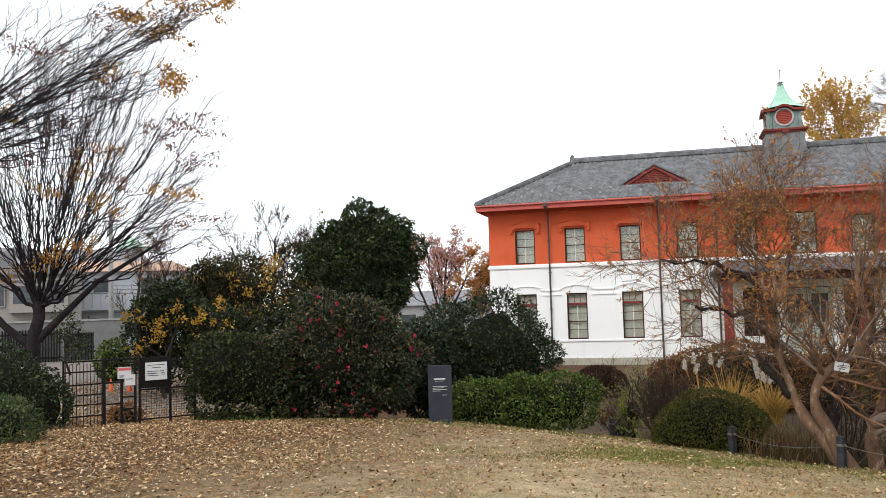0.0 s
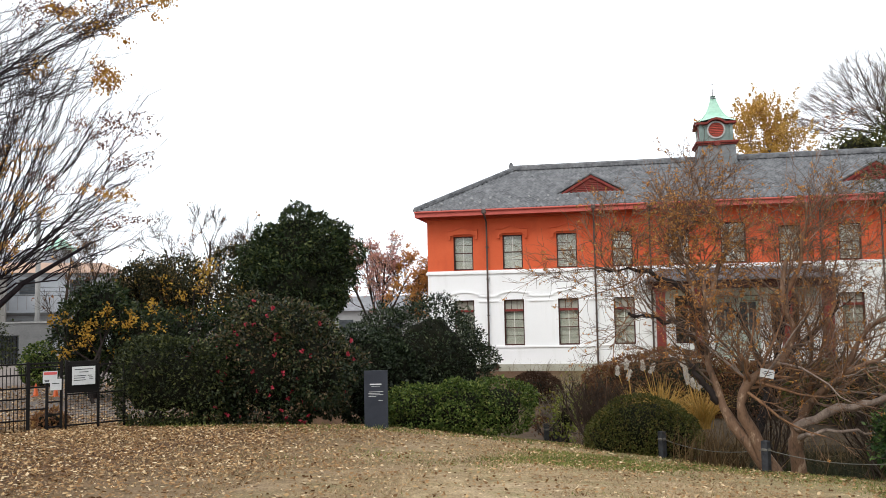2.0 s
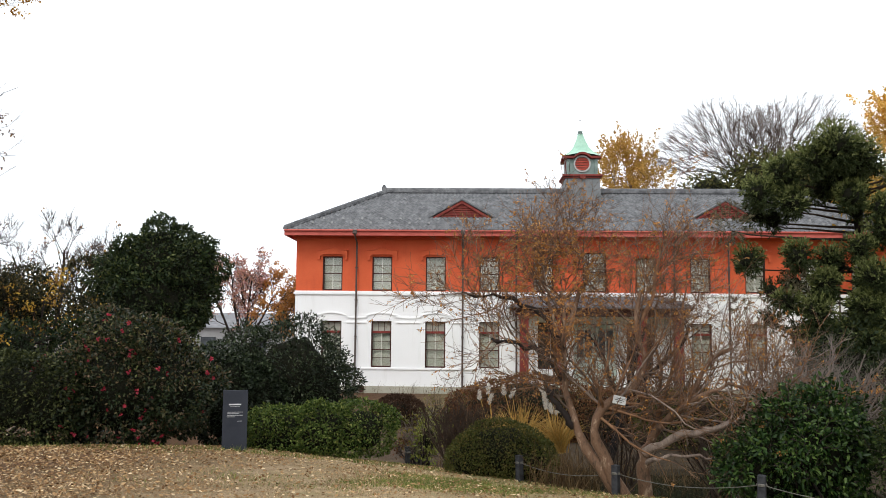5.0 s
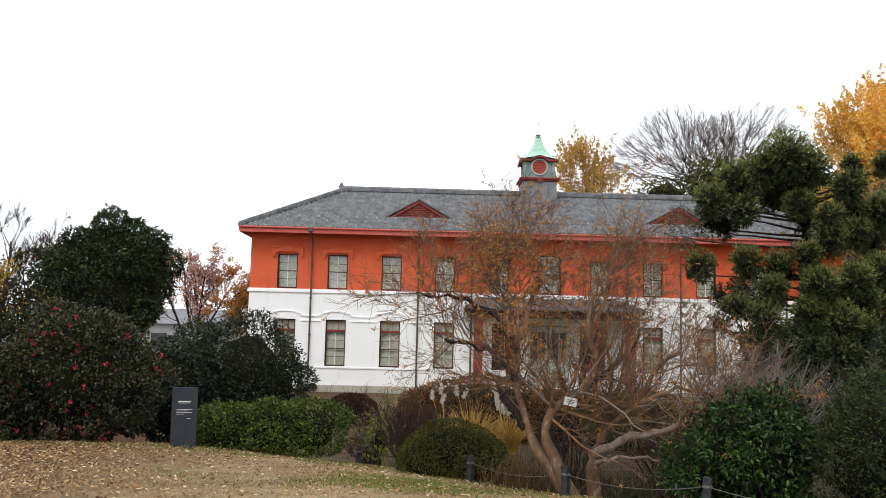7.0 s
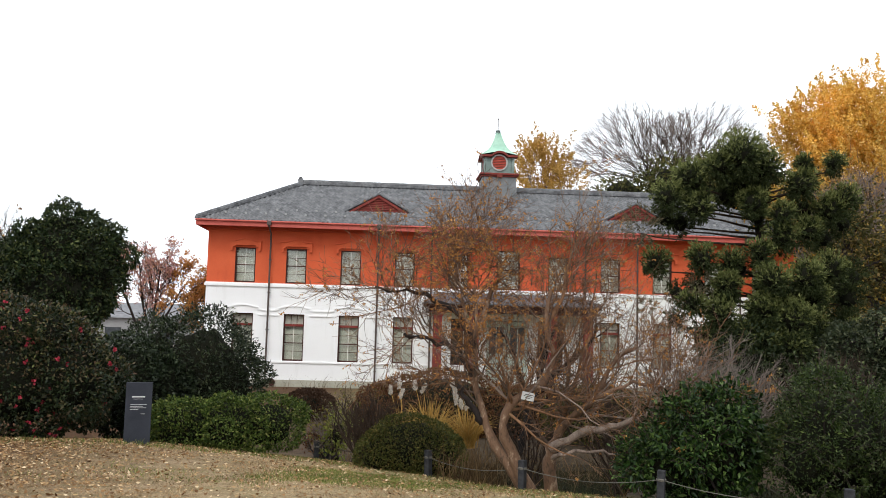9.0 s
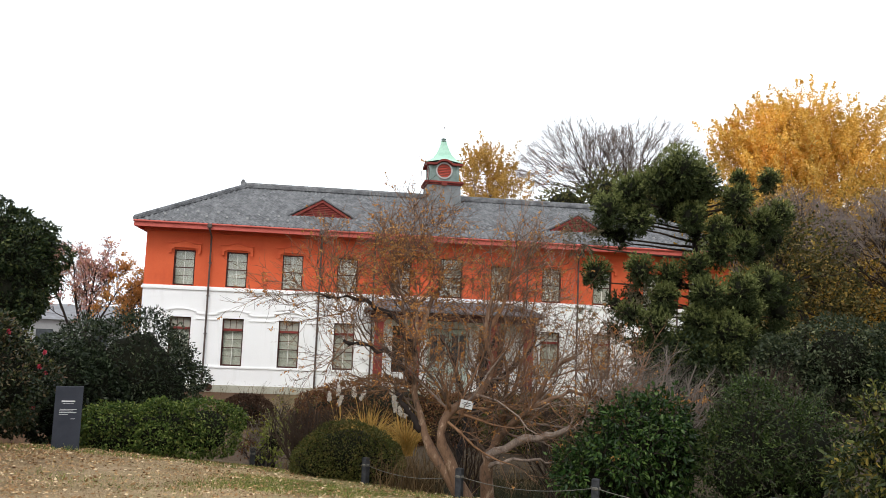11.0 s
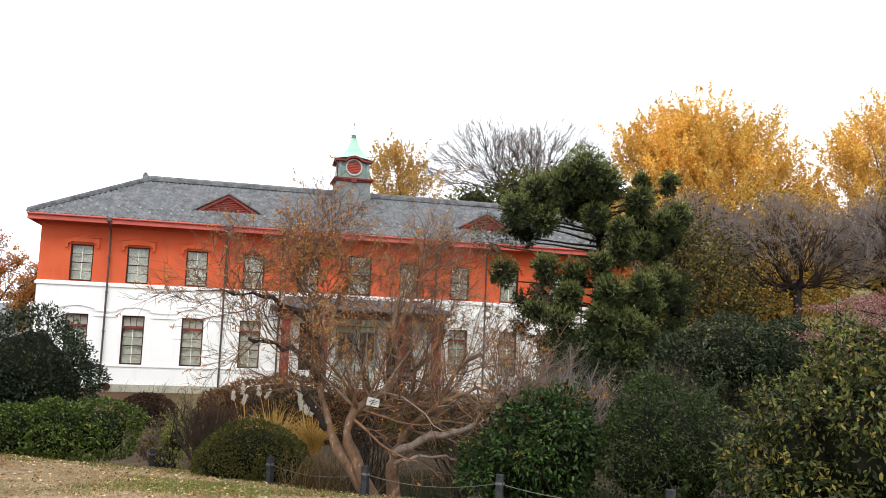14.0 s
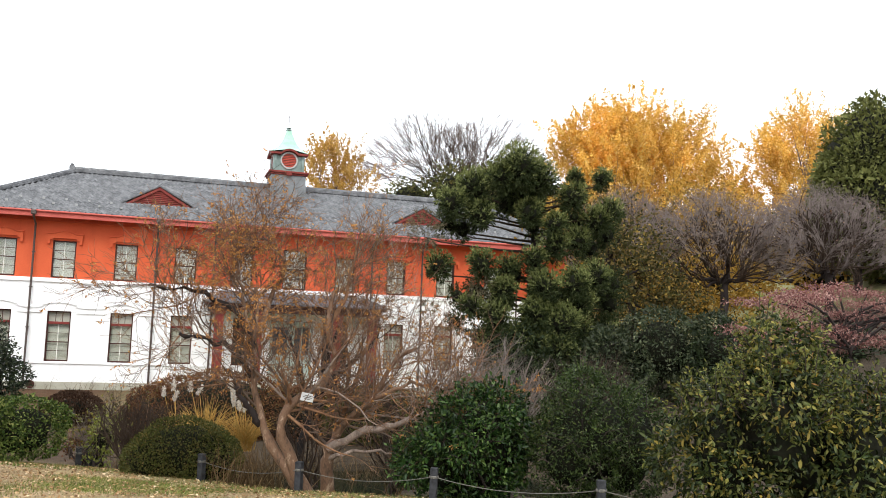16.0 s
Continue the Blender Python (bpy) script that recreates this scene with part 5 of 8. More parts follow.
part("yellowing_leaves", leaves(rng, p[hue > 0.8 + 1.2 * (p[:, 2] < 0.45)], d[hue > 0.8 + 1.2 * (p[:, 2] < 0.45)], 0.085, 0.034, 0.5, 0.5), M["spotted"], b, "patches of yellowing leaves", kind="stuff")
# only shoots high on the laurel: lit top put into leaf colour
sprigs(b, rng, lobes, 1300, 0.30, M["laurel_lit"], (0.06, 0.025), 13, where=lambda q: q[:, 2] > 0.75)


# ---- trees ----
def tree(name, at, label, category="tree", group="", z=None):
    t = thing(name, (at[0], at[1], gz(*at) if z is None else z), label, category, group)
    return t, ORIGIN[t]


def stem_line(base, top, r0, r1, rng, n=7, bend=0.1):
    s = np.linspace(0, 1, n)[:, None]
    wob = np.cumsum(rng.normal(size=(n, 3)) * bend, 0) * np.array([1, 1, 0.2])
    wob -= s * wob[-1]
    line = np.array(base) * (1 - s) + np.array(top) * s + wob
    return line[None], (r0 * (1 - s[:, 0]) + r1 * s[:, 0])[None]


def bare_tree(name, at, label, trunks, levels, mats, seed, leaf=None, group="", z=None, tip=0.3):
    """Trunks (offset of foot, offset of top, radius), then levels of grow() settings; leaf = (material, share, size, per)."""
    rng = np.random.default_rng(seed)
    t, o = tree(name, at, label, group=group, z=z)
    tr = [stem_line(o + np.array(a), o + np.array(b), r, r * tip, rng, bend=0.08) for a, b, r in trunks]
    lines, radii = np.concatenate([a for a, _ in tr]), np.concatenate([r for _, r in tr])
    part("trunk", tubes(lines, radii, 10), mats[0], t, smooth=True)
    for k, lv in enumerate(levels):
        lines, radii = grow(rng, lines, radii, **lv)
        part("limb" if k == 0 else "branch" if k < len(levels) - 1 else "twig", tubes(lines, radii, 6 if k == 0 else 4 if k == 1 else 3), mats[min(k + 1, len(mats) - 1)], t, smooth=k < 2, kind="stuff")
    if leaf:
        for mat, share, size, per, keep in leaf:
            k = rng.random(len(lines)) < share
            if keep is not None:
                k &= keep(lines[:, -1])
            ends = lines[k]
            u = rng.random((len(ends), per))
            q = ends[:, 1:2] * (1 - u[..., None]) + ends[:, -1:] * u[..., None] + rng.normal(size=(len(ends), per, 3)) * (size[2] if len(size) > 2 else size[0] * 0.5)
            q = q.reshape(-1, 3)
            part("leaves", leaves(rng, q, unit(rng.normal(size=q.shape)), size[0], size[1], 0.3, 0.3), mat, t, kind="stuff")
    return t, lines, rng


def leafy_tree(name, at, label, trunk, lobes, n, size, mat, seed, amp=0.2, depth=0.3, inner=True, z=None, bark="bark_dark", freq=4.0, limbs=10, mass=0.58):
    rng = np.random.default_rng(seed)
    t, o = tree(name, at, label, z=z)
    line, rad = stem_line(o, o + np.array(trunk[:3]), trunk[3], trunk[3] * 0.5, rng)
    part("trunk", tubes(line, rad, 9), M[bark], t, smooth=True)
    wl = [(*(np.array(l[:3]) + o), *l[3:6]) for l in lobes]
    ll = []
    for k in range(limbs):
        l = wl[k % len(wl)]
        a = line[0, rng.integers(3, 7)]
        e = np.array(l[:3]) + rng.normal(size=3) * np.array(l[3:6]) * 0.3
        ll.append([a, a * 0.6 + e * 0.4 + (0, 0, 0.2), e])
    part("limb", tubes(np.array(ll), np.tile(np.array([0.4, 0.28, 0.1]) * trunk[3], (limbs, 1)), 6), M[bark], t, smooth=True, kind="stuff")
    p, d = shell(rng, wl, n, depth, amp, freq=freq)
    part("crown", leaves(rng, p, d, size[0], size[1], 0.4, 0.1), mat, t)
    # dark masses in the crown stand for the shade between its leaves
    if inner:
        part("shade_core", core(rng, [w for w, l in zip(wl, lobes) if len(l) == 6], mass, amp), M["core_shade"], t, smooth=True, kind="stuff")
    return t, wl, rng


def dome_tips(rng, n, centre, radii, inner=0.85, low=-0.15, power=2.0):
    """Places for the tips of a crown: the outer layer of a rounded head."""
    d = unit(rng.normal(size=(n * 3, 3)))
    d = d[d[:, 2] > low][:n]
    rad = (np.abs(d) ** power).sum(1) ** (-1 / power) * lumps(rng, d, 0.10, 3.5)
    rad *= inner + (1 - inner) * rng.random(len(d)) ** 0.6
    return np.array(centre) + d * rad[:, None] * np.array(radii)


def forked(rng, fork, tips, levels, wob, lift=0.0, arch=0.0):
    """Limbs from one fork that divide again and again until they reach the tips. Levels, tips first: (number of nodes, share of the way out, radius).
    Gives lines and radii for each level, tips first."""
    fork = np.array(fork, float)
    rows, members = [], tips
    for count, share, r in levels:
        seeds = members[rng.permutation(len(members))[:count]]
        own = np.argmin(((members[:, None] - seeds[None]) ** 2).sum(2), 1)
        total = np.zeros((len(seeds), 3))
        np.add.at(total, own, members)
        num = np.maximum(np.bincount(own, minlength=len(seeds)), 1)[:, None]
        node = fork + (total / num - fork) * share + rng.normal(size=total.shape) * wob * share
        node[:, 2] += lift * share * (1 - share)
        rows.append((node[own], members, r))
        members = node
    rows.append((np.tile(fork, (len(members), 1)), members, levels[-1][2] * 1.7))
    u = np.linspace(0, 1, 6)[None, :, None]
    geo = []
    for k, (a, b, r) in enumerate(rows):
        reach = np.linalg.norm(b - a, axis=1, keepdims=True)
        out = unit(a - fork + np.array((0, 0, 0.3))) if k < len(rows) - 1 else np.tile(np.array((0, 0, 1.0)), (len(a), 1))
        mid = a + unit(out + 0.4 * unit(b - a) + np.array((0, 0, arch))) * reach * 0.5
        line = a[:, None] * (1 - u) ** 2 + 2 * mid[:, None] * u * (1 - u) + b[:, None] * u ** 2
        line[:, 1:-1] += rng.normal(size=(len(a), 4, 3)) * reach[:, None] * 0.03
        thin = r * (1 - 0.42 * u[0, :, 0])
        geo.append((line, np.tile(thin, (len(a), 1)) * rng.uniform(0.8, 1.2, (len(a), 1))))
    return geo


def crown_parts(t, geo, mats, rng, twigs=None):
    """Limbs, branches and twigs of a forked crown as parts of a tree; twigs: (number a tip, length, radius)."""
    top = len(geo) - 1
    for k, (line, rad) in enumerate(geo):
        name = "limb" if k >= top - 1 else "branch" if k else "twig"
        part(name, tubes(line, rad, 7 if k == top else 5 if k == top - 1 else 4 if k else 3), mats[0] if k >= top - 1 else mats[1] if k else mats[2], t, smooth=k >= top - 1, kind="stuff")
    line, rad = geo[0]
    if twigs:
        l2, r2 = grow(rng, line, rad, twigs[0], (twigs[1] * 0.5, twigs[1]), (15, 50), 3, 0.1, (0, 0, 0.05), 0.1, 0.7, 0.5, 0.3, twigs[2])
        part("twig", tubes(l2, r2, 3), mats[2], t, kind="stuff")
        return l2
    return line


def leaf_sprays(t, rng, places, mat, size, per, spread):
    """Small hanging sprays of leaves at a few places of a crown."""
    p = np.repeat(np.array(places), per, 0)
    strands = rng.normal(size=(len(places), 9, 3)) * np.array(spread)
    p = p + strands[np.repeat(np.arange(len(places)), per), rng.integers(9, size=len(p))] + rng.normal(size=p.shape) * np.array((0.09, 0.09, 0.06))
    part("leaves", leaves(rng, p, unit(rng.normal(size=p.shape)), size, size * 0.55, 0.3, 0.5), mat, t, kind="stuff")


# zelkova-like trees by the gate, nearly bare
UP = dict(pts=6, wig=0.07)


rng = np.random.default_rng(41)
elm, o = tree("autumn_tree", (-14.75, 17.5), "tall spreading tree, almost bare, last orange-brown leaves")
part("trunk", tubes(*stem_line(o - (0, 0, 0.1), o + np.array((0.1, 0.05, 2.5)), 0.19, 0.13, rng, bend=0.04), 10), M["bark_plum"], elm, smooth=True)
tips = dome_tips(rng, 640, (-14.2, 18.2, 4.4), (4.3, 2.4, 4.7), 0.45, -0.22, 2.8)
geo = forked(rng, o + np.array((0.1, 0.05, 2.2)), tips, [(220, 0.74, 0.009), (72, 0.50, 0.016), (22, 0.27, 0.028), (8, 0.11, 0.05)], 0.16, 0.0, 0.1)
crown_parts(elm, geo, (M["bark_plum"], M["bark_plum"], M["bark_twig"]), rng, (4, 0.6, 0.0052))
part("low_limb", tubes(*[np.array(v) for v in ([[o + np.array((0.05, 0, 1.5)), o + np.array((0.5, 0.2, 2.0)), o + np.array((1.3, 0.6, 2.9)), o + np.array((2.6, 1.4, 3.9))],
                                               [o + np.array((0.0, 0, 1.3)), o + np.array((-0.6, -0.3, 1.9)), o + np.array((-1.3, -0.8, 3.0)), o + np.array((-1.8, -1.2, 4.6))]], [[0.10, 0.085, 0.06, 0.03]] * 2)], 8), M["bark_plum"], elm, smooth=True)
leaf_sprays(elm, rng, [(-12.7, 17.5, 5.4), (-13.5, 17.4, 5.05), (-12.8, 17.5, 4.1), (-10.8, 17.6, 4.3), (-13.2, 17.2, 3.2), (-14.4, 17.2, 3.0), (-14.1, 17.4, 4.5), (-15.2, 17.3, 6.4), (-15.5, 17.3, 2.6)], M["zelkova_leaf"], 0.075, 260, (0.32, 0.32, 0.12))
leaf_sprays(elm, rng, [(-11.2, 17.5, 5.8), (-10.9, 17.5, 5.95), (-10.3, 17.5, 5.84), (-10.45, 17.6, 5.1), (-10.7, 17.5, 3.75), (-14.0, 17.4, 6.2), (-15.0, 17.4, 5.3), (-12.2, 17.5, 4.7)], M["zelkova_brown"], 0.07, 210, (0.34, 0.34, 0.13))

rng = np.random.default_rng(42)
elm, o = tree("autumn_tree", (-17.3, 15.6), "tall spreading tree with orange leaf sprays on its long boughs")
part("trunk", tubes(*stem_line(o - (0, 0, 0.1), o + np.array((0.5, 0.3, 5.6)), 0.22, 0.13, rng, bend=0.04), 10), M["bark_plum"], elm, smooth=True)
tips = np.concatenate([dome_tips(rng, 260, (-14.7, 16.8, 6.7), (3.9, 2.0, 3.2), 0.3, -0.55, 2.6), np.array((-11.6, 17.4, 8.4)) + rng.normal(size=(46, 3)) * (0.8, 0.4, 0.25), np.array((-10.2, 17.4, 8.75)) + rng.normal(size=(40, 3)) * (0.5, 0.3, 0.12),
                       np.array((-11.2, 17.4, 7.2)) + rng.normal(size=(30, 3)) * (0.5, 0.4, 0.3)])
geo = forked(rng, o + np.array((0.45, 0.28, 5.2)), tips, [(150, 0.76, 0.0075), (56, 0.52, 0.013), (20, 0.30, 0.024), (9, 0.12, 0.04)], 0.16, 0.0, -0.25)
crown_parts(elm, geo, (M["bark_plum"], M["bark_plum"], M["bark_twig"]), rng, (3, 0.5, 0.0045))
leaf_sprays(elm, rng, [(-11.5, 17.3, 8.3), (-11.3, 17.4, 8.15), (-11.0, 17.4, 7.05), (-10.85, 17.4, 6.75), (-9.7, 17.4, 8.55), (-10.6, 17.4, 8.7), (-11.9, 17.4, 8.75), (-12.4, 17.3, 7.3)], M["zelkova_leaf"], 0.08, 280, (0.25, 0.25, 0.16))
leaf_sprays(elm, rng, [(-12.2, 17.3, 8.7), (-12.7, 17.3, 8.5), (-11.0, 17.4, 8.5), (-14.6, 17.0, 8.1), (-14.9, 17.0, 7.0), (-13.9, 17.0, 7.8)], M["zelkova_brown"], 0.07, 210, (0.34, 0.3, 0.13))

# trees behind the hedges
leafy_tree("evergreen_tree", (-10.9, 28.3), "large dark round-headed evergreen tree", (0.2, 0, 4.0, 0.25),
           clumpy([(0.6, 0, 4.1, 1.5, 1.5, 1.35), (-0.5, 0, 3.6, 1.2, 1.4, 1.3), (1.55, 0, 3.5, 1.0, 1.3, 1.4), (0.5, -0.3, 2.7, 2.0, 1.7, 1.6), (0.7, 0, 5.0, 0.75, 0.8, 0.55), (0.0, 0, 4.7, 0.7, 0.8, 0.55), (1.9, 0, 4.3, 0.6, 0.8, 0.7)], 26, 0.5, 206), 62000, (0.12, 0.06), M["evergreen"], 51, 0.20, 0.22, mass=0.72)
bare_tree("olive_tree", (-12.6, 28.6), "thin brown and olive tree beside the round evergreen", [((0, 0, 0), (0.2, 0, 4.2), 0.08), ((0, 0, 0.8), (-0.7, 0, 3.9), 0.05), ((0, 0, 0.8), (0.9, 0, 4.0), 0.05)],
          [dict(count=9, length=(0.9, 1.6), angle=(20, 50), thin=0.5, **UP), dict(count=7, length=(0.5, 1.0), angle=(20, 55), thin=0.55, least=0.009, **UP)],
          [M["bark_dark"], M["bark_brown"], M["bark_brown"]], 60, [(M["olive_dark"], 0.95, (0.11, 0.065), 15, None), (M["autumn_yellow"], 0.12, (0.10, 0.06), 6, None)])
leafy_tree("evergreen_tree", (-12.9, 20.2), "dark evergreen tree past the gate", (0.1, 0, 2.2, 0.12), [(-0.3, 0, 1.6, 0.8, 0.8, 1.3), (0.2, 0, 2.3, 0.7, 0.7, 0.75), (0.9, 0.2, 1.3, 0.9, 0.8, 1.1)], 9000, (0.12, 0.055), M["evergreen"], 52)
bare_tree("yellow_tree", (-12.4, 19.4), "small tree with sprays of golden autumn leaves", [((0, 0, 0), (0.1, 0, 1.9), 0.05), ((0, 0, 0.6), (-0.9, -0.3, 1.9), 0.03), ((0, 0, 0.7), (1.2, 0.6, 2.0), 0.03), ((0, 0, 0.9), (0.5, 0.3, 2.3), 0.03)],
          [dict(count=6, length=(0.5, 1.1), angle=(30, 75), thin=0.5, pull=(0, 0, -0.03), pts=5, wig=0.1, start=0.4), dict(count=5, length=(0.25, 0.6), angle=(20, 60), thin=0.6, pull=(0, 0, -0.05), pts=4, wig=0.1)],
          [M["bark_dark"]], 53, [(M["autumn_yellow"], 0.8, (0.075, 0.05), 9, None)], tip=0.3)
leafy_tree("evergreen_tree", (-12.0, 22.2), "dark evergreen undergrowth behind the hedge", (0, 0, 1.5, 0.1), [(0, 0, 1.2, 1.6, 1.0, 1.2), (1.8, 0.6, 1.2, 1.4, 1.0, 1.3), (3.4, 1.2, 1.1, 1.4, 1.0, 1.2)], 12000, (0.13, 0.055), M["evergreen"], 54)
leafy_tree("olive_tree", (-12.9, 25.0), "thin tree with olive and yellow leaves", (0.2, 0, 3.0, 0.12), [(0, 0, 3.2, 1.0, 0.9, 0.9), (1.0, 0.3, 2.5, 1.0, 0.9, 0.8), (-0.3, 0, 2.3, 0.9, 0.8, 0.8)], 9000, (0.11, 0.055), M["olive_dark"], 55, 0.4, 0.5, inner=False, freq=6.0)
bare_tree("bare_tree", (-16.0, 32.0), "pale bare tree with fine twigs", [((0, 0, 0), (0.6, 0, 5.0), 0.12), ((0.1, 0, 0.8), (-1.4, 0, 4.8), 0.08), ((0.1, 0, 0.8), (2.2, 0, 4.6), 0.08)],
          [dict(count=9, length=(1.6, 2.8), angle=(20, 50), thin=0.5, **UP), dict(count=7, length=(0.7, 1.5), angle=(20, 50), thin=0.55, **UP), dict(count=8, length=(0.4, 0.9), angle=(20, 50), pts=3, wig=0.1, least=0.009)],
          [M["bark_brown"], M["bark_brown"], M["bark_brown"], M["bark_brown"]], 56, [(M["autumn_brown"], 0.03, (0.1, 0.07), 3, None), (M["autumn_yellow"], 0.06, (0.1, 0.08), 4, lambda e: e[:, 2] < 3.6)])
bare_tree("bare_tree", (-20.5, 30.0), "pale bare tree with a few brown leaves", [((0, 0, 0), (0.3, 0, 4.4), 0.10), ((0.1, 0, 0.8), (1.6, 0, 4.2), 0.08)],
          [dict(count=8, length=(1.4, 2.4), angle=(20, 50), thin=0.5, **UP), dict(count=7, length=(0.7, 1.4), angle=(20, 50), thin=0.55, **UP), dict(count=8, length=(0.4, 0.9), angle=(20, 50), pts=3, wig=0.1, least=0.009)],
          [M["bark_brown"], M["bark_brown"], M["bark_brown"], M["bark_brown"]], 57, [(M["autumn_brown"], 0.12, (0.1, 0.07), 3, None)])
bare_tree("maple_tree", (-11.6, 44.0), "maple with thin pink and orange autumn leaves", [((0, 0, 0), (0.4, 0, 5.0), 0.12), ((0, 0, 0.6), (-2.2, 0, 4.8), 0.08), ((0.2, 0, 0.6), (1.8, 0, 4.2), 0.08), ((0, 0, 0.8), (-1.0, 0.5, 5.4), 0.08), ((0, 0, 0.5), (2.4, 0.5, 3.0), 0.07)],
          [dict(count=11, length=(1.4, 2.4), angle=(25, 65), thin=0.5, start=0.3, **UP), dict(count=8, length=(0.7, 1.4), angle=(20, 60), thin=0.5, least=0.012, **UP), dict(count=6, length=(0.3, 0.8), angle=(20, 55), pts=3, wig=0.1, least=0.008)],
          [M["bark_dark"], M["bark_brown"], M["bark_brown"]], 58, [(M["maple_pink"], 0.75, (0.10, 0.07), 6, lambda e: e[:, 0] - 0.4 * e[:, 2] < -12.0), (M["maple_orange"], 0.95, (0.11, 0.08), 8, lambda e: e[:, 0] - 0.4 * e[:, 2] >= -12.0)], z=-0.6)

leafy_tree("evergreen_tree", (-13.65, 24.0), "dark brown-green tree with yellowing leaves behind the hedge", (0.1, 0, 2.4, 0.10), clumpy([(0.0, 0, 3.27, 0.75, 0.7, 0.62), (-0.55, 0.1, 2.72, 0.55, 0.6, 0.6), (0.5, 0, 2.82, 0.6, 0.6, 0.7), (1.1, 0.2, 2.52, 0.7, 0.6, 0.7)], 12, 0.3, 211), 15000, (0.085, 0.045), M["olive_dark"], 48, 0.3, 0.35, mass=0.5, freq=6.0)
bare_tree("yellow_tree", (-12.05, 23.4), "thin tree with drooping golden autumn leaves", [((0, 0, 0), (0.3, 0, 2.9), 0.05), ((0, 0, 0.8), (-0.8, 0, 2.6), 0.03), ((0, 0, 0.9), (0.9, 0, 3.2), 0.03)],
          [dict(count=7, length=(0.6, 1.3), angle=(25, 65), thin=0.5, pull=(0, 0, -0.02), pts=5, wig=0.1, start=0.4), dict(count=6, length=(0.3, 0.7), angle=(20, 60), thin=0.6, pull=(0, 0, -0.05), pts=4, wig=0.1)],
          [M["bark_dark"], M["bark_brown"], M["bark_brown"]], 49, [(M["autumn_yellow"], 0.55, (0.08, 0.05), 8, None), (M["autumn_brown"], 0.25, (0.08, 0.05), 4, None)])

# crape myrtle by the pond: smooth pale trunks that fork low
rng = np.random.default_rng(61)
crape, o = tree("crape_myrtle", (2.5, 13.1), "old crape myrtle with smooth pale forking trunks, nearly leafless")


def limb(points, r0, r1, n=12):
    """A limb through a few bends, smoothly tapered."""
    p = np.array(points, float)
    s = np.linspace(0, 1, len(p))
    t = np.linspace(0, 1, n)
    line = np.stack([np.interp(t, s, p[:, k]) for k in range(3)], 1)
    line[1:-1] = 0.25 * line[:-2] + 0.5 * line[1:-1] + 0.25 * line[2:]
    line[2:-1] += rng.normal(size=(n - 3, 3)) * 0.024
    swell = 1 + 0.10 * rng.normal(size=n)
    return line[None], ((r1 + (r0 - r1) * (1 - t) ** 1.5) * 0.94 * swell)[None]


mains = [limb([(2.36, 12.96, -0.95), (2.05, 12.98, -0.55), (1.66, 13.0, 0.08), (1.47, 13.0, 0.45), (1.44, 13.05, 1.0), (1.52, 13.1, 1.5), (1.45, 13.2, 2.2)], 0.105, 0.03),
         limb([(2.42, 12.9, -0.95), (2.18, 12.9, -0.6), (1.95, 12.85, -0.02), (1.85, 12.8, 0.24), (2.0, 12.78, 0.53), (2.32, 12.75, 0.68), (2.58, 12.72, 0.87), (2.66, 12.75, 1.22), (2.46, 12.8, 1.55), (2.62, 12.95, 2.2)], 0.115, 0.03, 18),
         limb([(2.72, 13.25, -0.95), (2.67, 13.15, -0.5), (2.67, 13.1, -0.3), (2.75, 13.1, -0.05), (3.12, 13.1, 0.37), (3.35, 13.05, 0.6), (3.65, 12.95, 1.25), (3.96, 12.9, 1.35)], 0.125, 0.035, 16),
         limb([(2.66, 13.0, -0.2), (2.94, 12.75, 0.05), (3.44, 12.6, 0.18), (3.72, 12.55, 0.27), (3.95, 12.5, 0.33), (4.10, 12.45, 0.55), (4.38, 12.4, 0.70)], 0.07, 0.03, 18),
         limb([(2.75, 13.0, 0.0), (2.92, 12.75, 0.34), (3.25, 12.65, 0.63), (3.63, 12.6, 0.76), (4.02, 12.6, 0.81), (4.5, 12.5, 0.70)], 0.06, 0.02, 14),
         limb([(2.66, 13.1, -0.36), (2.80, 12.8, -0.26), (3.1, 12.7, -0.21), (3.48, 12.7, -0.2), (3.79, 12.7, -0.27)], 0.045, 0.014),
         limb([(1.45, 13.05, 0.85), (1.25, 13.05, 1.18), (0.95, 13.0, 1.36), (0.66, 12.97, 1.42), (0.38, 12.95, 1.46)], 0.05, 0.028),
         limb([(1.48, 13.05, 1.3), (1.15, 13.05, 1.85), (0.80, 13.0, 2.05), (0.45, 12.97, 2.12), (0.18, 12.95, 2.08), (-0.08, 12.95, 2.16)], 0.055, 0.02),
         limb([(1.52, 13.1, 1.5), (1.75, 13.4, 2.15), (1.95, 13.6, 2.6), (1.75, 13.7, 2.9), (1.6, 13.7, 3.1)], 0.05, 0.018),
         limb([(2.67, 13.1, -0.3), (2.86, 13.1, 0.29), (3.13, 13.1, 1.06), (3.32, 13.15, 1.67), (3.38, 13.2, 2.5)], 0.05, 0.012, 14), limb([(2.5, 12.85, 1.6), (2.85, 12.95, 2.2), (2.95, 13.0, 3.0)], 0.045, 0.014),
         limb([(1.60, 13.0, 0.15), (1.40, 12.9, 0.42), (1.20, 12.9, 0.70)], 0.06, 0.035), limb([(1.5, 13.1, 1.2), (1.25, 13.3, 2.1), (1.2, 13.4, 2.9)], 0.045, 0.014),
         limb([(2.9, 13.1, 0.2), (3.0, 13.2, 1.0), (2.85, 13.3, 1.8), (3.1, 13.4, 2.5)], 0.045, 0.014)]
for ln, rd in mains[:3]:
    part("trunk", tubes(ln, rd, 12), M["bark_crape"], crape, smooth=True)
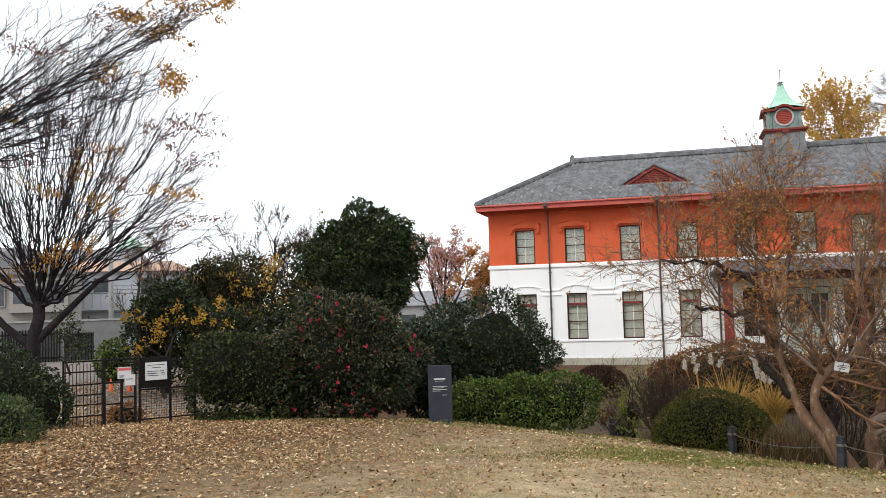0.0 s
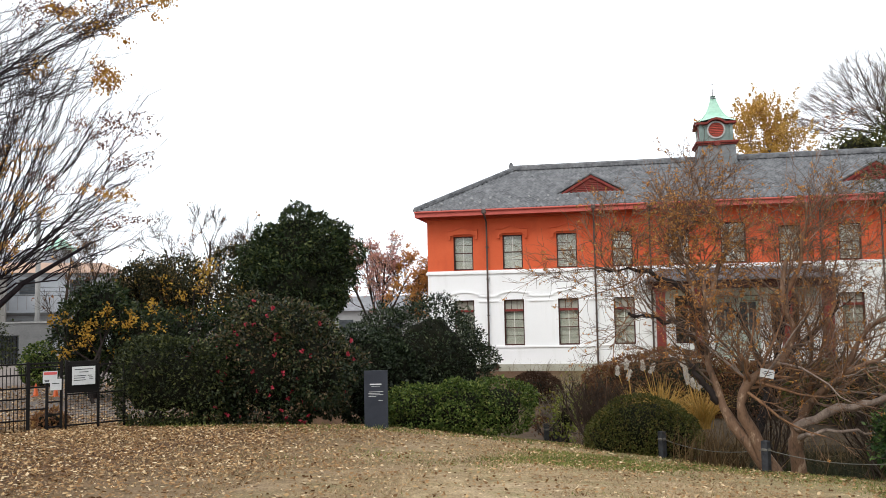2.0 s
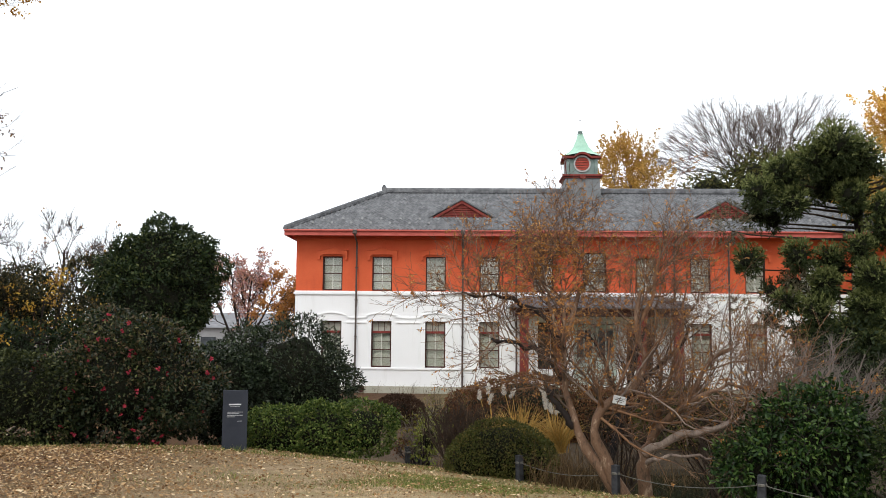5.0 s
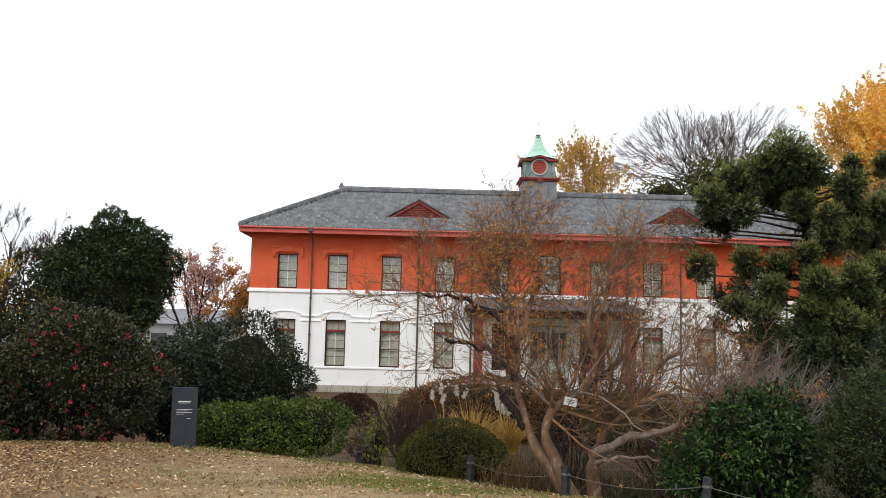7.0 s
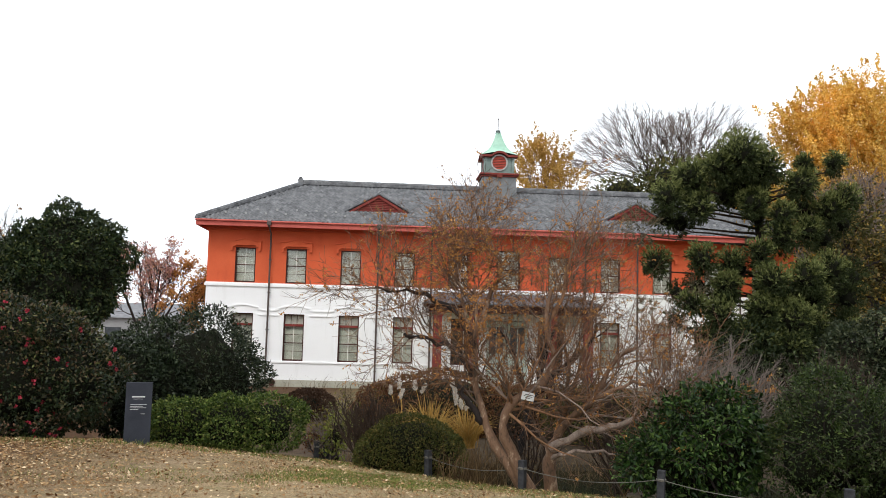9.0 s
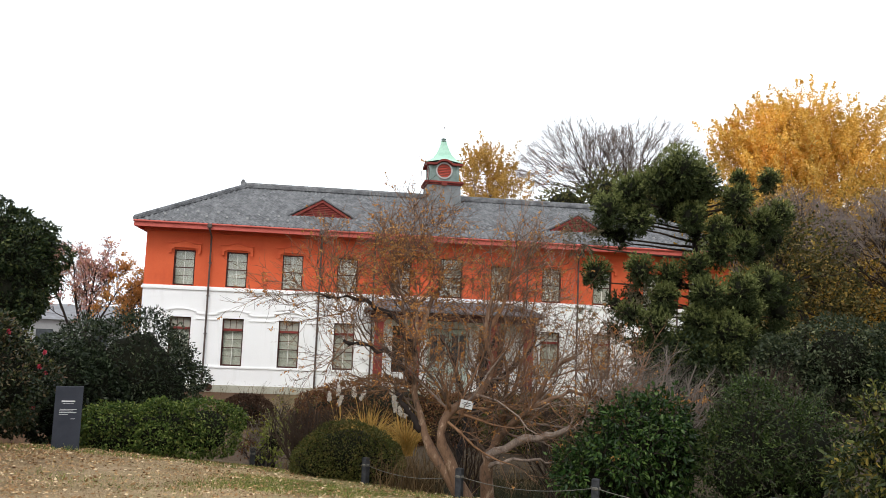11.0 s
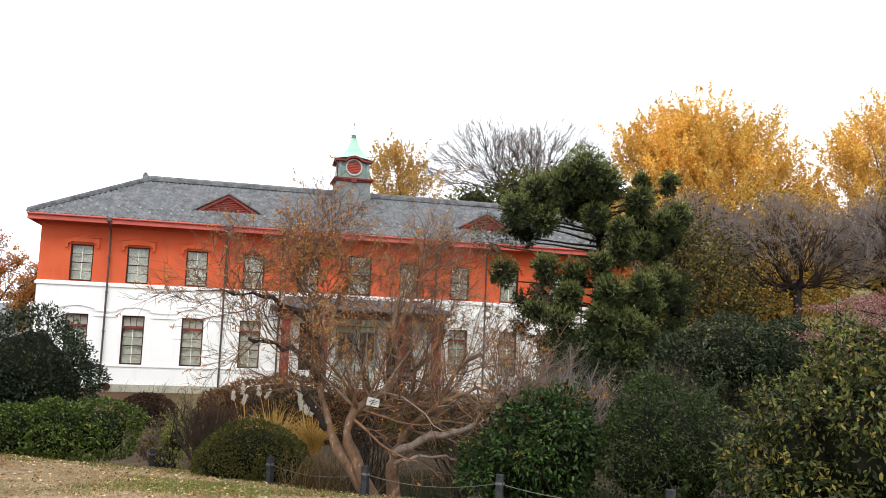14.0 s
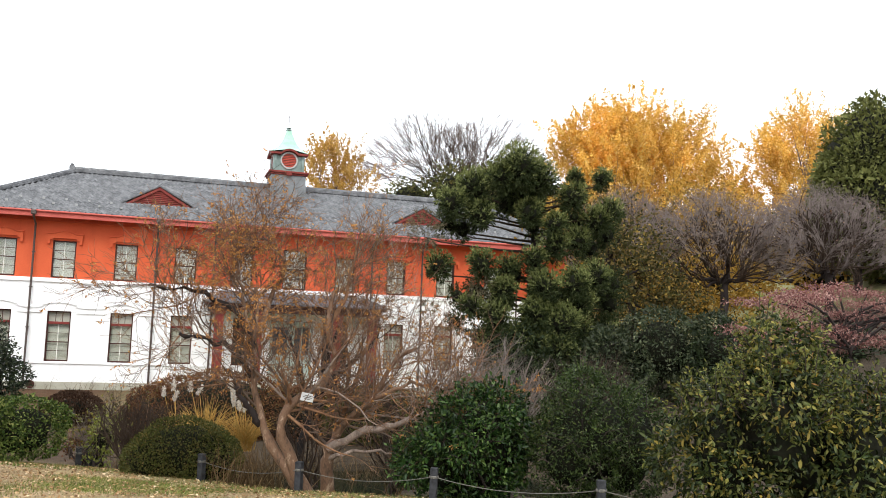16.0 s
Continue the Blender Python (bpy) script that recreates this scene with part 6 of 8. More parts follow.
for k, (ln, rd) in enumerate(mains[3:]):
    part("limb", tubes(ln, rd, 9), M["bark_pale" if k in (0, 2) else "bark_crape" if k == 1 else "bark_dark" if k in (3, 4, 8) else "twig_crape" if k in (6, 7) else "bark_crape"], crape, smooth=True)
t12 = np.linspace(0, 1, 12)


def even(a):
    """The limb's line at twelve even steps."""
    s = np.linspace(0, 1, a.shape[1])
    return np.stack([np.interp(t12, s, a[0, :, k]) for k in range(a.shape[2])], 1)


ml = np.stack([even(a) for a, _ in mains])
mr = np.stack([even(r[..., None])[:, 0] for _, r in mains])
sel = [0, 0, 1, 1, 1, 2, 2, 4, 4, 3, 7, 8, 9, 10, 12, 12, 13, 6]
l1, r1 = grow(rng, ml[sel], mr[sel], 13, (0.8, 1.75), (25, 80), 7, 0.2, (0, 0, 0.07), 0.3, 0.36, 0.35, 0.3, 0.005)
# random dark and pale barks paint shadow and highlights; right side really paler
hue = rng.random(len(l1)) + 0.25 * (l1[:, 0, 0] > 2.9)
for lo, hi, bark, said in ((-1, 0.34, "twig_dark", ""), (0.34, 0.78, "twig_crape", ""), (0.78, 9, "bark_pale", "pale branches, partly painted highlights")):
    k = (hue > lo) & (hue <= hi)
    part("branch", tubes(l1[k], r1[k], 5), M[bark], crape, said, smooth=True, kind="stuff")
l2, r2 = grow(rng, l1, r1, 9, (0.35, 0.9), (20, 65), 5, 0.2, (0, 0, 0.06), 0.15, 0.5, 0.4, 0.3, 0.0046)
hue = rng.random(len(l2)) + 0.35 * (l2[:, 0, 0] > 3.15)
for lo, hi, bark, said in ((-1, 0.4, "twig_dark", ""), (0.4, 0.9, "twig_crape", ""), (0.9, 9, "bark_pale", "pale outer branches, partly painted highlights")):
    k = (hue > lo) & (hue <= hi)
    part("branch", tubes(l2[k], r2[k], 3), M[bark], crape, said, kind="stuff")
l3, r3 = grow(rng, l2, r2, 4, (0.14, 0.46), (20, 60), 3, 0.14, (0, 0, 0.05), 0.15, 0.7, 0.5, 0.3, 0.0034)
k = rng.random(len(l3)) < 0.4
part("twig", tubes(l3[k], r3[k], 3), M["twig_dark"], crape, kind="stuff")
part("twig", tubes(l3[~k], r3[~k], 3), M["twig_crape"], crape, kind="stuff")
e = l3[:, -1]
thick = np.exp(-((e[:, 0] - 1.35) / 0.75) ** 2 - ((e[:, 2] - 2.35) / 0.75) ** 2) + 0.15
q = l3[rng.random(len(l3)) < thick]
u = rng.random((len(q), 9, 1))
q = (q[:, 1:2] * (1 - u) + q[:, -1:] * u).reshape(-1, 3)
part("leaves", leaves(rng, q, unit(rng.normal(size=q.shape)), 0.036, 0.018, 0.3, 0.4), M["crape_leaf"], crape, "withered orange-brown leaves", kind="stuff")
tag = thing("plant_label", (2.22, 12.58, 0.60), "small white plant name plate tied to the crape myrtle", "label")
v, f = soft_box(-0.095, 0.095, -0.006, 0.006, -0.06, 0.06, 0.004)
plate = part("plate", (np.array(v) @ np.array(Matrix.Rotation(0.2, 3, "Y")).T + ORIGIN[tag], f), M["paper"], tag)
for k, w in enumerate((0.05, 0.065, 0.04)):
    part("writing", (np.array(box(-w, w, -0.009, -0.0065, 0.018 - k * 0.024, 0.028 - k * 0.024)[0]) @ np.array(Matrix.Rotation(0.2, 3, "Y")).T + ORIGIN[tag], BOX), M["ink_black"], tag)

# tufted evergreen before the building
rng = np.random.default_rng(71)
pine, o = tree("tufted_conifer", (11.3, 24.6), "dark conifer with brush-like tufts on long branches", z=-1.0)
ln, rd = stem_line(o, o + np.array((-0.3, 0.1, 8.0)), 0.22, 0.06, rng)
part("trunk", tubes(ln, rd, 9), M["bark_dark"], pine, smooth=True)
# boughs: across, height, size of the tuft at the end
BOUGHS = [(10.02, 6.62, 0.74), (10.76, 6.33, 0.60), (8.78, 6.0, 0.60), (8.11, 5.45, 0.52), (8.95, 5.15, 0.47), (10.41, 5.31, 0.44), (9.5, 6.3, 0.50), (11.2, 4.95, 0.44), (11.25, 4.4, 0.53), (11.89, 6.5, 0.27), (12.87, 6.55, 0.36), (11.83, 5.87, 0.52),
          (12.85, 5.23, 0.52), (13.31, 5.59, 0.47), (7.34, 4.6, 0.60), (7.84, 3.58, 0.46), (8.95, 3.67, 0.47), (10.52, 3.88, 0.42), (10.74, 3.07, 0.52), (9.68, 2.93, 0.38), (11.81, 3.21, 0.53), (10.62, 2.2, 0.53), (12.25, 2.68, 0.53), (11.35, 2.0, 0.62),
          (12.24, 1.81, 0.53), (13.59, 1.73, 0.38), (8.9, 3.0, 0.40), (7.47, 2.32, 0.28), (10.67, 1.44, 0.52), (11.56, 1.15, 0.48), (12.2, 4.6, 0.46), (10.2, 1.0, 0.45), (12.8, 3.5, 0.50)]
BOUGHS += [(9.68, 2.85, 0.48), (10.53, 2.28, 0.50), (10.15, 1.50, 0.50), (10.85, 2.90, 0.45), (11.27, 1.28, 0.50), (9.89, 3.62, 0.42), (9.4, 2.1, 0.50), (9.5, 1.4, 0.50), (9.9, 0.8, 0.50), (8.7, 2.4, 0.40)]
tufts, shaded, limbs = [], [], []
for k, (x, z, r) in enumerate(BOUGHS):
    c = np.array((x, 24.0 - 0.8 * (1 - min(1, abs(x - 11) / 3)) + rng.uniform(-0.3, 0.3), z))
    tufts.append((c, r * 1.04, x < 7.6 or k == 26))
    if x > 8.0 and not 3.9 < z < 5.0:
        shaded.append((c + np.array((rng.uniform(-0.3, 0.6), 1.0, rng.uniform(-0.75, -0.2))), r * 0.95))
    if x > 10.2 and z < 3.6:
        shaded.append((np.array((rng.uniform(10.4, 14.2), 25.0, z + rng.uniform(-0.4, 0.3))), r * 1.15))
for c, r in [t[:2] for t in tufts if t[0][2] > 3.0 or t[0][0] > 9.3] + shaded:
    h = np.clip((0.9 * c[2] + 0.10 + 1.0) / 8.0, 0.1, 0.90)
    root = ln[0, 0] * (1 - h) + ln[0, -1] * h
    sag = 0.03 * abs(c[0] - root[0])
    limbs.append([root, root * 0.70 + c * 0.30 - (0, 0, sag), root * 0.38 + c * 0.62 - (0, 0, sag * 1.7), root * 0.14 + c * 0.86 - (0, 0, sag + 0.12), c - (0, 0, r * 0.3)])
part("limb", tubes(np.array(limbs), np.tile(np.array([0.045, 0.034, 0.027, 0.022, 0.016]), (len(limbs), 1)), 6), M["bark_brown"], pine, smooth=True, kind="stuff")
tv, tw, td, cores = [], [], [], []
for c, r, dead, inner in [(*t, False) for t in tufts] + [(c, r, False, True) for c, r in shaded]:
    n = int((70 if dead else 90 if inner else 190) * (r / 0.5) ** 2)
    d = unit(rng.normal(size=(n, 3)))
    squash = np.where(d[:, 2:3] > 0, np.array([1, 1, 1.0]), np.array([0.92, 0.92, 1.15]))
    foot = c + d * r * 0.35 * squash
    tipf = c + d * r * rng.uniform(0.86, 1.06, n)[:, None] * squash * lumps(rng, d, 0.08, 4.0)[:, None] + np.array([0, 0, 0.10]) * r
    per = 12 if inner else 14
    u = rng.random((n, per, 1)) ** 0.7
    p = (foot[:, None] * (1 - u) + tipf[:, None] * u).reshape(-1, 3)
    ax = np.repeat(unit(tipf - foot), per, 0)
    out_ = unit(unit(np.cross(ax, rng.normal(size=ax.shape))) * 0.75 + ax + np.array([0, 0, 0.12]))
    # outer needles facing up get the lit colour, back tufts none
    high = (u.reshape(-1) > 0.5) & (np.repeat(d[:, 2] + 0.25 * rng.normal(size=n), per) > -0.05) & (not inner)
    if dead:
        td.append(leaves(rng, p, out_, 0.11, 0.02, 2.6, 0.3))
    else:
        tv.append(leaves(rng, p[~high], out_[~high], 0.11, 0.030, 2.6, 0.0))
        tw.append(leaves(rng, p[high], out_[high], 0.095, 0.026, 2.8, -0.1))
        cores.append((*c, r * 0.5, r * 0.5, r * 0.5))
part("needle_tuft", stack(tv), M["pine"], pine, "dense dark green needle tufts", kind="stuff")
part("needle_lit", stack(tw), M["pine_lit"], pine, "lighter needles on top of the tufts, painted as lit", kind="stuff")
part("withered_tuft", stack(td), M["pine_dead"], pine, "thin grey-brown withered tufts", kind="stuff")
# dark balls inside the tufts, shade put into their colour
part("shade_core", core(rng, cores, 1.0, 0.1, 2.0, 7, 10), M["core_shade"], pine, smooth=True, kind="stuff")
hang = np.array([c for c, r, dead in tufts if c[2] < 4.4 and c[0] < 9.2])
p = np.repeat(hang, 90, 0) + rng.normal(size=(len(hang) * 90, 3)) * np.array([0.22, 0.22, 0.22]) - np.array([0, 0, 0.5])
part("dead_needle", leaves(rng, p, unit(rng.normal(size=p.shape)), 0.15, 0.02, 0.5, 0.9), M["pine_dead"], pine, "brown withered needles", kind="stuff")

# hillside trees beyond
leafy_tree("evergreen_bush", (14.6, 22.8), "dark blue-green evergreen shrub below the conifer", (0, 0, 1.5, 0.1), clumpy([(0, 0, 1.2, 1.6, 1.2, 1.5), (1.3, -0.4, 1.0, 1.2, 1.0, 1.3), (-1.4, 0.3, 0.8, 1.2, 1.0, 1.2)], 12, 0.5, 208), 26000, (0.12, 0.05), M["osmanthus_tip"], 81, z=0.1, amp=0.12, depth=0.2)
leafy_tree("olive_tree", (15.0, 27.0), "tree with sparse olive and yellow leaves", (0, 0, 4.0, 0.13), [(0.2, 0, 4.2, 1.4, 1.2, 1.3), (1.6, 0.3, 3.4, 1.5, 1.2, 1.4), (0.2, 0, 2.6, 1.8, 1.3, 1.3), (2.6, 0.3, 2.2, 1.4, 1.2, 1.2)], 13000, (0.13, 0.08), M["olive"], 82, 0.75, 0.5, inner=False, z=0.9, freq=6.0)
for k, (x, y, foot, cx, cz, rx, rz) in enumerate(((20.5, 28.0, 2.4, 20.2, 4.9, 3.5, 2.7), (24.7, 27.2, 2.9, 24.6, 5.2, 3.3, 2.9), (17.9, 30.5, 2.2, 17.7, 5.2, 2.4, 2.6), (28.0, 29.0, 3.6, 27.9, 6.0, 3.0, 2.6))):
    rng = np.random.default_rng(83 + k)
    bare, o = tree("bare_tree", (x, y), "wide bare tree with dense mauve-grey twigs", group="bare trees on the slope", z=foot)
    part("trunk", tubes(*stem_line(o - (0, 0, 1.2), o + np.array((0.15, 0, 1.7)), 0.20, 0.14, rng, bend=0.05), 9), M["bark_dark"], bare, smooth=True)
    tips = dome_tips(rng, 900, (cx, y, cz), (rx, rx * 0.75, rz), 0.72, -0.12, 2.2)
    geo = forked(rng, o + np.array((0.12, 0, 1.5)), tips, [(300, 0.80, 0.010), (70, 0.60, 0.018), (16, 0.40, 0.036), (5, 0.20, 0.075)], 0.42, -0.4)
    ends = crown_parts(bare, geo, (M["bark_dark"], M["bark_brown"], M["bark_mauve"]), rng, (3, 0.6, 0.0068))
    p = ends[rng.random(len(ends)) < 0.05][:, -1]
    part("leaves", leaves(rng, p, unit(rng.normal(size=p.shape)), 0.09, 0.05, 0.3, 0.4), M["autumn_brown"], bare, "a few withered leaves", kind="stuff")
leafy_tree("yellow_tree", (21.5, 32.0), "yellow undergrowth behind the bare trees", (0, 0, 1.2, 0.08), [(0, 0, 1.5, 2.4, 1.2, 1.9), (2.5, -0.5, 1.3, 1.8, 1.0, 1.6), (-2.6, -0.3, 0.6, 1.4, 1.0, 1.2)], 8000, (0.12, 0.08), M["autumn_gold"], 86, 0.3, 0.5, inner=False, z=2.6)
rng = np.random.default_rng(87)
layers = [(rng.uniform(-2.0, 3.8), rng.uniform(-1.2, 1.2), 0.7 + 1.6 * rng.random() ** 0.8, rng.uniform(0.6, 1.1), rng.uniform(0.6, 1.0), rng.uniform(0.10, 0.2)) for _ in range(34)]
layers = [(x, y, z - 0.10 * abs(x - 0.5), a, b, c) for x, y, z, a, b, c in layers]
leafy_tree("red_maple", (15.5, 16.6), "low spreading maple with dull dark red leaves in layers", (0.2, 0, 1.5, 0.1), layers, 30000, (0.055, 0.03), M["maple_dull"], 87, 0.3, 0.8, inner=False, z=0.8, limbs=34)
leafy_tree("round_conifer", (30.0, 29.3), "large rounded olive-green conifer", (0, 0, 6.5, 0.3), [(0.2, 0, 5.2, 3.5, 3.0, 3.7), (1.5, 0, 3.5, 3.4, 3.0, 3.2), (-0.9, -0.2, 3.8, 2.8, 2.5, 2.8)], 40000, (0.25, 0.11), M["conifer_light"], 88, 0.12, 0.1, z=3.7, mass=0.86)


def ginkgo_tree(at, h, w, seed, z, label, heads, mat, share=1.0, leaf=0.165, n=11):
    """A ginkgo: rising limbs under a full crown of upright leafy shoots. Heads: (across, height, half width, half height, number of shoots)."""
    rr = np.random.default_rng(seed)
    t, lines, _ = bare_tree("ginkgo_tree", at, label, [((0, 0, 0), (0, 0, h * 0.72), h * 0.02)] + [((0, 0, h * rr.uniform(0.05, 0.3)), (w * math.cos(a) * rr.uniform(0.5, 0.95), w * math.sin(a) * 0.5, h * rr.uniform(0.40, 0.76)), h * 0.008) for a in np.linspace(0, 6.28, n)[:-1]],
                            [dict(count=7, length=(h * 0.18, h * 0.30), angle=(10, 42), thin=0.5, pts=6, wig=0.06, pull=(0, 0, 0.13), shorten=0.3, start=0.12), dict(count=4, length=(h * 0.07, h * 0.14), angle=(15, 50), thin=0.5, pts=4, wig=0.08, pull=(0, 0, 0.1))],
                            [M["bark_grey"], M["bark_grey"], M["bark_mauve"]], seed, None, "ginkgo trees", z=z)
    geo = []
    for cx, cz, rx, rz, num in heads:
        c, r = np.array((cx, at[1], cz)), np.array((rx, rx * 0.6, rz))
        d = unit(rr.normal(size=(num, 3)))
        g = d * (rr.random((num, 1)) ** 0.45) * lumps(rr, d, 0.14, 4.0)[:, None]
        foot = c + g * r
        axis = unit(g * np.array((0.75, 0.4, 0.3)) + np.array((0, 0, 0.75)) + rr.normal(size=(num, 3)) * 0.22)
        L = rr.uniform(0.9, 1.9, (num, 1, 1)) + 0.7 * rr.random((num, 1, 1)) ** 2 * (g[:, 2, None, None] > 0.35)
        per = int(76 * share)
        u = rr.random((num, per, 1))
        q = foot[:, None] + axis[:, None] * L * u + rr.normal(size=(num, per, 3)) * 0.23 * (1.08 - u)
        geo.append(leaves(rr, q.reshape(-1, 3), np.repeat(axis, per, 0), leaf, leaf * 0.72, 0.5, 0.0))
    part("crown", stack(geo), mat, t, "upright golden leaf shoots")
    return t


ginkgo_tree((33.6, 55.5), 13.0, 6.6, 91, 5.5, "tall broad ginkgo in golden yellow autumn leaf", [(33.8, 13.4, 6.9, 4.7, 560), (34.5, 10.2, 8.6, 3.0, 300), (41.0, 11.8, 2.7, 3.4, 150), (30.4, 15.0, 3.4, 3.4, 190), (36.6, 15.2, 3.6, 3.2, 190), (27.9, 14.6, 1.9, 2.4, 90), (33.0, 16.6, 2.6, 2.6, 130)], M["ginkgo"])
ginkgo_tree((46.4, 52.8), 12.5, 4.4, 92, 8.0, "ginkgo in golden leaf with thinner top", [(46.4, 14.6, 5.0, 4.2, 300), (46.0, 11.2, 6.0, 2.6, 150), (48.9, 16.8, 2.2, 2.8, 80), (45.4, 17.0, 1.7, 2.6, 70), (42.9, 15.2, 1.6, 2.6, 80)], M["ginkgo"], 0.9)
ginkgo_tree((12.9, 69.0), 12.8, 3.0, 93, 4.8, "ginkgo with thinning dull gold leaves", [(12.7, 13.4, 2.9, 3.2, 130), (12.4, 15.4, 1.8, 1.7, 50), (14.3, 13.6, 1.4, 2.0, 40)], M["ginkgo_dull"], 0.75, 0.17, 13)
for k, (x, cz, rx, rz, fx) in enumerate(((22.9, 15.9, 6.8, 6.0, 24.0), (28.6, 16.2, 6.6, 6.3, 27.2))):
    rng = np.random.default_rng(94 + k)
    dome, o = tree("bare_tree", (fx, 76.0), "broad dome-headed bare tree behind the museum", group="dome-headed bare trees", z=8.5)
    part("trunk", tubes(*stem_line(o - (0, 0, 1), o + np.array((0, 0, 7.2)), 0.40, 0.24, rng), 9), M["bark_grey"], dome, smooth=True)
    tips = dome_tips(rng, 1500, (x, 76.0, cz), (rx, rx * 0.7, rz), 0.84, 0.02, 2.2)
    geo = forked(rng, o + np.array((0, 0, 6.9)), tips, [(440, 0.86, 0.012), (120, 0.70, 0.019), (32, 0.50, 0.030), (9, 0.26, 0.05)], 0.32, -0.6, 0.25)
    crown_parts(dome, geo, (M["bark_dark"], M["bark_brown"], M["bark_mauve"]), rng, (2, 1.0, 0.0085))
leafy_tree("evergreen_tree", (20.5, 72.0), "dark evergreen trees behind the museum roof", (0, 0, 4, 0.3), [(0, 0, 3.2, 4.0, 3, 3.4), (4.0, 0, 4.4, 3.0, 3, 4.0), (8.0, 0, 5.0, 3.4, 3, 4.2), (11, 0, 4.4, 3.5, 3, 3.8), (15, -4, 3.4, 5.0, 3, 4.2)], 26000, (0.32, 0.15), M["olive_green"], 95, z=8.5, mass=0.66)
leafy_tree("evergreen_tree", (36.0, 50.0), "dark evergreen undergrowth on the slope", (0, 0, 3, 0.3), [(-9, 0, 1.5, 5, 3, 3.0), (-2, 0, 1.5, 5, 3, 3.0), (6, -4, 2.0, 6, 3, 3.0), (14, -12, 2.0, 6, 4, 4.0)], 16000, (0.35, 0.16), M["olive"], 96, z=6.0)

leafy_tree("autumn_thicket", (26.0, 38.0), "dense olive and brown thicket on the slope", (0, 0, 3, 0.2), [(-6, 3, 1.5, 4, 2.5, 3.0), (0, 0, 1.5, 4, 2.5, 3.2), (5, -4, 1.5, 4, 2.5, 3.2), (9, -9, 1.5, 4, 2.5, 3.4)], 24000, (0.24, 0.13), M["autumn_gold"], 97, 0.4, 0.4, z=3.2, mass=0.36)
leafy_tree("autumn_thicket", (33.0, 46.0), "golden brown thicket below the ginkgos", (0, 0, 3, 0.2), [(-6, 3, 2.5, 4, 2.5, 3.2), (0, 0, 2.5, 4, 2.5, 3.4), (6, -4, 2.5, 4, 2.5, 3.4), (11, -9, 2.5, 4, 2.5, 3.4)], 20000, (0.22, 0.13), M["autumn_gold"], 98, 0.3, 0.4, z=6.2, mass=0.36)
leafy_tree("evergreen_bush", (18.6, 20.5), "dark evergreen shrubs under the red maple", (0, 0, 1, 0.1), [(0, 0, 0.3, 2.2, 1.4, 1.2), (-2.2, 1.2, 0.2, 1.8, 1.2, 1.2), (2.4, -2.0, 0.4, 2.0, 1.3, 1.3)], 12000, (0.13, 0.06), M["hedge_dark"], 99, z=1.0)
bare_tree("dark_tree", (3.4, 20.6), "dark leaning tree trunk across the pond", [((0, 0, -0.3), (0.9, 0.3, 3.0), 0.11), ((0.3, 0.1, 0.9), (-0.6, 0, 2.9), 0.07), ((0.5, 0.1, 1.4), (1.9, 0.2, 3.0), 0.09)],
          [dict(count=5, length=(0.8, 1.6), angle=(25, 60), thin=0.45, **UP), dict(count=6, length=(0.4, 1.0), angle=(20, 60), thin=0.5, least=0.006, **UP), dict(count=5, length=(0.2, 0.6), angle=(20, 60), pts=3, wig=0.12, least=0.005)],
          [M["bark_black"], M["bark_black"], M["bark_twig"]], 100, [(M["crape_leaf"], 0.1, (0.06, 0.04), 3, None)], z=-1.3)

bush("azalea_mound", (12.4, 12.1), [(0, 0, 1.0, 1.1, 0.9, 0.75)], 9000, (0.07, 0.035), M["azalea_brown"], "low rusty clipped azalea past the laurel", seed=27, depth=0.1, amp=0.06)

leafy_tree("evergreen_bush", (9.6, 23.2), "dark evergreen shrub at the conifer's foot", (0, 0, 1.2, 0.1), [(0.6, 0, 1.4, 1.3, 1.0, 1.7), (2.2, 0.2, 1.3, 1.4, 1.0, 1.6), (-0.9, 0.2, 0.6, 1.0, 0.9, 0.9), (3.6, 0.2, 1.2, 1.2, 1.0, 1.5)], 20000, (0.11, 0.05), M["hedge_dark"], 89, z=-1.1, amp=0.14, depth=0.35, mass=0.42)

leafy_tree("young_tree", (-18.87, 24.0), "thin young tree with sparse olive leaves before a house", (0, 0, 1.6, 0.04), [(0, 0, 1.5, 0.7, 0.5, 0.5), (0.3, 0, 0.9, 0.6, 0.5, 0.5), (-0.2, 0, 2.0, 0.4, 0.4, 0.35)], 900, (0.10, 0.05), M["hedge_olive"], 59, 0.35, 0.6, inner=False, z=-0.4)
bush("light_shrub", (-17.2, 24.0), [(0, 0, 0.6, 0.6, 0.5, 0.7)], 3000, (0.09, 0.05), M["hedge_green"], "light green shrub beyond the gate", "shrub", 28)
bush("thin_foliage", (-0.75, 17.0), [(0, 0, 0.55, 0.35, 0.3, 0.55)], 600, (0.07, 0.035), M["yellow_green"], "thin yellow-green shrub at the hedge's end", "shrub", 29, 0.6, 0.25, shrink=0.3)

# ---- things on the lawn ----
def placed(name, at, rz, label, category, group=""):
    """A thing built about its own base, then set down and turned."""
    ob = new(name)
    ob.empty_display_size = 0.2
    ob.matrix_basis = pose(*at, 0, 0, rz)
    ORIGIN[ob] = np.zeros(3)
    return tagged(ob, label, category, group)


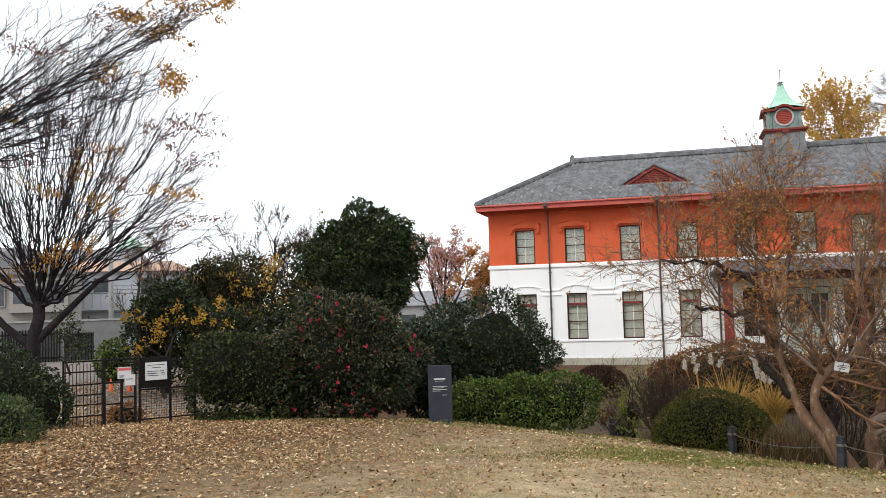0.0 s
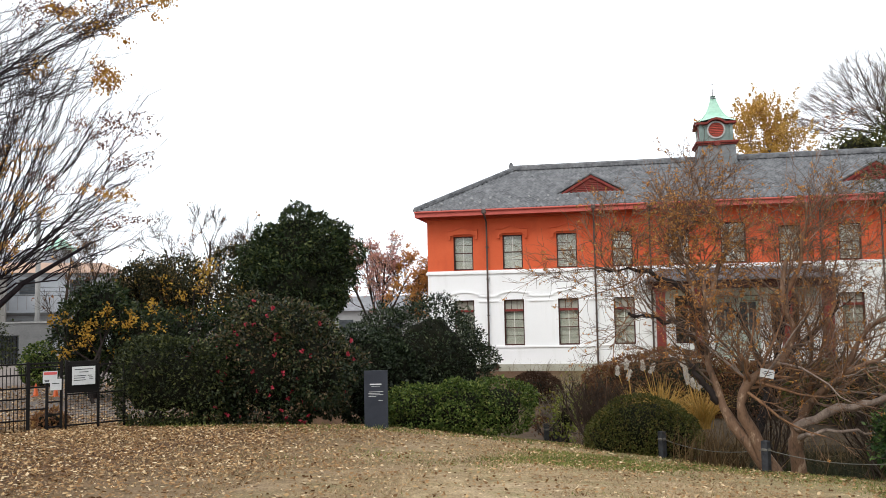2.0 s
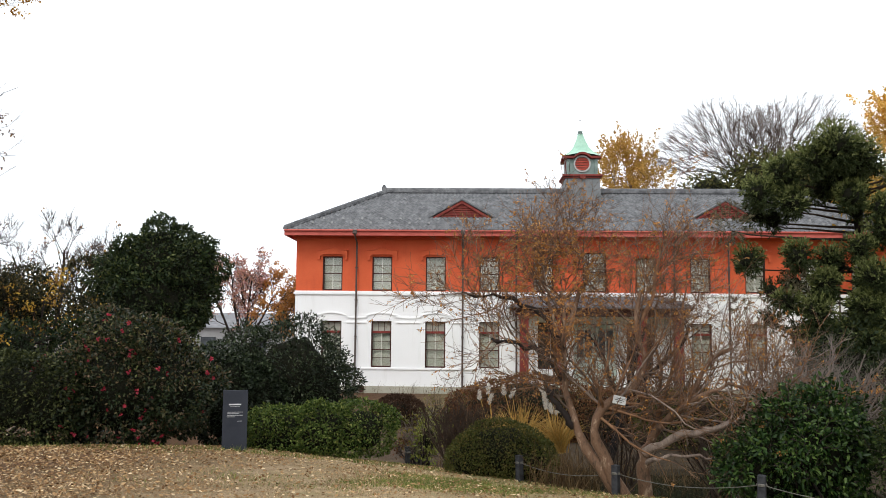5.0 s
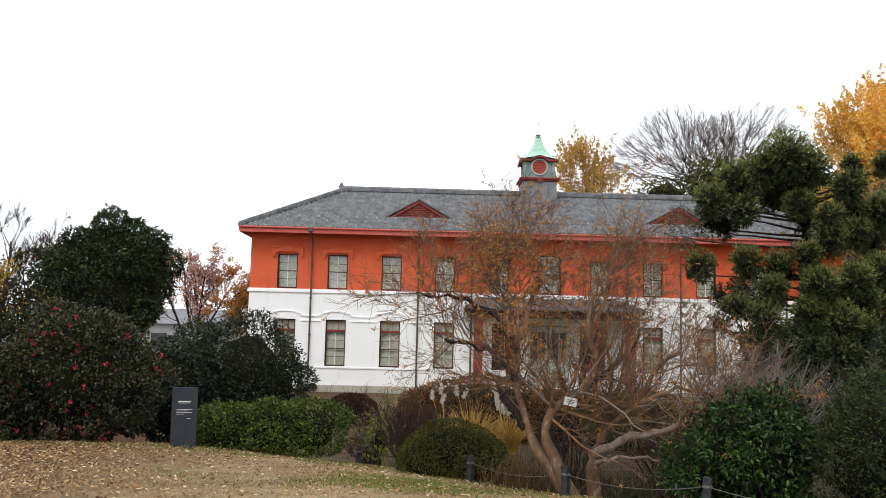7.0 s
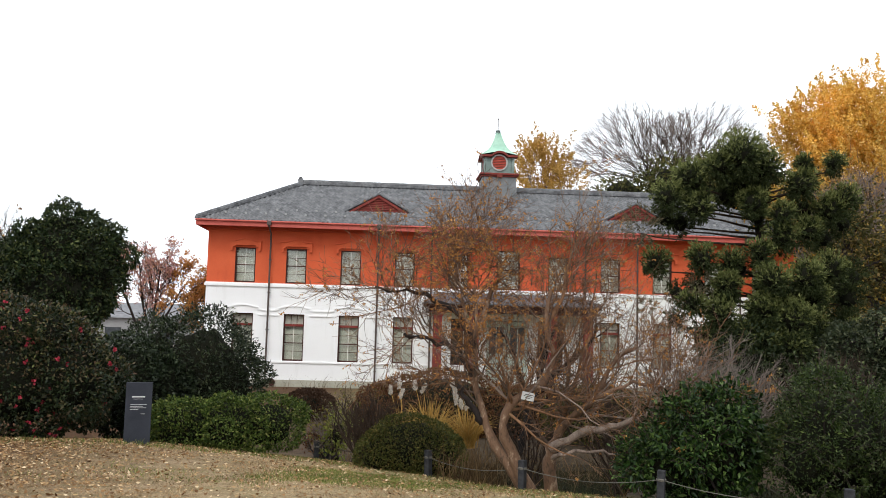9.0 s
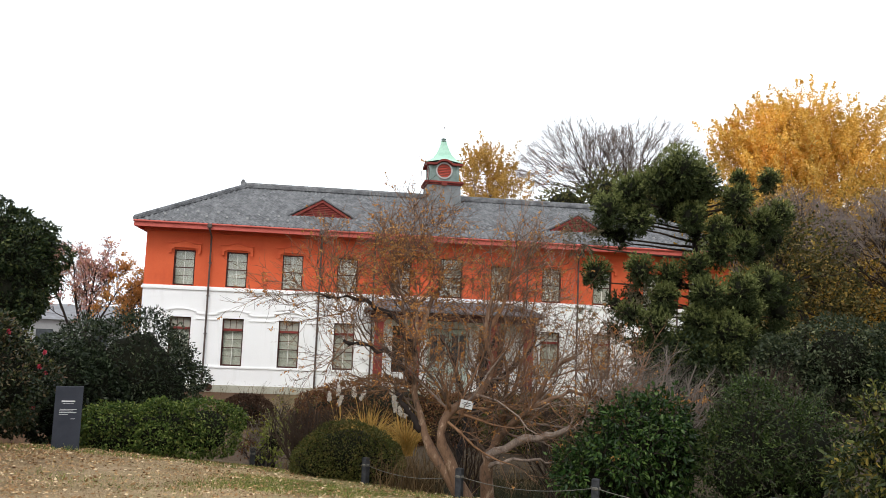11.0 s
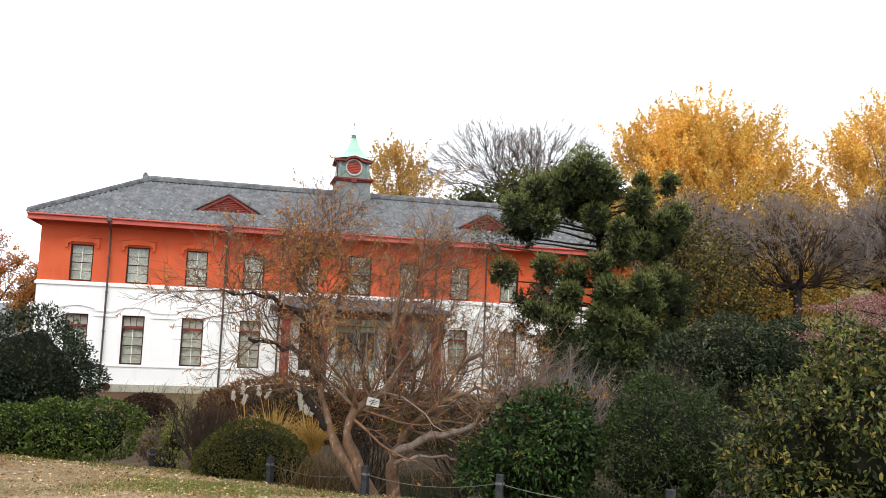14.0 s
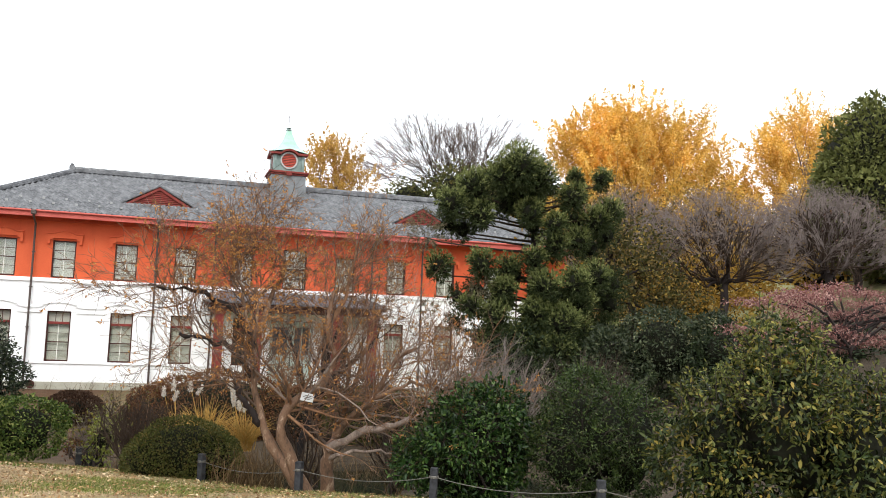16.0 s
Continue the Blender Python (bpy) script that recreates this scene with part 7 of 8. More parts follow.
sign = placed("information_sign", (-3.90, 14.50, gz(-3.9, 14.5) - 0.02), 15.0, "dark slate-grey information slab with white lettering on the lawn", "sign")
part("slab", soft_box(-0.205, 0.205, -0.03, 0.03, 0, 1.02, 0.006), M["slate_sign"], sign)
part("title_writing", box(-0.105, 0.095, -0.034, -0.031, 0.775, 0.797), M["letters"], sign)
part("subtitle_writing", box(-0.085, 0.075, -0.034, -0.031, 0.748, 0.752), M["letters"], sign)
for k, (a, b) in enumerate(((-0.125, 0.125), (-0.13, 0.07), (-0.13, 0.125), (-0.13, 0.0))):
    part("line_of_writing", box(a, b, -0.034, -0.031, 0.655 - k * 0.026, 0.662 - k * 0.026), M["letters"], sign)
part("closing_writing", box(0.04, 0.11, -0.034, -0.031, 0.505, 0.512), M["letters"], sign)

# rope fence along the pond
POSTS = [(-1.22, 17.96), (-1.0, 17.47), (0.89, 14.47), (2.18, 12.72), (3.69, 10.98), (5.22, 9.21), (6.75, 7.42)]
post_proto = None
heads = []
for k, (x, y) in enumerate(POSTS):
    z = gz(x, y)
    h = 0.44
    if post_proto is None:
        post_proto = placed("fence_post", (x, y, z - 0.05), 20, "short dark grey wooden post of the rope fence", "post", "posts of the rope fence")
        part("post", soft_box(-0.05, 0.05, -0.05, 0.05, 0, h + 0.05, 0.014), M["post_grey"], post_proto)
        part("rope_ring", turned([(0.058, h - 0.09), (0.066, h - 0.08), (0.066, h - 0.06), (0.058, h - 0.05)], 0, 0, 10), M["rope"], post_proto)
    else:
        copy_thing(post_proto, pose(x, y, z - 0.05, random.uniform(-2, 2), random.uniform(-2, 2), 20 + 11 * k))
    heads.append(np.array((x, y, z + h - 0.12)))
for a, b in zip(heads[1:], heads[2:]):
    s = np.linspace(0, 1, 14)[:, None]
    ln = a * (1 - s) + b * s - np.array([0, 0, 1.0]) * 0.11 * (1 - (2 * s - 1) ** 2)
    solid("rope", tubes(ln[None], np.full((1, 14), 0.006), 6), M["rope"], "thin grey rope slung between two posts", "rope", "ropes of the fence", smooth=True)

# pampas grass
def pampas(at, n, length, plumes, seed, label, z=-0.72):
    rng = np.random.default_rng(seed)
    t = thing("pampas_grass", (*at, z), label, "grass")
    o = ORIGIN[t] + np.array((0, 0, 0.45))
    a = rng.uniform(0, 2 * math.pi, n)
    lean = rng.uniform(0.1, 0.75, n)
    L = rng.uniform(0.45, 0.9, n) * length
    d = np.stack([np.cos(a) * lean, np.sin(a) * lean, np.ones(n)], 1)
    s = np.linspace(0, 1, 6)
    base = ORIGIN[t] + rng.normal(size=(n, 3)) * np.array([0.07, 0.07, 0])
    ln = base[:, None] + d[:, None] * (L[:, None] * s)[..., None] * 1.1
    ln[..., 2] -= (lean * L)[:, None] * 0.75 * s ** 2.4
    ln[..., :2] += (d[:, None, :2] * (L[:, None] * s ** 2)[..., None]) * 0.3
    part("blades", tubes(ln, np.tile(np.array([0.005, 0.006, 0.006, 0.005, 0.003, 0.001]), (n, 1)), 3), M["straw"], t, kind="stuff")
    for x, z, tilt in plumes:
        top = np.array((x, at[1] - 0.1, z))
        foot = ORIGIN[t]
        sl = np.stack([foot * (1 - u) + top * u + np.array((0, 0, 0)) for u in np.linspace(0, 1, 5)])
        part("stalk", tubes(sl[None], np.full((1, 5), 0.005), 4), M["straw"], t)
        u = rng.random(240)[:, None]
        ax = unit(np.array((tilt, 0, 1.0)))
        wid = 0.02 * np.sin(np.clip(u * 0.9 + 0.1, 0, 1) * np.pi) ** 0.7 + 0.006
        p = top + ax * (u - 0.5) * 0.17 + rng.normal(size=(240, 3)) * wid * 0.8
        part("plume", leaves(rng, p, np.tile(ax, (240, 1)), 0.045, 0.012, 1.6, 0.1), M["plume"], t, "fluffy white seed plume")
    return t


pampas((1.05, 16.9), 240, 1.15, [(0.72, 0.42, -0.1), (0.88, 0.36, 0.5)], 101, "tuft of straw-yellow pampas grass with white plumes")
pampas((1.75, 16.6), 200, 1.05, [(1.42, 0.50, -0.05), (1.47, 0.33, 0.1), (1.50, 0.18, 0.1), (1.72, 0.08, 0.5), (1.6, 0.10, -0.2)], 102, "tuft of straw-yellow pampas grass with white plumes")
pampas((0.55, 17.2), 90, 0.95, [(0.42, 0.42, 0.0), (0.46, 0.22, 0.3), (0.25, 0.3, 0.0)], 103, "thin tuft of pampas grass with small plumes")


def twig_shrub(name, at, label, h, w, seed, mat, n=14, leaf=None, z=None):
    rng = np.random.default_rng(seed)
    t = thing(name, (*at, gz(*at) if z is None else z), label, "shrub")
    o = ORIGIN[t]
    a = rng.uniform(0, 6.28, n)
    tops = o + np.stack([np.cos(a) * w * rng.uniform(0.2, 1, n), np.sin(a) * w * rng.uniform(0.2, 1, n) * 0.7, h * rng.uniform(0.6, 1, n)], 1)
    s = np.linspace(0, 1, 6)[None, :, None]
    ln = o * (1 - s) + tops[:, None] * s + rng.normal(size=(n, 6, 3)) * 0.03 * h * np.array([1, 1, 0.3])
    ln[:, 0] = o + rng.normal(size=(n, 3)) * np.array([0.1, 0.1, 0]) * w
    rd = np.tile(np.linspace(0.013, 0.006, 6) * max(1, h * 0.9), (n, 1))
    part("stem", tubes(ln, rd, 5), mat, t, kind="stuff")
    l1, r1 = grow(rng, ln, rd, 9, (0.2 * h, 0.5 * h), (15, 55), 5, 0.14, (0, 0, 0.08), 0.2, 0.6)
    part("branch", tubes(l1, r1, 3), mat, t, kind="stuff")
    l2, r2 = grow(rng, l1, r1, 6, (0.08 * h, 0.25 * h), (15, 55), 4, 0.14, (0, 0, 0.06), 0.2, 0.75)
    part("twig", tubes(l2, r2, 3), mat, t, kind="stuff")
    if leaf:
        q = l2[rng.random(len(l2)) < leaf[1]][:, -1]
        part("leaves", leaves(rng, q, unit(rng.normal(size=q.shape)), *leaf[2], 0.3, 0.2), leaf[0], t, kind="stuff")
    return t


twig_shrub("bare_shrub", (-0.35, 15.9), "bare grey-brown twiggy shrub by the fence", 1.35, 0.65, 111, M["bark_brown"], 24)
twig_shrub("bare_shrub", (0.05, 15.4), "bare grey-brown twiggy shrub by the fence", 1.2, 0.55, 112, M["bark_brown"], 18)
twig_shrub("thin_shrub", (-0.85, 17.4), "thin shrub with yellow-green leaves", 1.2, 0.5, 113, M["bark_grey"], 12, (M["spotted"], 0.6, (0.07, 0.04)))
twig_shrub("thin_shrub", (-1.15, 18.3), "thin shrub with russet leaves", 0.8, 0.4, 114, M["bark_twig"], 12, (M["azalea_brown"], 0.9, (0.06, 0.035)))
twig_shrub("bare_shrub", (3.0, 16.5), "tangle of bare brown twigs across the bank", 1.7, 1.1, 115, M["bark_brown"], 12, (M["autumn_brown"], 0.05, (0.05, 0.03)), z=-1.4)
twig_shrub("bare_shrub", (4.4, 15.2), "tangle of bare brown twigs across the bank", 1.5, 1.2, 116, M["bark_brown"], 12, (M["autumn_brown"], 0.05, (0.05, 0.03)), z=-1.3)
twig_shrub("bare_shrub", (7.4, 20.2), "pale bare shrub before the conifer", 2.6, 1.6, 117, M["bark_grey"], 30, z=-1.3)
twig_shrub("bare_shrub", (8.9, 20.8), "tangled pale bare shrub before the conifer", 2.5, 1.5, 120, M["bark_grey"], 26, z=-1.2)
twig_shrub("bare_shrub", (5.4, 17.5), "pale bare shrub across the pond", 2.0, 1.2, 118, M["bark_brown"], 18, (M["autumn_brown"], 0.05, (0.06, 0.04)), z=-1.4)
twig_shrub("bare_shrub", (9.4, 17.5), "pale bare shrub behind the evergreen bushes", 2.2, 1.4, 119, M["bark_brown"], 18, z=-1.0)


def reeds(name, places, n, h, seed, mat, label, spread=0.35):
    """Withered reeds and rank grass as one patch."""
    rng = np.random.default_rng(seed)
    c = np.array(places)[rng.integers(len(places), size=n)]
    xy = c + rng.normal(size=(n, 2)) * spread
    z = land(xy[:, 0], xy[:, 1])
    L = h * rng.uniform(0.4, 1.0, n)
    d = unit(np.stack([rng.normal(size=n) * 0.35, rng.normal(size=n) * 0.35, np.ones(n)], 1))
    w = unit(np.stack([rng.normal(size=n), rng.normal(size=n), 0 * z], 1)) * 0.007
    b = np.stack([xy[:, 0], xy[:, 1], z], 1)
    bend = d * np.array([1, 1, 0]) * L[:, None] * 0.8
    v = np.stack([b - w, b + w, b + d * L[:, None] * 0.55 + w * 0.8, b + d * L[:, None] * 0.55 - w * 0.8, b + d * L[:, None] * 0.9 + bend], 1).reshape(-1, 3)
    k = np.arange(n)[:, None] * 5
    f = np.concatenate([k + np.array([[0, 1, 2]]), k + np.array([[0, 2, 3]]), k + np.array([[3, 2, 4]])])
    return solid(name, (v, f), mat, label, "grass", kind="stuff")


reeds("reeds", [(1.5, 14.2), (1.9, 13.9), (2.0, 14.6), (3.4, 13.4), (3.2, 14.4), (2.6, 14.8)], 700, 0.85, 121, M["reed"], "withered brown reeds and rank grass on the pond bank", 0.3)
reeds("reeds", [(2.0, 20.5), (3.5, 20.0), (5.0, 19.5), (6.5, 19.0), (0.5, 20.5)], 2600, 0.9, 122, M["reed"], "withered brown reeds along the far pond edge", 0.7)
reeds("weeds", [(-3.0, 38.5), (-1.5, 38.6), (0.0, 38.4), (-4.8, 38.8), (1.2, 38.4)], 130, 0.95, 123, M["reed"], "dry weeds at the foot of the museum wall", 0.5)

# ---- gate and fence ----
gate = placed("metal_gate", (-9.98, 12.50, -0.41), 47.7, "dark brown metal gate and fence with barred panels", "gate")
X = lambda px: (px - 110) * 0.00955
Z = lambda py: (750 - py) * 0.0105
for px, top, r in ((112, 632, 0.022), (180, 632, 0.034), (211, 665, 0.028), (235, 632, 0.026), (243, 632, 0.022), (299, 638, 0.024), (346, 640, 0.024)):
    part("gate_post", soft_box(X(px) - 0.8 * r, X(px) + 0.8 * r, -0.8 * r, 0.8 * r, 0, Z(top), 0.006), M["gate_metal"], gate)
for x0, x1, rows in ((112, 180, (635, 652, 673, 690, 706, 724, 741)), (180, 235, (635, 641)), (211, 235, (672, 698, 718, 738)), (180, 211, (673, 708)), (243, 346, (641, 688, 738))):
    for py in rows:
        part("gate_bar", soft_box(X(x0) + 0.02, X(x1) - 0.02, -0.013, 0.013, Z(py) - 0.013, Z(py) + 0.013, 0.004), M["gate_metal"], gate)
wires = []
for k in range(22):
    x = X(246) + k * 0.044
    wires.append([(x, 0, Z(738)), (x, 0, Z(713)), (x, 0, Z(688))])
for k in range(12):
    z = Z(738) + k * 0.044
    wires.append([(X(246), 0, z), (X(296), 0, z), (X(344), 0, z)])
part("wire_mesh", tubes(np.array(wires), np.full((len(wires), 3), 0.0028), 4), M["gate_metal"], gate, "fine wire mesh panel", kind="stuff")
part("backing_board", soft_box(X(244), X(300), 0.0, 0.02, Z(686), Z(634), 0.004), M["gate_metal"], gate, "dark backing board of the gate notice")
uprights = [[(X(px), 0.03, Z(742)), (X(px), 0.03, Z(700)), (X(px), 0.03, Z(640))] for px in range(116, 178, 6)]
part("fence_upright", tubes(np.array(uprights), np.full((len(uprights), 3), 0.006), 4), M["gate_metal"], gate, kind="stuff")


def notice(x0, x1, z0, z1, label, bars, head=None):
    n = placed("notice_board", (-9.98 + 0.673 * X((x0 + x1) / 2) + 0.045 * 0.74, 12.50 + 0.74 * X((x0 + x1) / 2) - 0.045 * 0.673, -0.41), 47.7, label, "notice")
    w = (X(x1) - X(x0)) / 2
    part("board", soft_box(-w, w, -0.008, 0.008, Z(z0), Z(z1), 0.003), M["paper"], n)
    if head:
        part("heading", box(-w + 0.01, w - 0.01, -0.012, -0.009, Z(z1) - 0.06, Z(z1) - 0.012), M["ink_red"], n)
    for a, b, t in bars:
        part("writing", box(-w + a * 2 * w, -w + b * 2 * w, -0.012, -0.009, Z(z1) - t * (Z(z1) - Z(z0)) - 0.006, Z(z1) - t * (Z(z1) - Z(z0)) + 0.006), M["ink_black"], n)
    return n


notice(252, 292, 673, 643, "white notice board with black writing on the gate fence", [(0.1, 0.9, 0.15), (0.3, 0.7, 0.3), (0.08, 0.6, 0.5), (0.08, 0.55, 0.62), (0.08, 0.6, 0.74), (0.72, 0.88, 0.6), (0.74, 0.9, 0.7), (0.66, 0.84, 0.5)])
notice(203, 227, 667, 648, "paper notice with a red heading on the gate", [(0.1, 0.45, 0.75), (0.15, 0.4, 0.85)], True)
notice(215, 234, 679, 661, "plain white paper notice on the gate", [(0.15, 0.8, 0.4)])
for x, y in ((-15.1, 20.9), (-14.4, 20.75)):
    c = thing("traffic_cone", (x, y, gz(x, y)), "small orange traffic cone beyond the gate", "cone", "cones beyond the gate")
    z = gz(x, y)
    part("foot", soft_box(x - 0.09, x + 0.09, y - 0.09, y + 0.09, z, z + 0.02, 0.005), M["cone_orange"], c)
    part("cone", turned([(0.075, z + 0.02), (0.065, z + 0.05), (0.02, z + 0.33), (0.012, z + 0.34)], x, y, 14), M["cone_orange"], c, smooth=True)

# ---- houses and street beyond the gate ----
VX, VY = np.array((0.806, 0.5925)), np.array((-0.5925, 0.8056))


def street(px, r):
    """A place in the direction of the street, r metres off."""
    a = math.atan2(0.5925, 0.8056) - (px - 182) * 0.00060
    return (-math.sin(a) * r, math.cos(a) * r)


def house(px, r, w, d, z0, wall_h, roof_h, wall, roof, label, wins, gable_front=False, rz=36.3):
    x, y = street(px, r)
    h = placed("house", (x, y, z0), rz, label, "house", "houses beyond the gate")
    part("wall", box(-w / 2, w / 2, 0, d, 0, wall_h), M[wall], h)
    o = 0.35
    if gable_front:
        g = ([(-w / 2 - o, -o, wall_h - 0.05), (w / 2 + o, -o, wall_h - 0.05), (0, -o, wall_h + roof_h), (-w / 2 - o, d + o, wall_h - 0.05), (w / 2 + o, d + o, wall_h - 0.05), (0, d + o, wall_h + roof_h)],
             [(0, 1, 2), (5, 4, 3), (0, 2, 5, 3), (1, 4, 5, 2), (0, 3, 4, 1)])
    else:
        g = ([(-w / 2 - o, -o, wall_h - 0.05), (w / 2 + o, -o, wall_h - 0.05), (w / 2 + o, d + o, wall_h - 0.05), (-w / 2 - o, d + o, wall_h - 0.05), (-w / 2 + 0.8, d / 2, wall_h + roof_h), (w / 2 - 0.8, d / 2, wall_h + roof_h)],
             [(0, 1, 5, 4), (1, 2, 5), (2, 3, 4, 5), (3, 0, 4), (3, 2, 1, 0)])
    part("roof", g, M[roof], h)
    for a, b, c, e in wins:
        win = part("window", join(box(a - 0.06, a, -0.06, 0.02, c - 0.06, e + 0.06), box(b, b + 0.06, -0.06, 0.02, c - 0.06, e + 0.06), box(a, b, -0.06, 0.02, e, e + 0.06), box(a, b, -0.08, 0.02, c - 0.06, c)), M["house_grey"], h)
        part("pane", box(a, b, -0.02, 0.01, c, e), M["house_glass"], win)
    return h


hw = house(232, 60, 7.3, 7, -0.9, 5.3, 0.8, "house_white", "house_roof_rust", "white two-storey house with a rust-brown roof", [(-2.3, -1.3, 3.9, 4.8), (-3.0, -2.2, 1.1, 2.2), (-1.2, 0.0, 1.0, 2.2), (0.6, 1.8, 3.8, 4.8)])
for k in range(8):
    part("baluster", box(-3.4 + k * 0.5, -3.36 + k * 0.5, -1.04, -1.0, 2.9, 3.75), M["house_grey"], hw)
for z in (1.9, 2.55, 5.0):
    part("clapboard_line", box(-3.66, 3.66, -0.025, 0.0, z, z + 0.06), M["house_grey"], hw)
part("outdoor_unit", soft_box(-3.3, -2.6, -0.85, -0.45, 2.86, 3.4, 0.03), M["house_cream"], hw, "pale outdoor air unit on the balcony")
part("downpipe", box(3.3, 3.38, -0.1, -0.02, 0, 5.2), M["concrete"], hw)
part("balcony", join(box(-3.55, 0.4, -1.0, -0.05, 2.75, 2.85), box(-3.55, 0.4, -1.0, -0.92, 2.85, 3.75)), M["house_white"], hw, "white balcony front")
hg = house(52, 54, 6.0, 7, -0.6, 4.6, 1.7, "house_cream", "house_roof", "grey-cream house with a gabled slate-grey roof", [(-2.2, -0.9, 2.8, 3.9), (0.6, 1.9, 2.7, 3.9), (-2.2, -0.7, 0.2, 1.6)], True)
part("bay_window", join(box(-0.6, 2.4, -0.6, 0, 2.4, 4.2), box(-0.7, 2.5, -0.7, 0, 4.2, 4.3)), M["house_cream"], hg)
part("bay_pane", box(-0.4, 2.2, -0.62, -0.6, 2.9, 3.9), M["house_glass"], hg)
part("gable_vent", box(-0.3, 0.3, -0.4, -0.34, 5.0, 5.5), M["house_white"], hg)
house(-30, 58, 6.5, 7, -0.6, 5.4, 1.2, "house_grey", "house_roof", "grey house behind the autumn tree", [(-1.2, 0.2, 3.2, 4.4), (1.0, 2.2, 3.2, 4.4)])
house(180, 78, 8.0, 7, -0.6, 6.2, 1.7, "house_white", "house_roof", "far white house with a dark roof", [(0.2, 1.3, 4.6, 5.6), (1.8, 2.9, 4.6, 5.6)])
house(330, 74, 9.0, 7, -0.6, 4.4, 1.0, "house_grey", "house_roof_rust", "low house with a brown roof behind trees", [(-2.2, -1.0, 2.2, 3.4), (1.0, 2.2, 2.2, 3.4)])
ht = house(232, 84, 2.0, 3, -0.6, 8.2, 1.1, "house_cream", "copper_green", "narrow cream block with a green glazed top", [(-0.6, 0.5, 6.2, 7.2)])
house(800, 72, 8.0, 7, -1.6, 3.2, 1.2, "house_grey", "house_roof", "far grey-roofed house behind the maple", [(-3.0, -1.8, 1.2, 2.4), (1.0, 2.2, 1.2, 2.4)], rz=12)
gw = placed("garden_wall", (*street(130, 44), -0.6), 36.3, "pale concrete yard wall with a dark doorway", "wall")
part("wall_face", join(box(-3.2, -0.3, 0, 0.2, 0, 1.9), box(1.0, 2.4, 0, 0.2, 0, 1.9), box(-0.3, 1.0, 0, 0.2, 1.35, 1.9)), M["house_dark"], gw)
part("doorway", box(-0.3, 1.0, 0.35, 0.4, 0, 1.35), M["house_glass"], gw)
for k in range(9):
    part("gate_slat", box(-0.28 + k * 0.145, -0.23 + k * 0.145, 0.05, 0.08, 0.02, 1.3), M["gate_metal"], gw)
part("yard_gate", join(*[box(-2.9 + k * 0.12, -2.84 + k * 0.12, -0.08, -0.05, 0.05, 1.55) for k in range(21)], box(-2.95, -0.35, -0.07, -0.06, 0.2, 0.28), box(-2.95, -0.35, -0.07, -0.06, 1.3, 1.38)), M["gate_metal"], gw, "dark barred yard gate")
part("coping", box(-3.25, 2.45, -0.05, 0.25, 1.9, 1.97), M["concrete"], gw)
px_, py_ = street(197, 46)
pole = thing("utility_pole", (px_, py_, -0.6), "tall pale concrete utility pole with cables", "pole")
part("shaft", turned([(0.13, -0.6), (0.12, 3.0), (0.09, 6.6), (0.085, 6.65)], px_, py_, 10), M["concrete"], pole, smooth=True)
part("crossarm", box(px_ - 0.5, px_ + 0.5, py_ - 0.04, py_ + 0.04, 6.2, 6.28), M["lead_pipe"], pole)
wires = []
for dz, ex in ((3.2, 0), (3.0, 1), (2.8, 2), (6.25, 0), (6.2, 1)):
    a, b = np.array((*street(20, 44), dz)), np.array((*street(420, 52), dz + 0.15))
    wires.append([a * (1 - u) + b * u - np.array((0, 0, 0.25)) * (1 - (2 * u - 1) ** 2) for u in np.linspace(0, 1, 9)])
part("cable", tubes(np.array(wires), np.full((len(wires), 9), 0.012), 4), M["ink_black"], pole, kind="stuff")
# ---- turf and fallen leaves ----
rng = np.random.default_rng(131)


def scatter(n, x0, x1, y0, y1, keep):
    x, y = rng.uniform(x0, x1, n), rng.uniform(y0, y1, n)
    k = keep(x, y)
    return x[k], y[k]


def lit(x, y, z):
    return np.stack([x, y, z], 1)


on_lawn = lambda x, y: (beyond_fence(x, y) < 0.25) & (y < 16.6 + 0.12 * x)


def turf(name, n, area, h, w, keep, mat, label, lean=0.5):
    x, y = scatter(n, *area, keep)
    n = len(x)
    b = lit(x, y, land(x, y) - 0.004)
    a = rng.uniform(0, 6.28, n)
    side = np.stack([np.cos(a), np.sin(a), 0 * a], 1) * w
    tip = b + np.stack([rng.normal(size=n) * lean, rng.normal(size=n) * lean, np.ones(n)], 1) * (h * rng.uniform(0.4, 1.2, n))[:, None]
    v = np.stack([b - side, b + side, tip], 1).reshape(-1, 3)
    return solid(name, (v, np.arange(3 * n).reshape(-1, 3)), mat, label, "grass", kind="stuff")


wave = lambda x, y: np.sin(x * 1.3 + y * 0.7) + np.sin(x * 0.6 - y * 1.7 + 1.0) + np.sin(x * 2.9 + y * 2.3) * 0.6
turf("dry_turf", 125000, (-10, 6, 5.5, 16.5), 0.03, 0.006, lambda x, y: on_lawn(x, y) & (wave(x, y) + rng.normal(size=len(x)) * 0.8 > -1.9), M["grass_dry"], "short dry straw-coloured turf", 0.9)
turf("green_turf", 60000, (-4, 7, 6, 17.5), 0.05, 0.006, lambda x, y: (beyond_fence(x, y) > -1.5 + 0.35 * wave(x, y)) & (beyond_fence(x, y) < 0.7), M["grass_green"], "thin green grass strip along the rope fence", 0.6)
turf("green_turf", 46000, (-7, 4, 7, 15), 0.035, 0.006, lambda x, y: on_lawn(x, y) & (wave(x * 0.7 + 2, y) + rng.normal(size=len(x)) * 0.5 > 1.5), M["grass_green"], "thin green tufts in the dry lawn", 0.6)
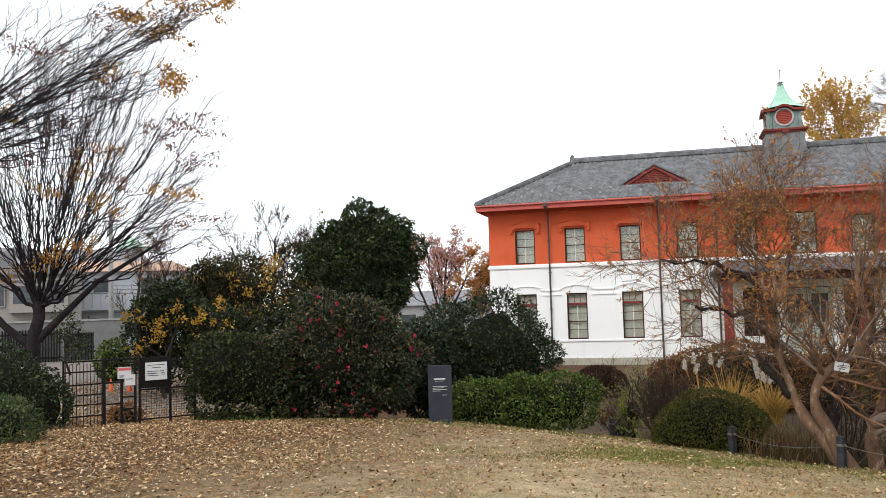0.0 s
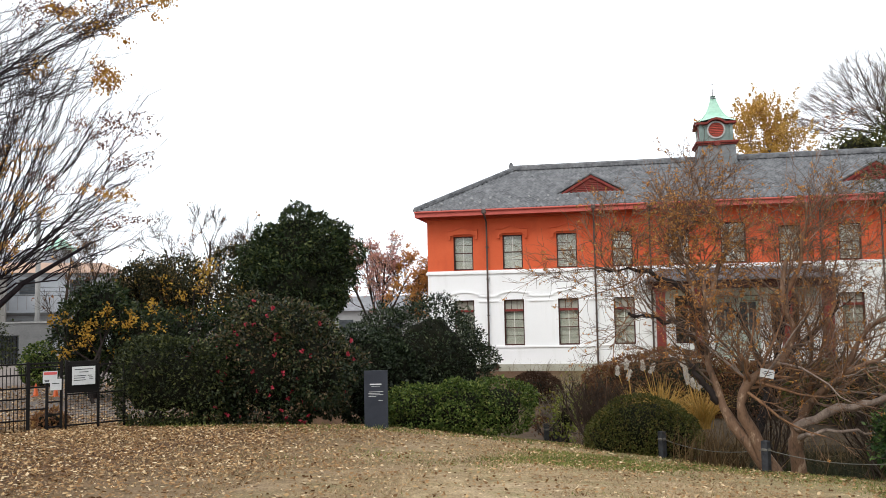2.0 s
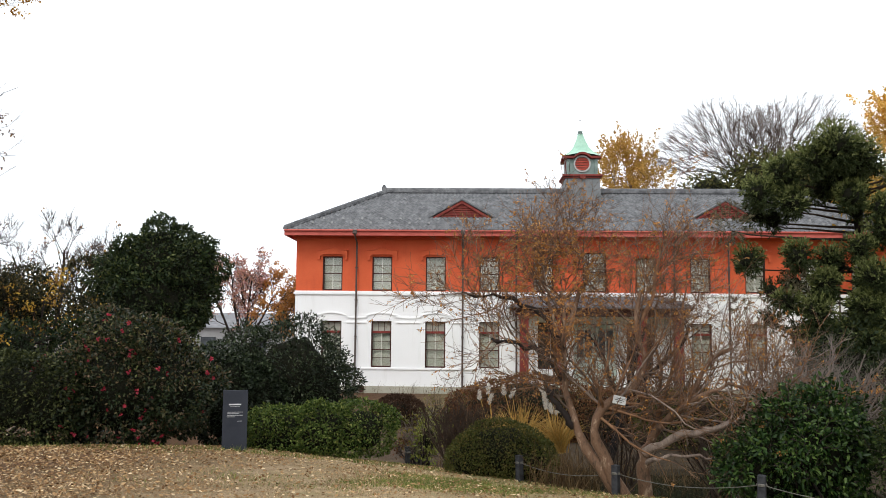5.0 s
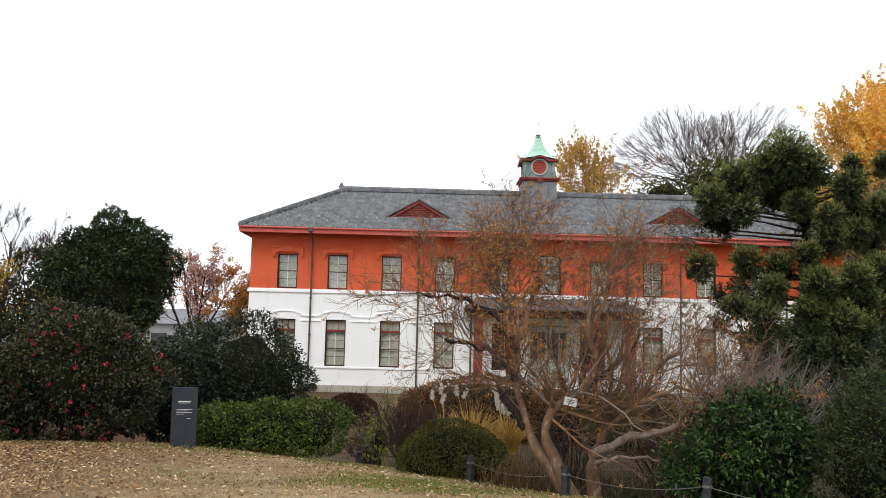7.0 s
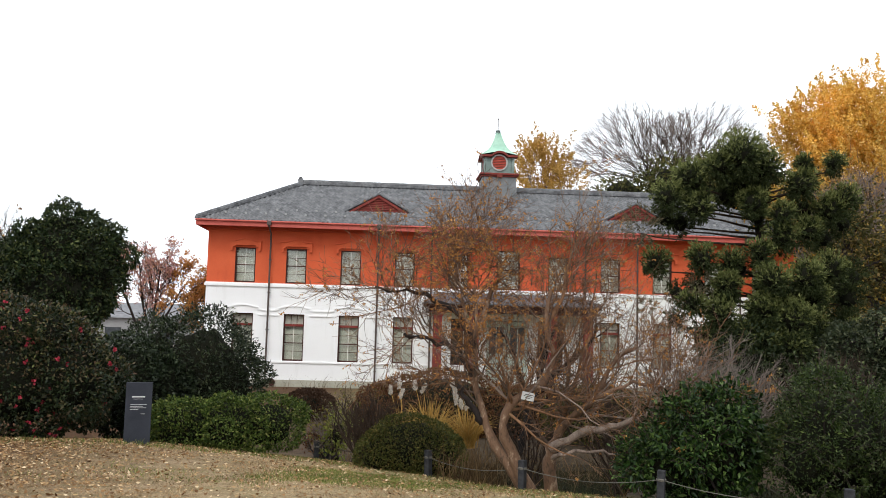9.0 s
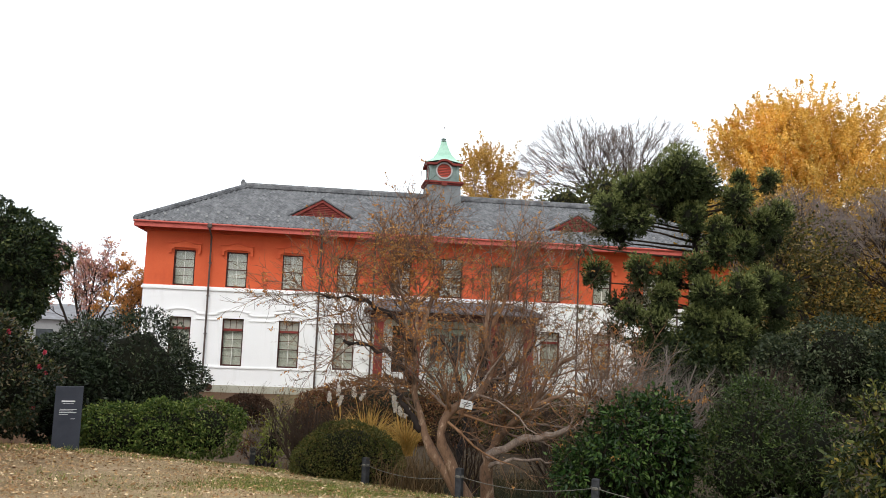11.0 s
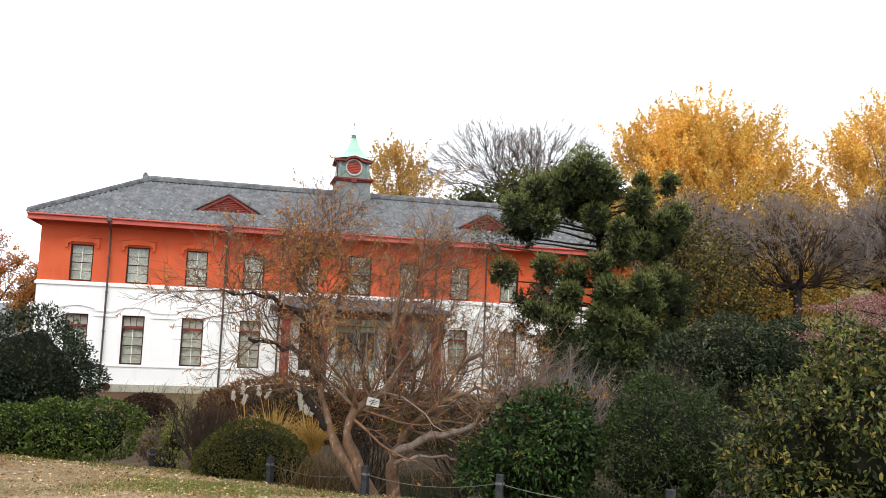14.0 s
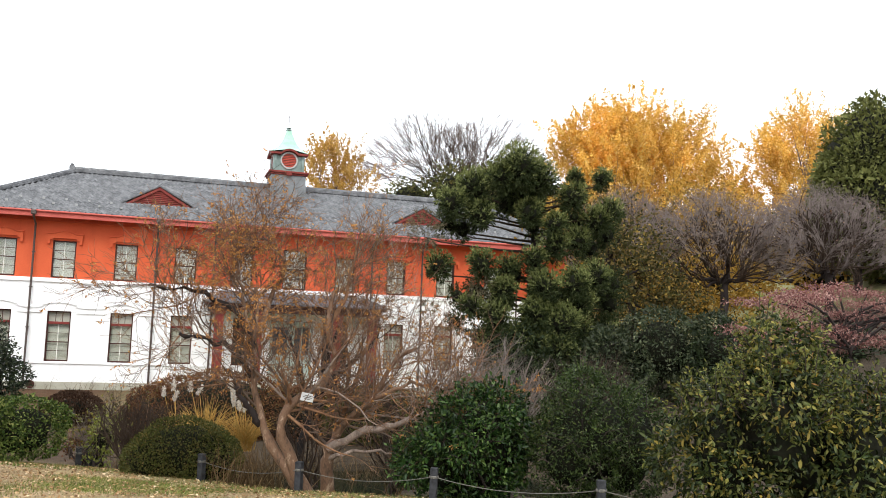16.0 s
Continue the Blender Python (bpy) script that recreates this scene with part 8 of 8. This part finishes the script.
turf("green_turf", 16000, (-1.7, 1.4, 10.6, 13.6), 0.045, 0.006, lambda x, y: on_lawn(x, y) & (((x + 0.2) / 1.4) ** 2 + ((y - 12.1) / 1.4) ** 2 + 0.25 * wave(x * 2, y * 2) + 0.3 * rng.normal(size=len(x)) < 0.8), M["grass_green"], "patch of fresh green grass before the azalea", 0.6)
turf("edge_grass", 9000, (-8.5, -1.2, 13.2, 16.2), 0.10, 0.007, lambda x, y: np.abs(y - (14.15 + 0.02 * (x + 7) + 0.12 * np.maximum(x + 4, 0) ** 1.4)) < 0.16, M["grass_green"], "longer grass along the foot of the hedges", 0.5)


def litter(n, area, keep, size, label):
    x, y = scatter(n, *area, keep)
    p = lit(x, y, land(x, y) + rng.uniform(0.004, 0.03, len(x)))
    out = np.stack([rng.normal(size=len(x)), rng.normal(size=len(x)), 0.25 * rng.normal(size=len(x))], 1)
    n = len(p)
    axis = unit(out)
    side = unit(np.cross(axis, np.array([0, 0, 1.0]) + rng.normal(size=(n, 3)) * 0.35))
    up = np.cross(side, axis)
    L = (size * rng.uniform(0.5, 1.3, n))[:, None]
    m = p + up * L * 0.12
    v = np.stack([p - axis * L * 0.5 + up * 0.01, m + side * L * 0.3, p + axis * L * 0.5 + up * 0.012, m - side * L * 0.3], 1).reshape(-1, 3)
    k = np.arange(n)[:, None] * 4
    return solid("fallen_leaves", (v, np.concatenate([k + np.array([[0, 1, 2]]), k + np.array([[0, 2, 3]])])), M["litter"], label, "leaves", kind="stuff")


litter(100000, (-11, 5, 4.5, 16.5), lambda x, y: on_lawn(x, y) & (rng.random(len(x)) < np.clip(0.22 - 0.20 * (x + 2.6) + 0.10 * wave(x, y), 0.20, 1.1) * 0.95), 0.052, "brown fallen leaves strewn over the lawn")
litter(7000, (-4, 6, 6, 17.5), lambda x, y: (beyond_fence(x, y) > -1.3) & (beyond_fence(x, y) < 0.6) & (rng.random(len(x)) < 0.4), 0.05, "fallen leaves along the rope fence")
litter(22000, (-18, -8, 11, 26), lambda x, y: (0.74 * -x + 0.67 * y > 15.6), 0.07, "orange-brown fallen leaves beyond the gate")
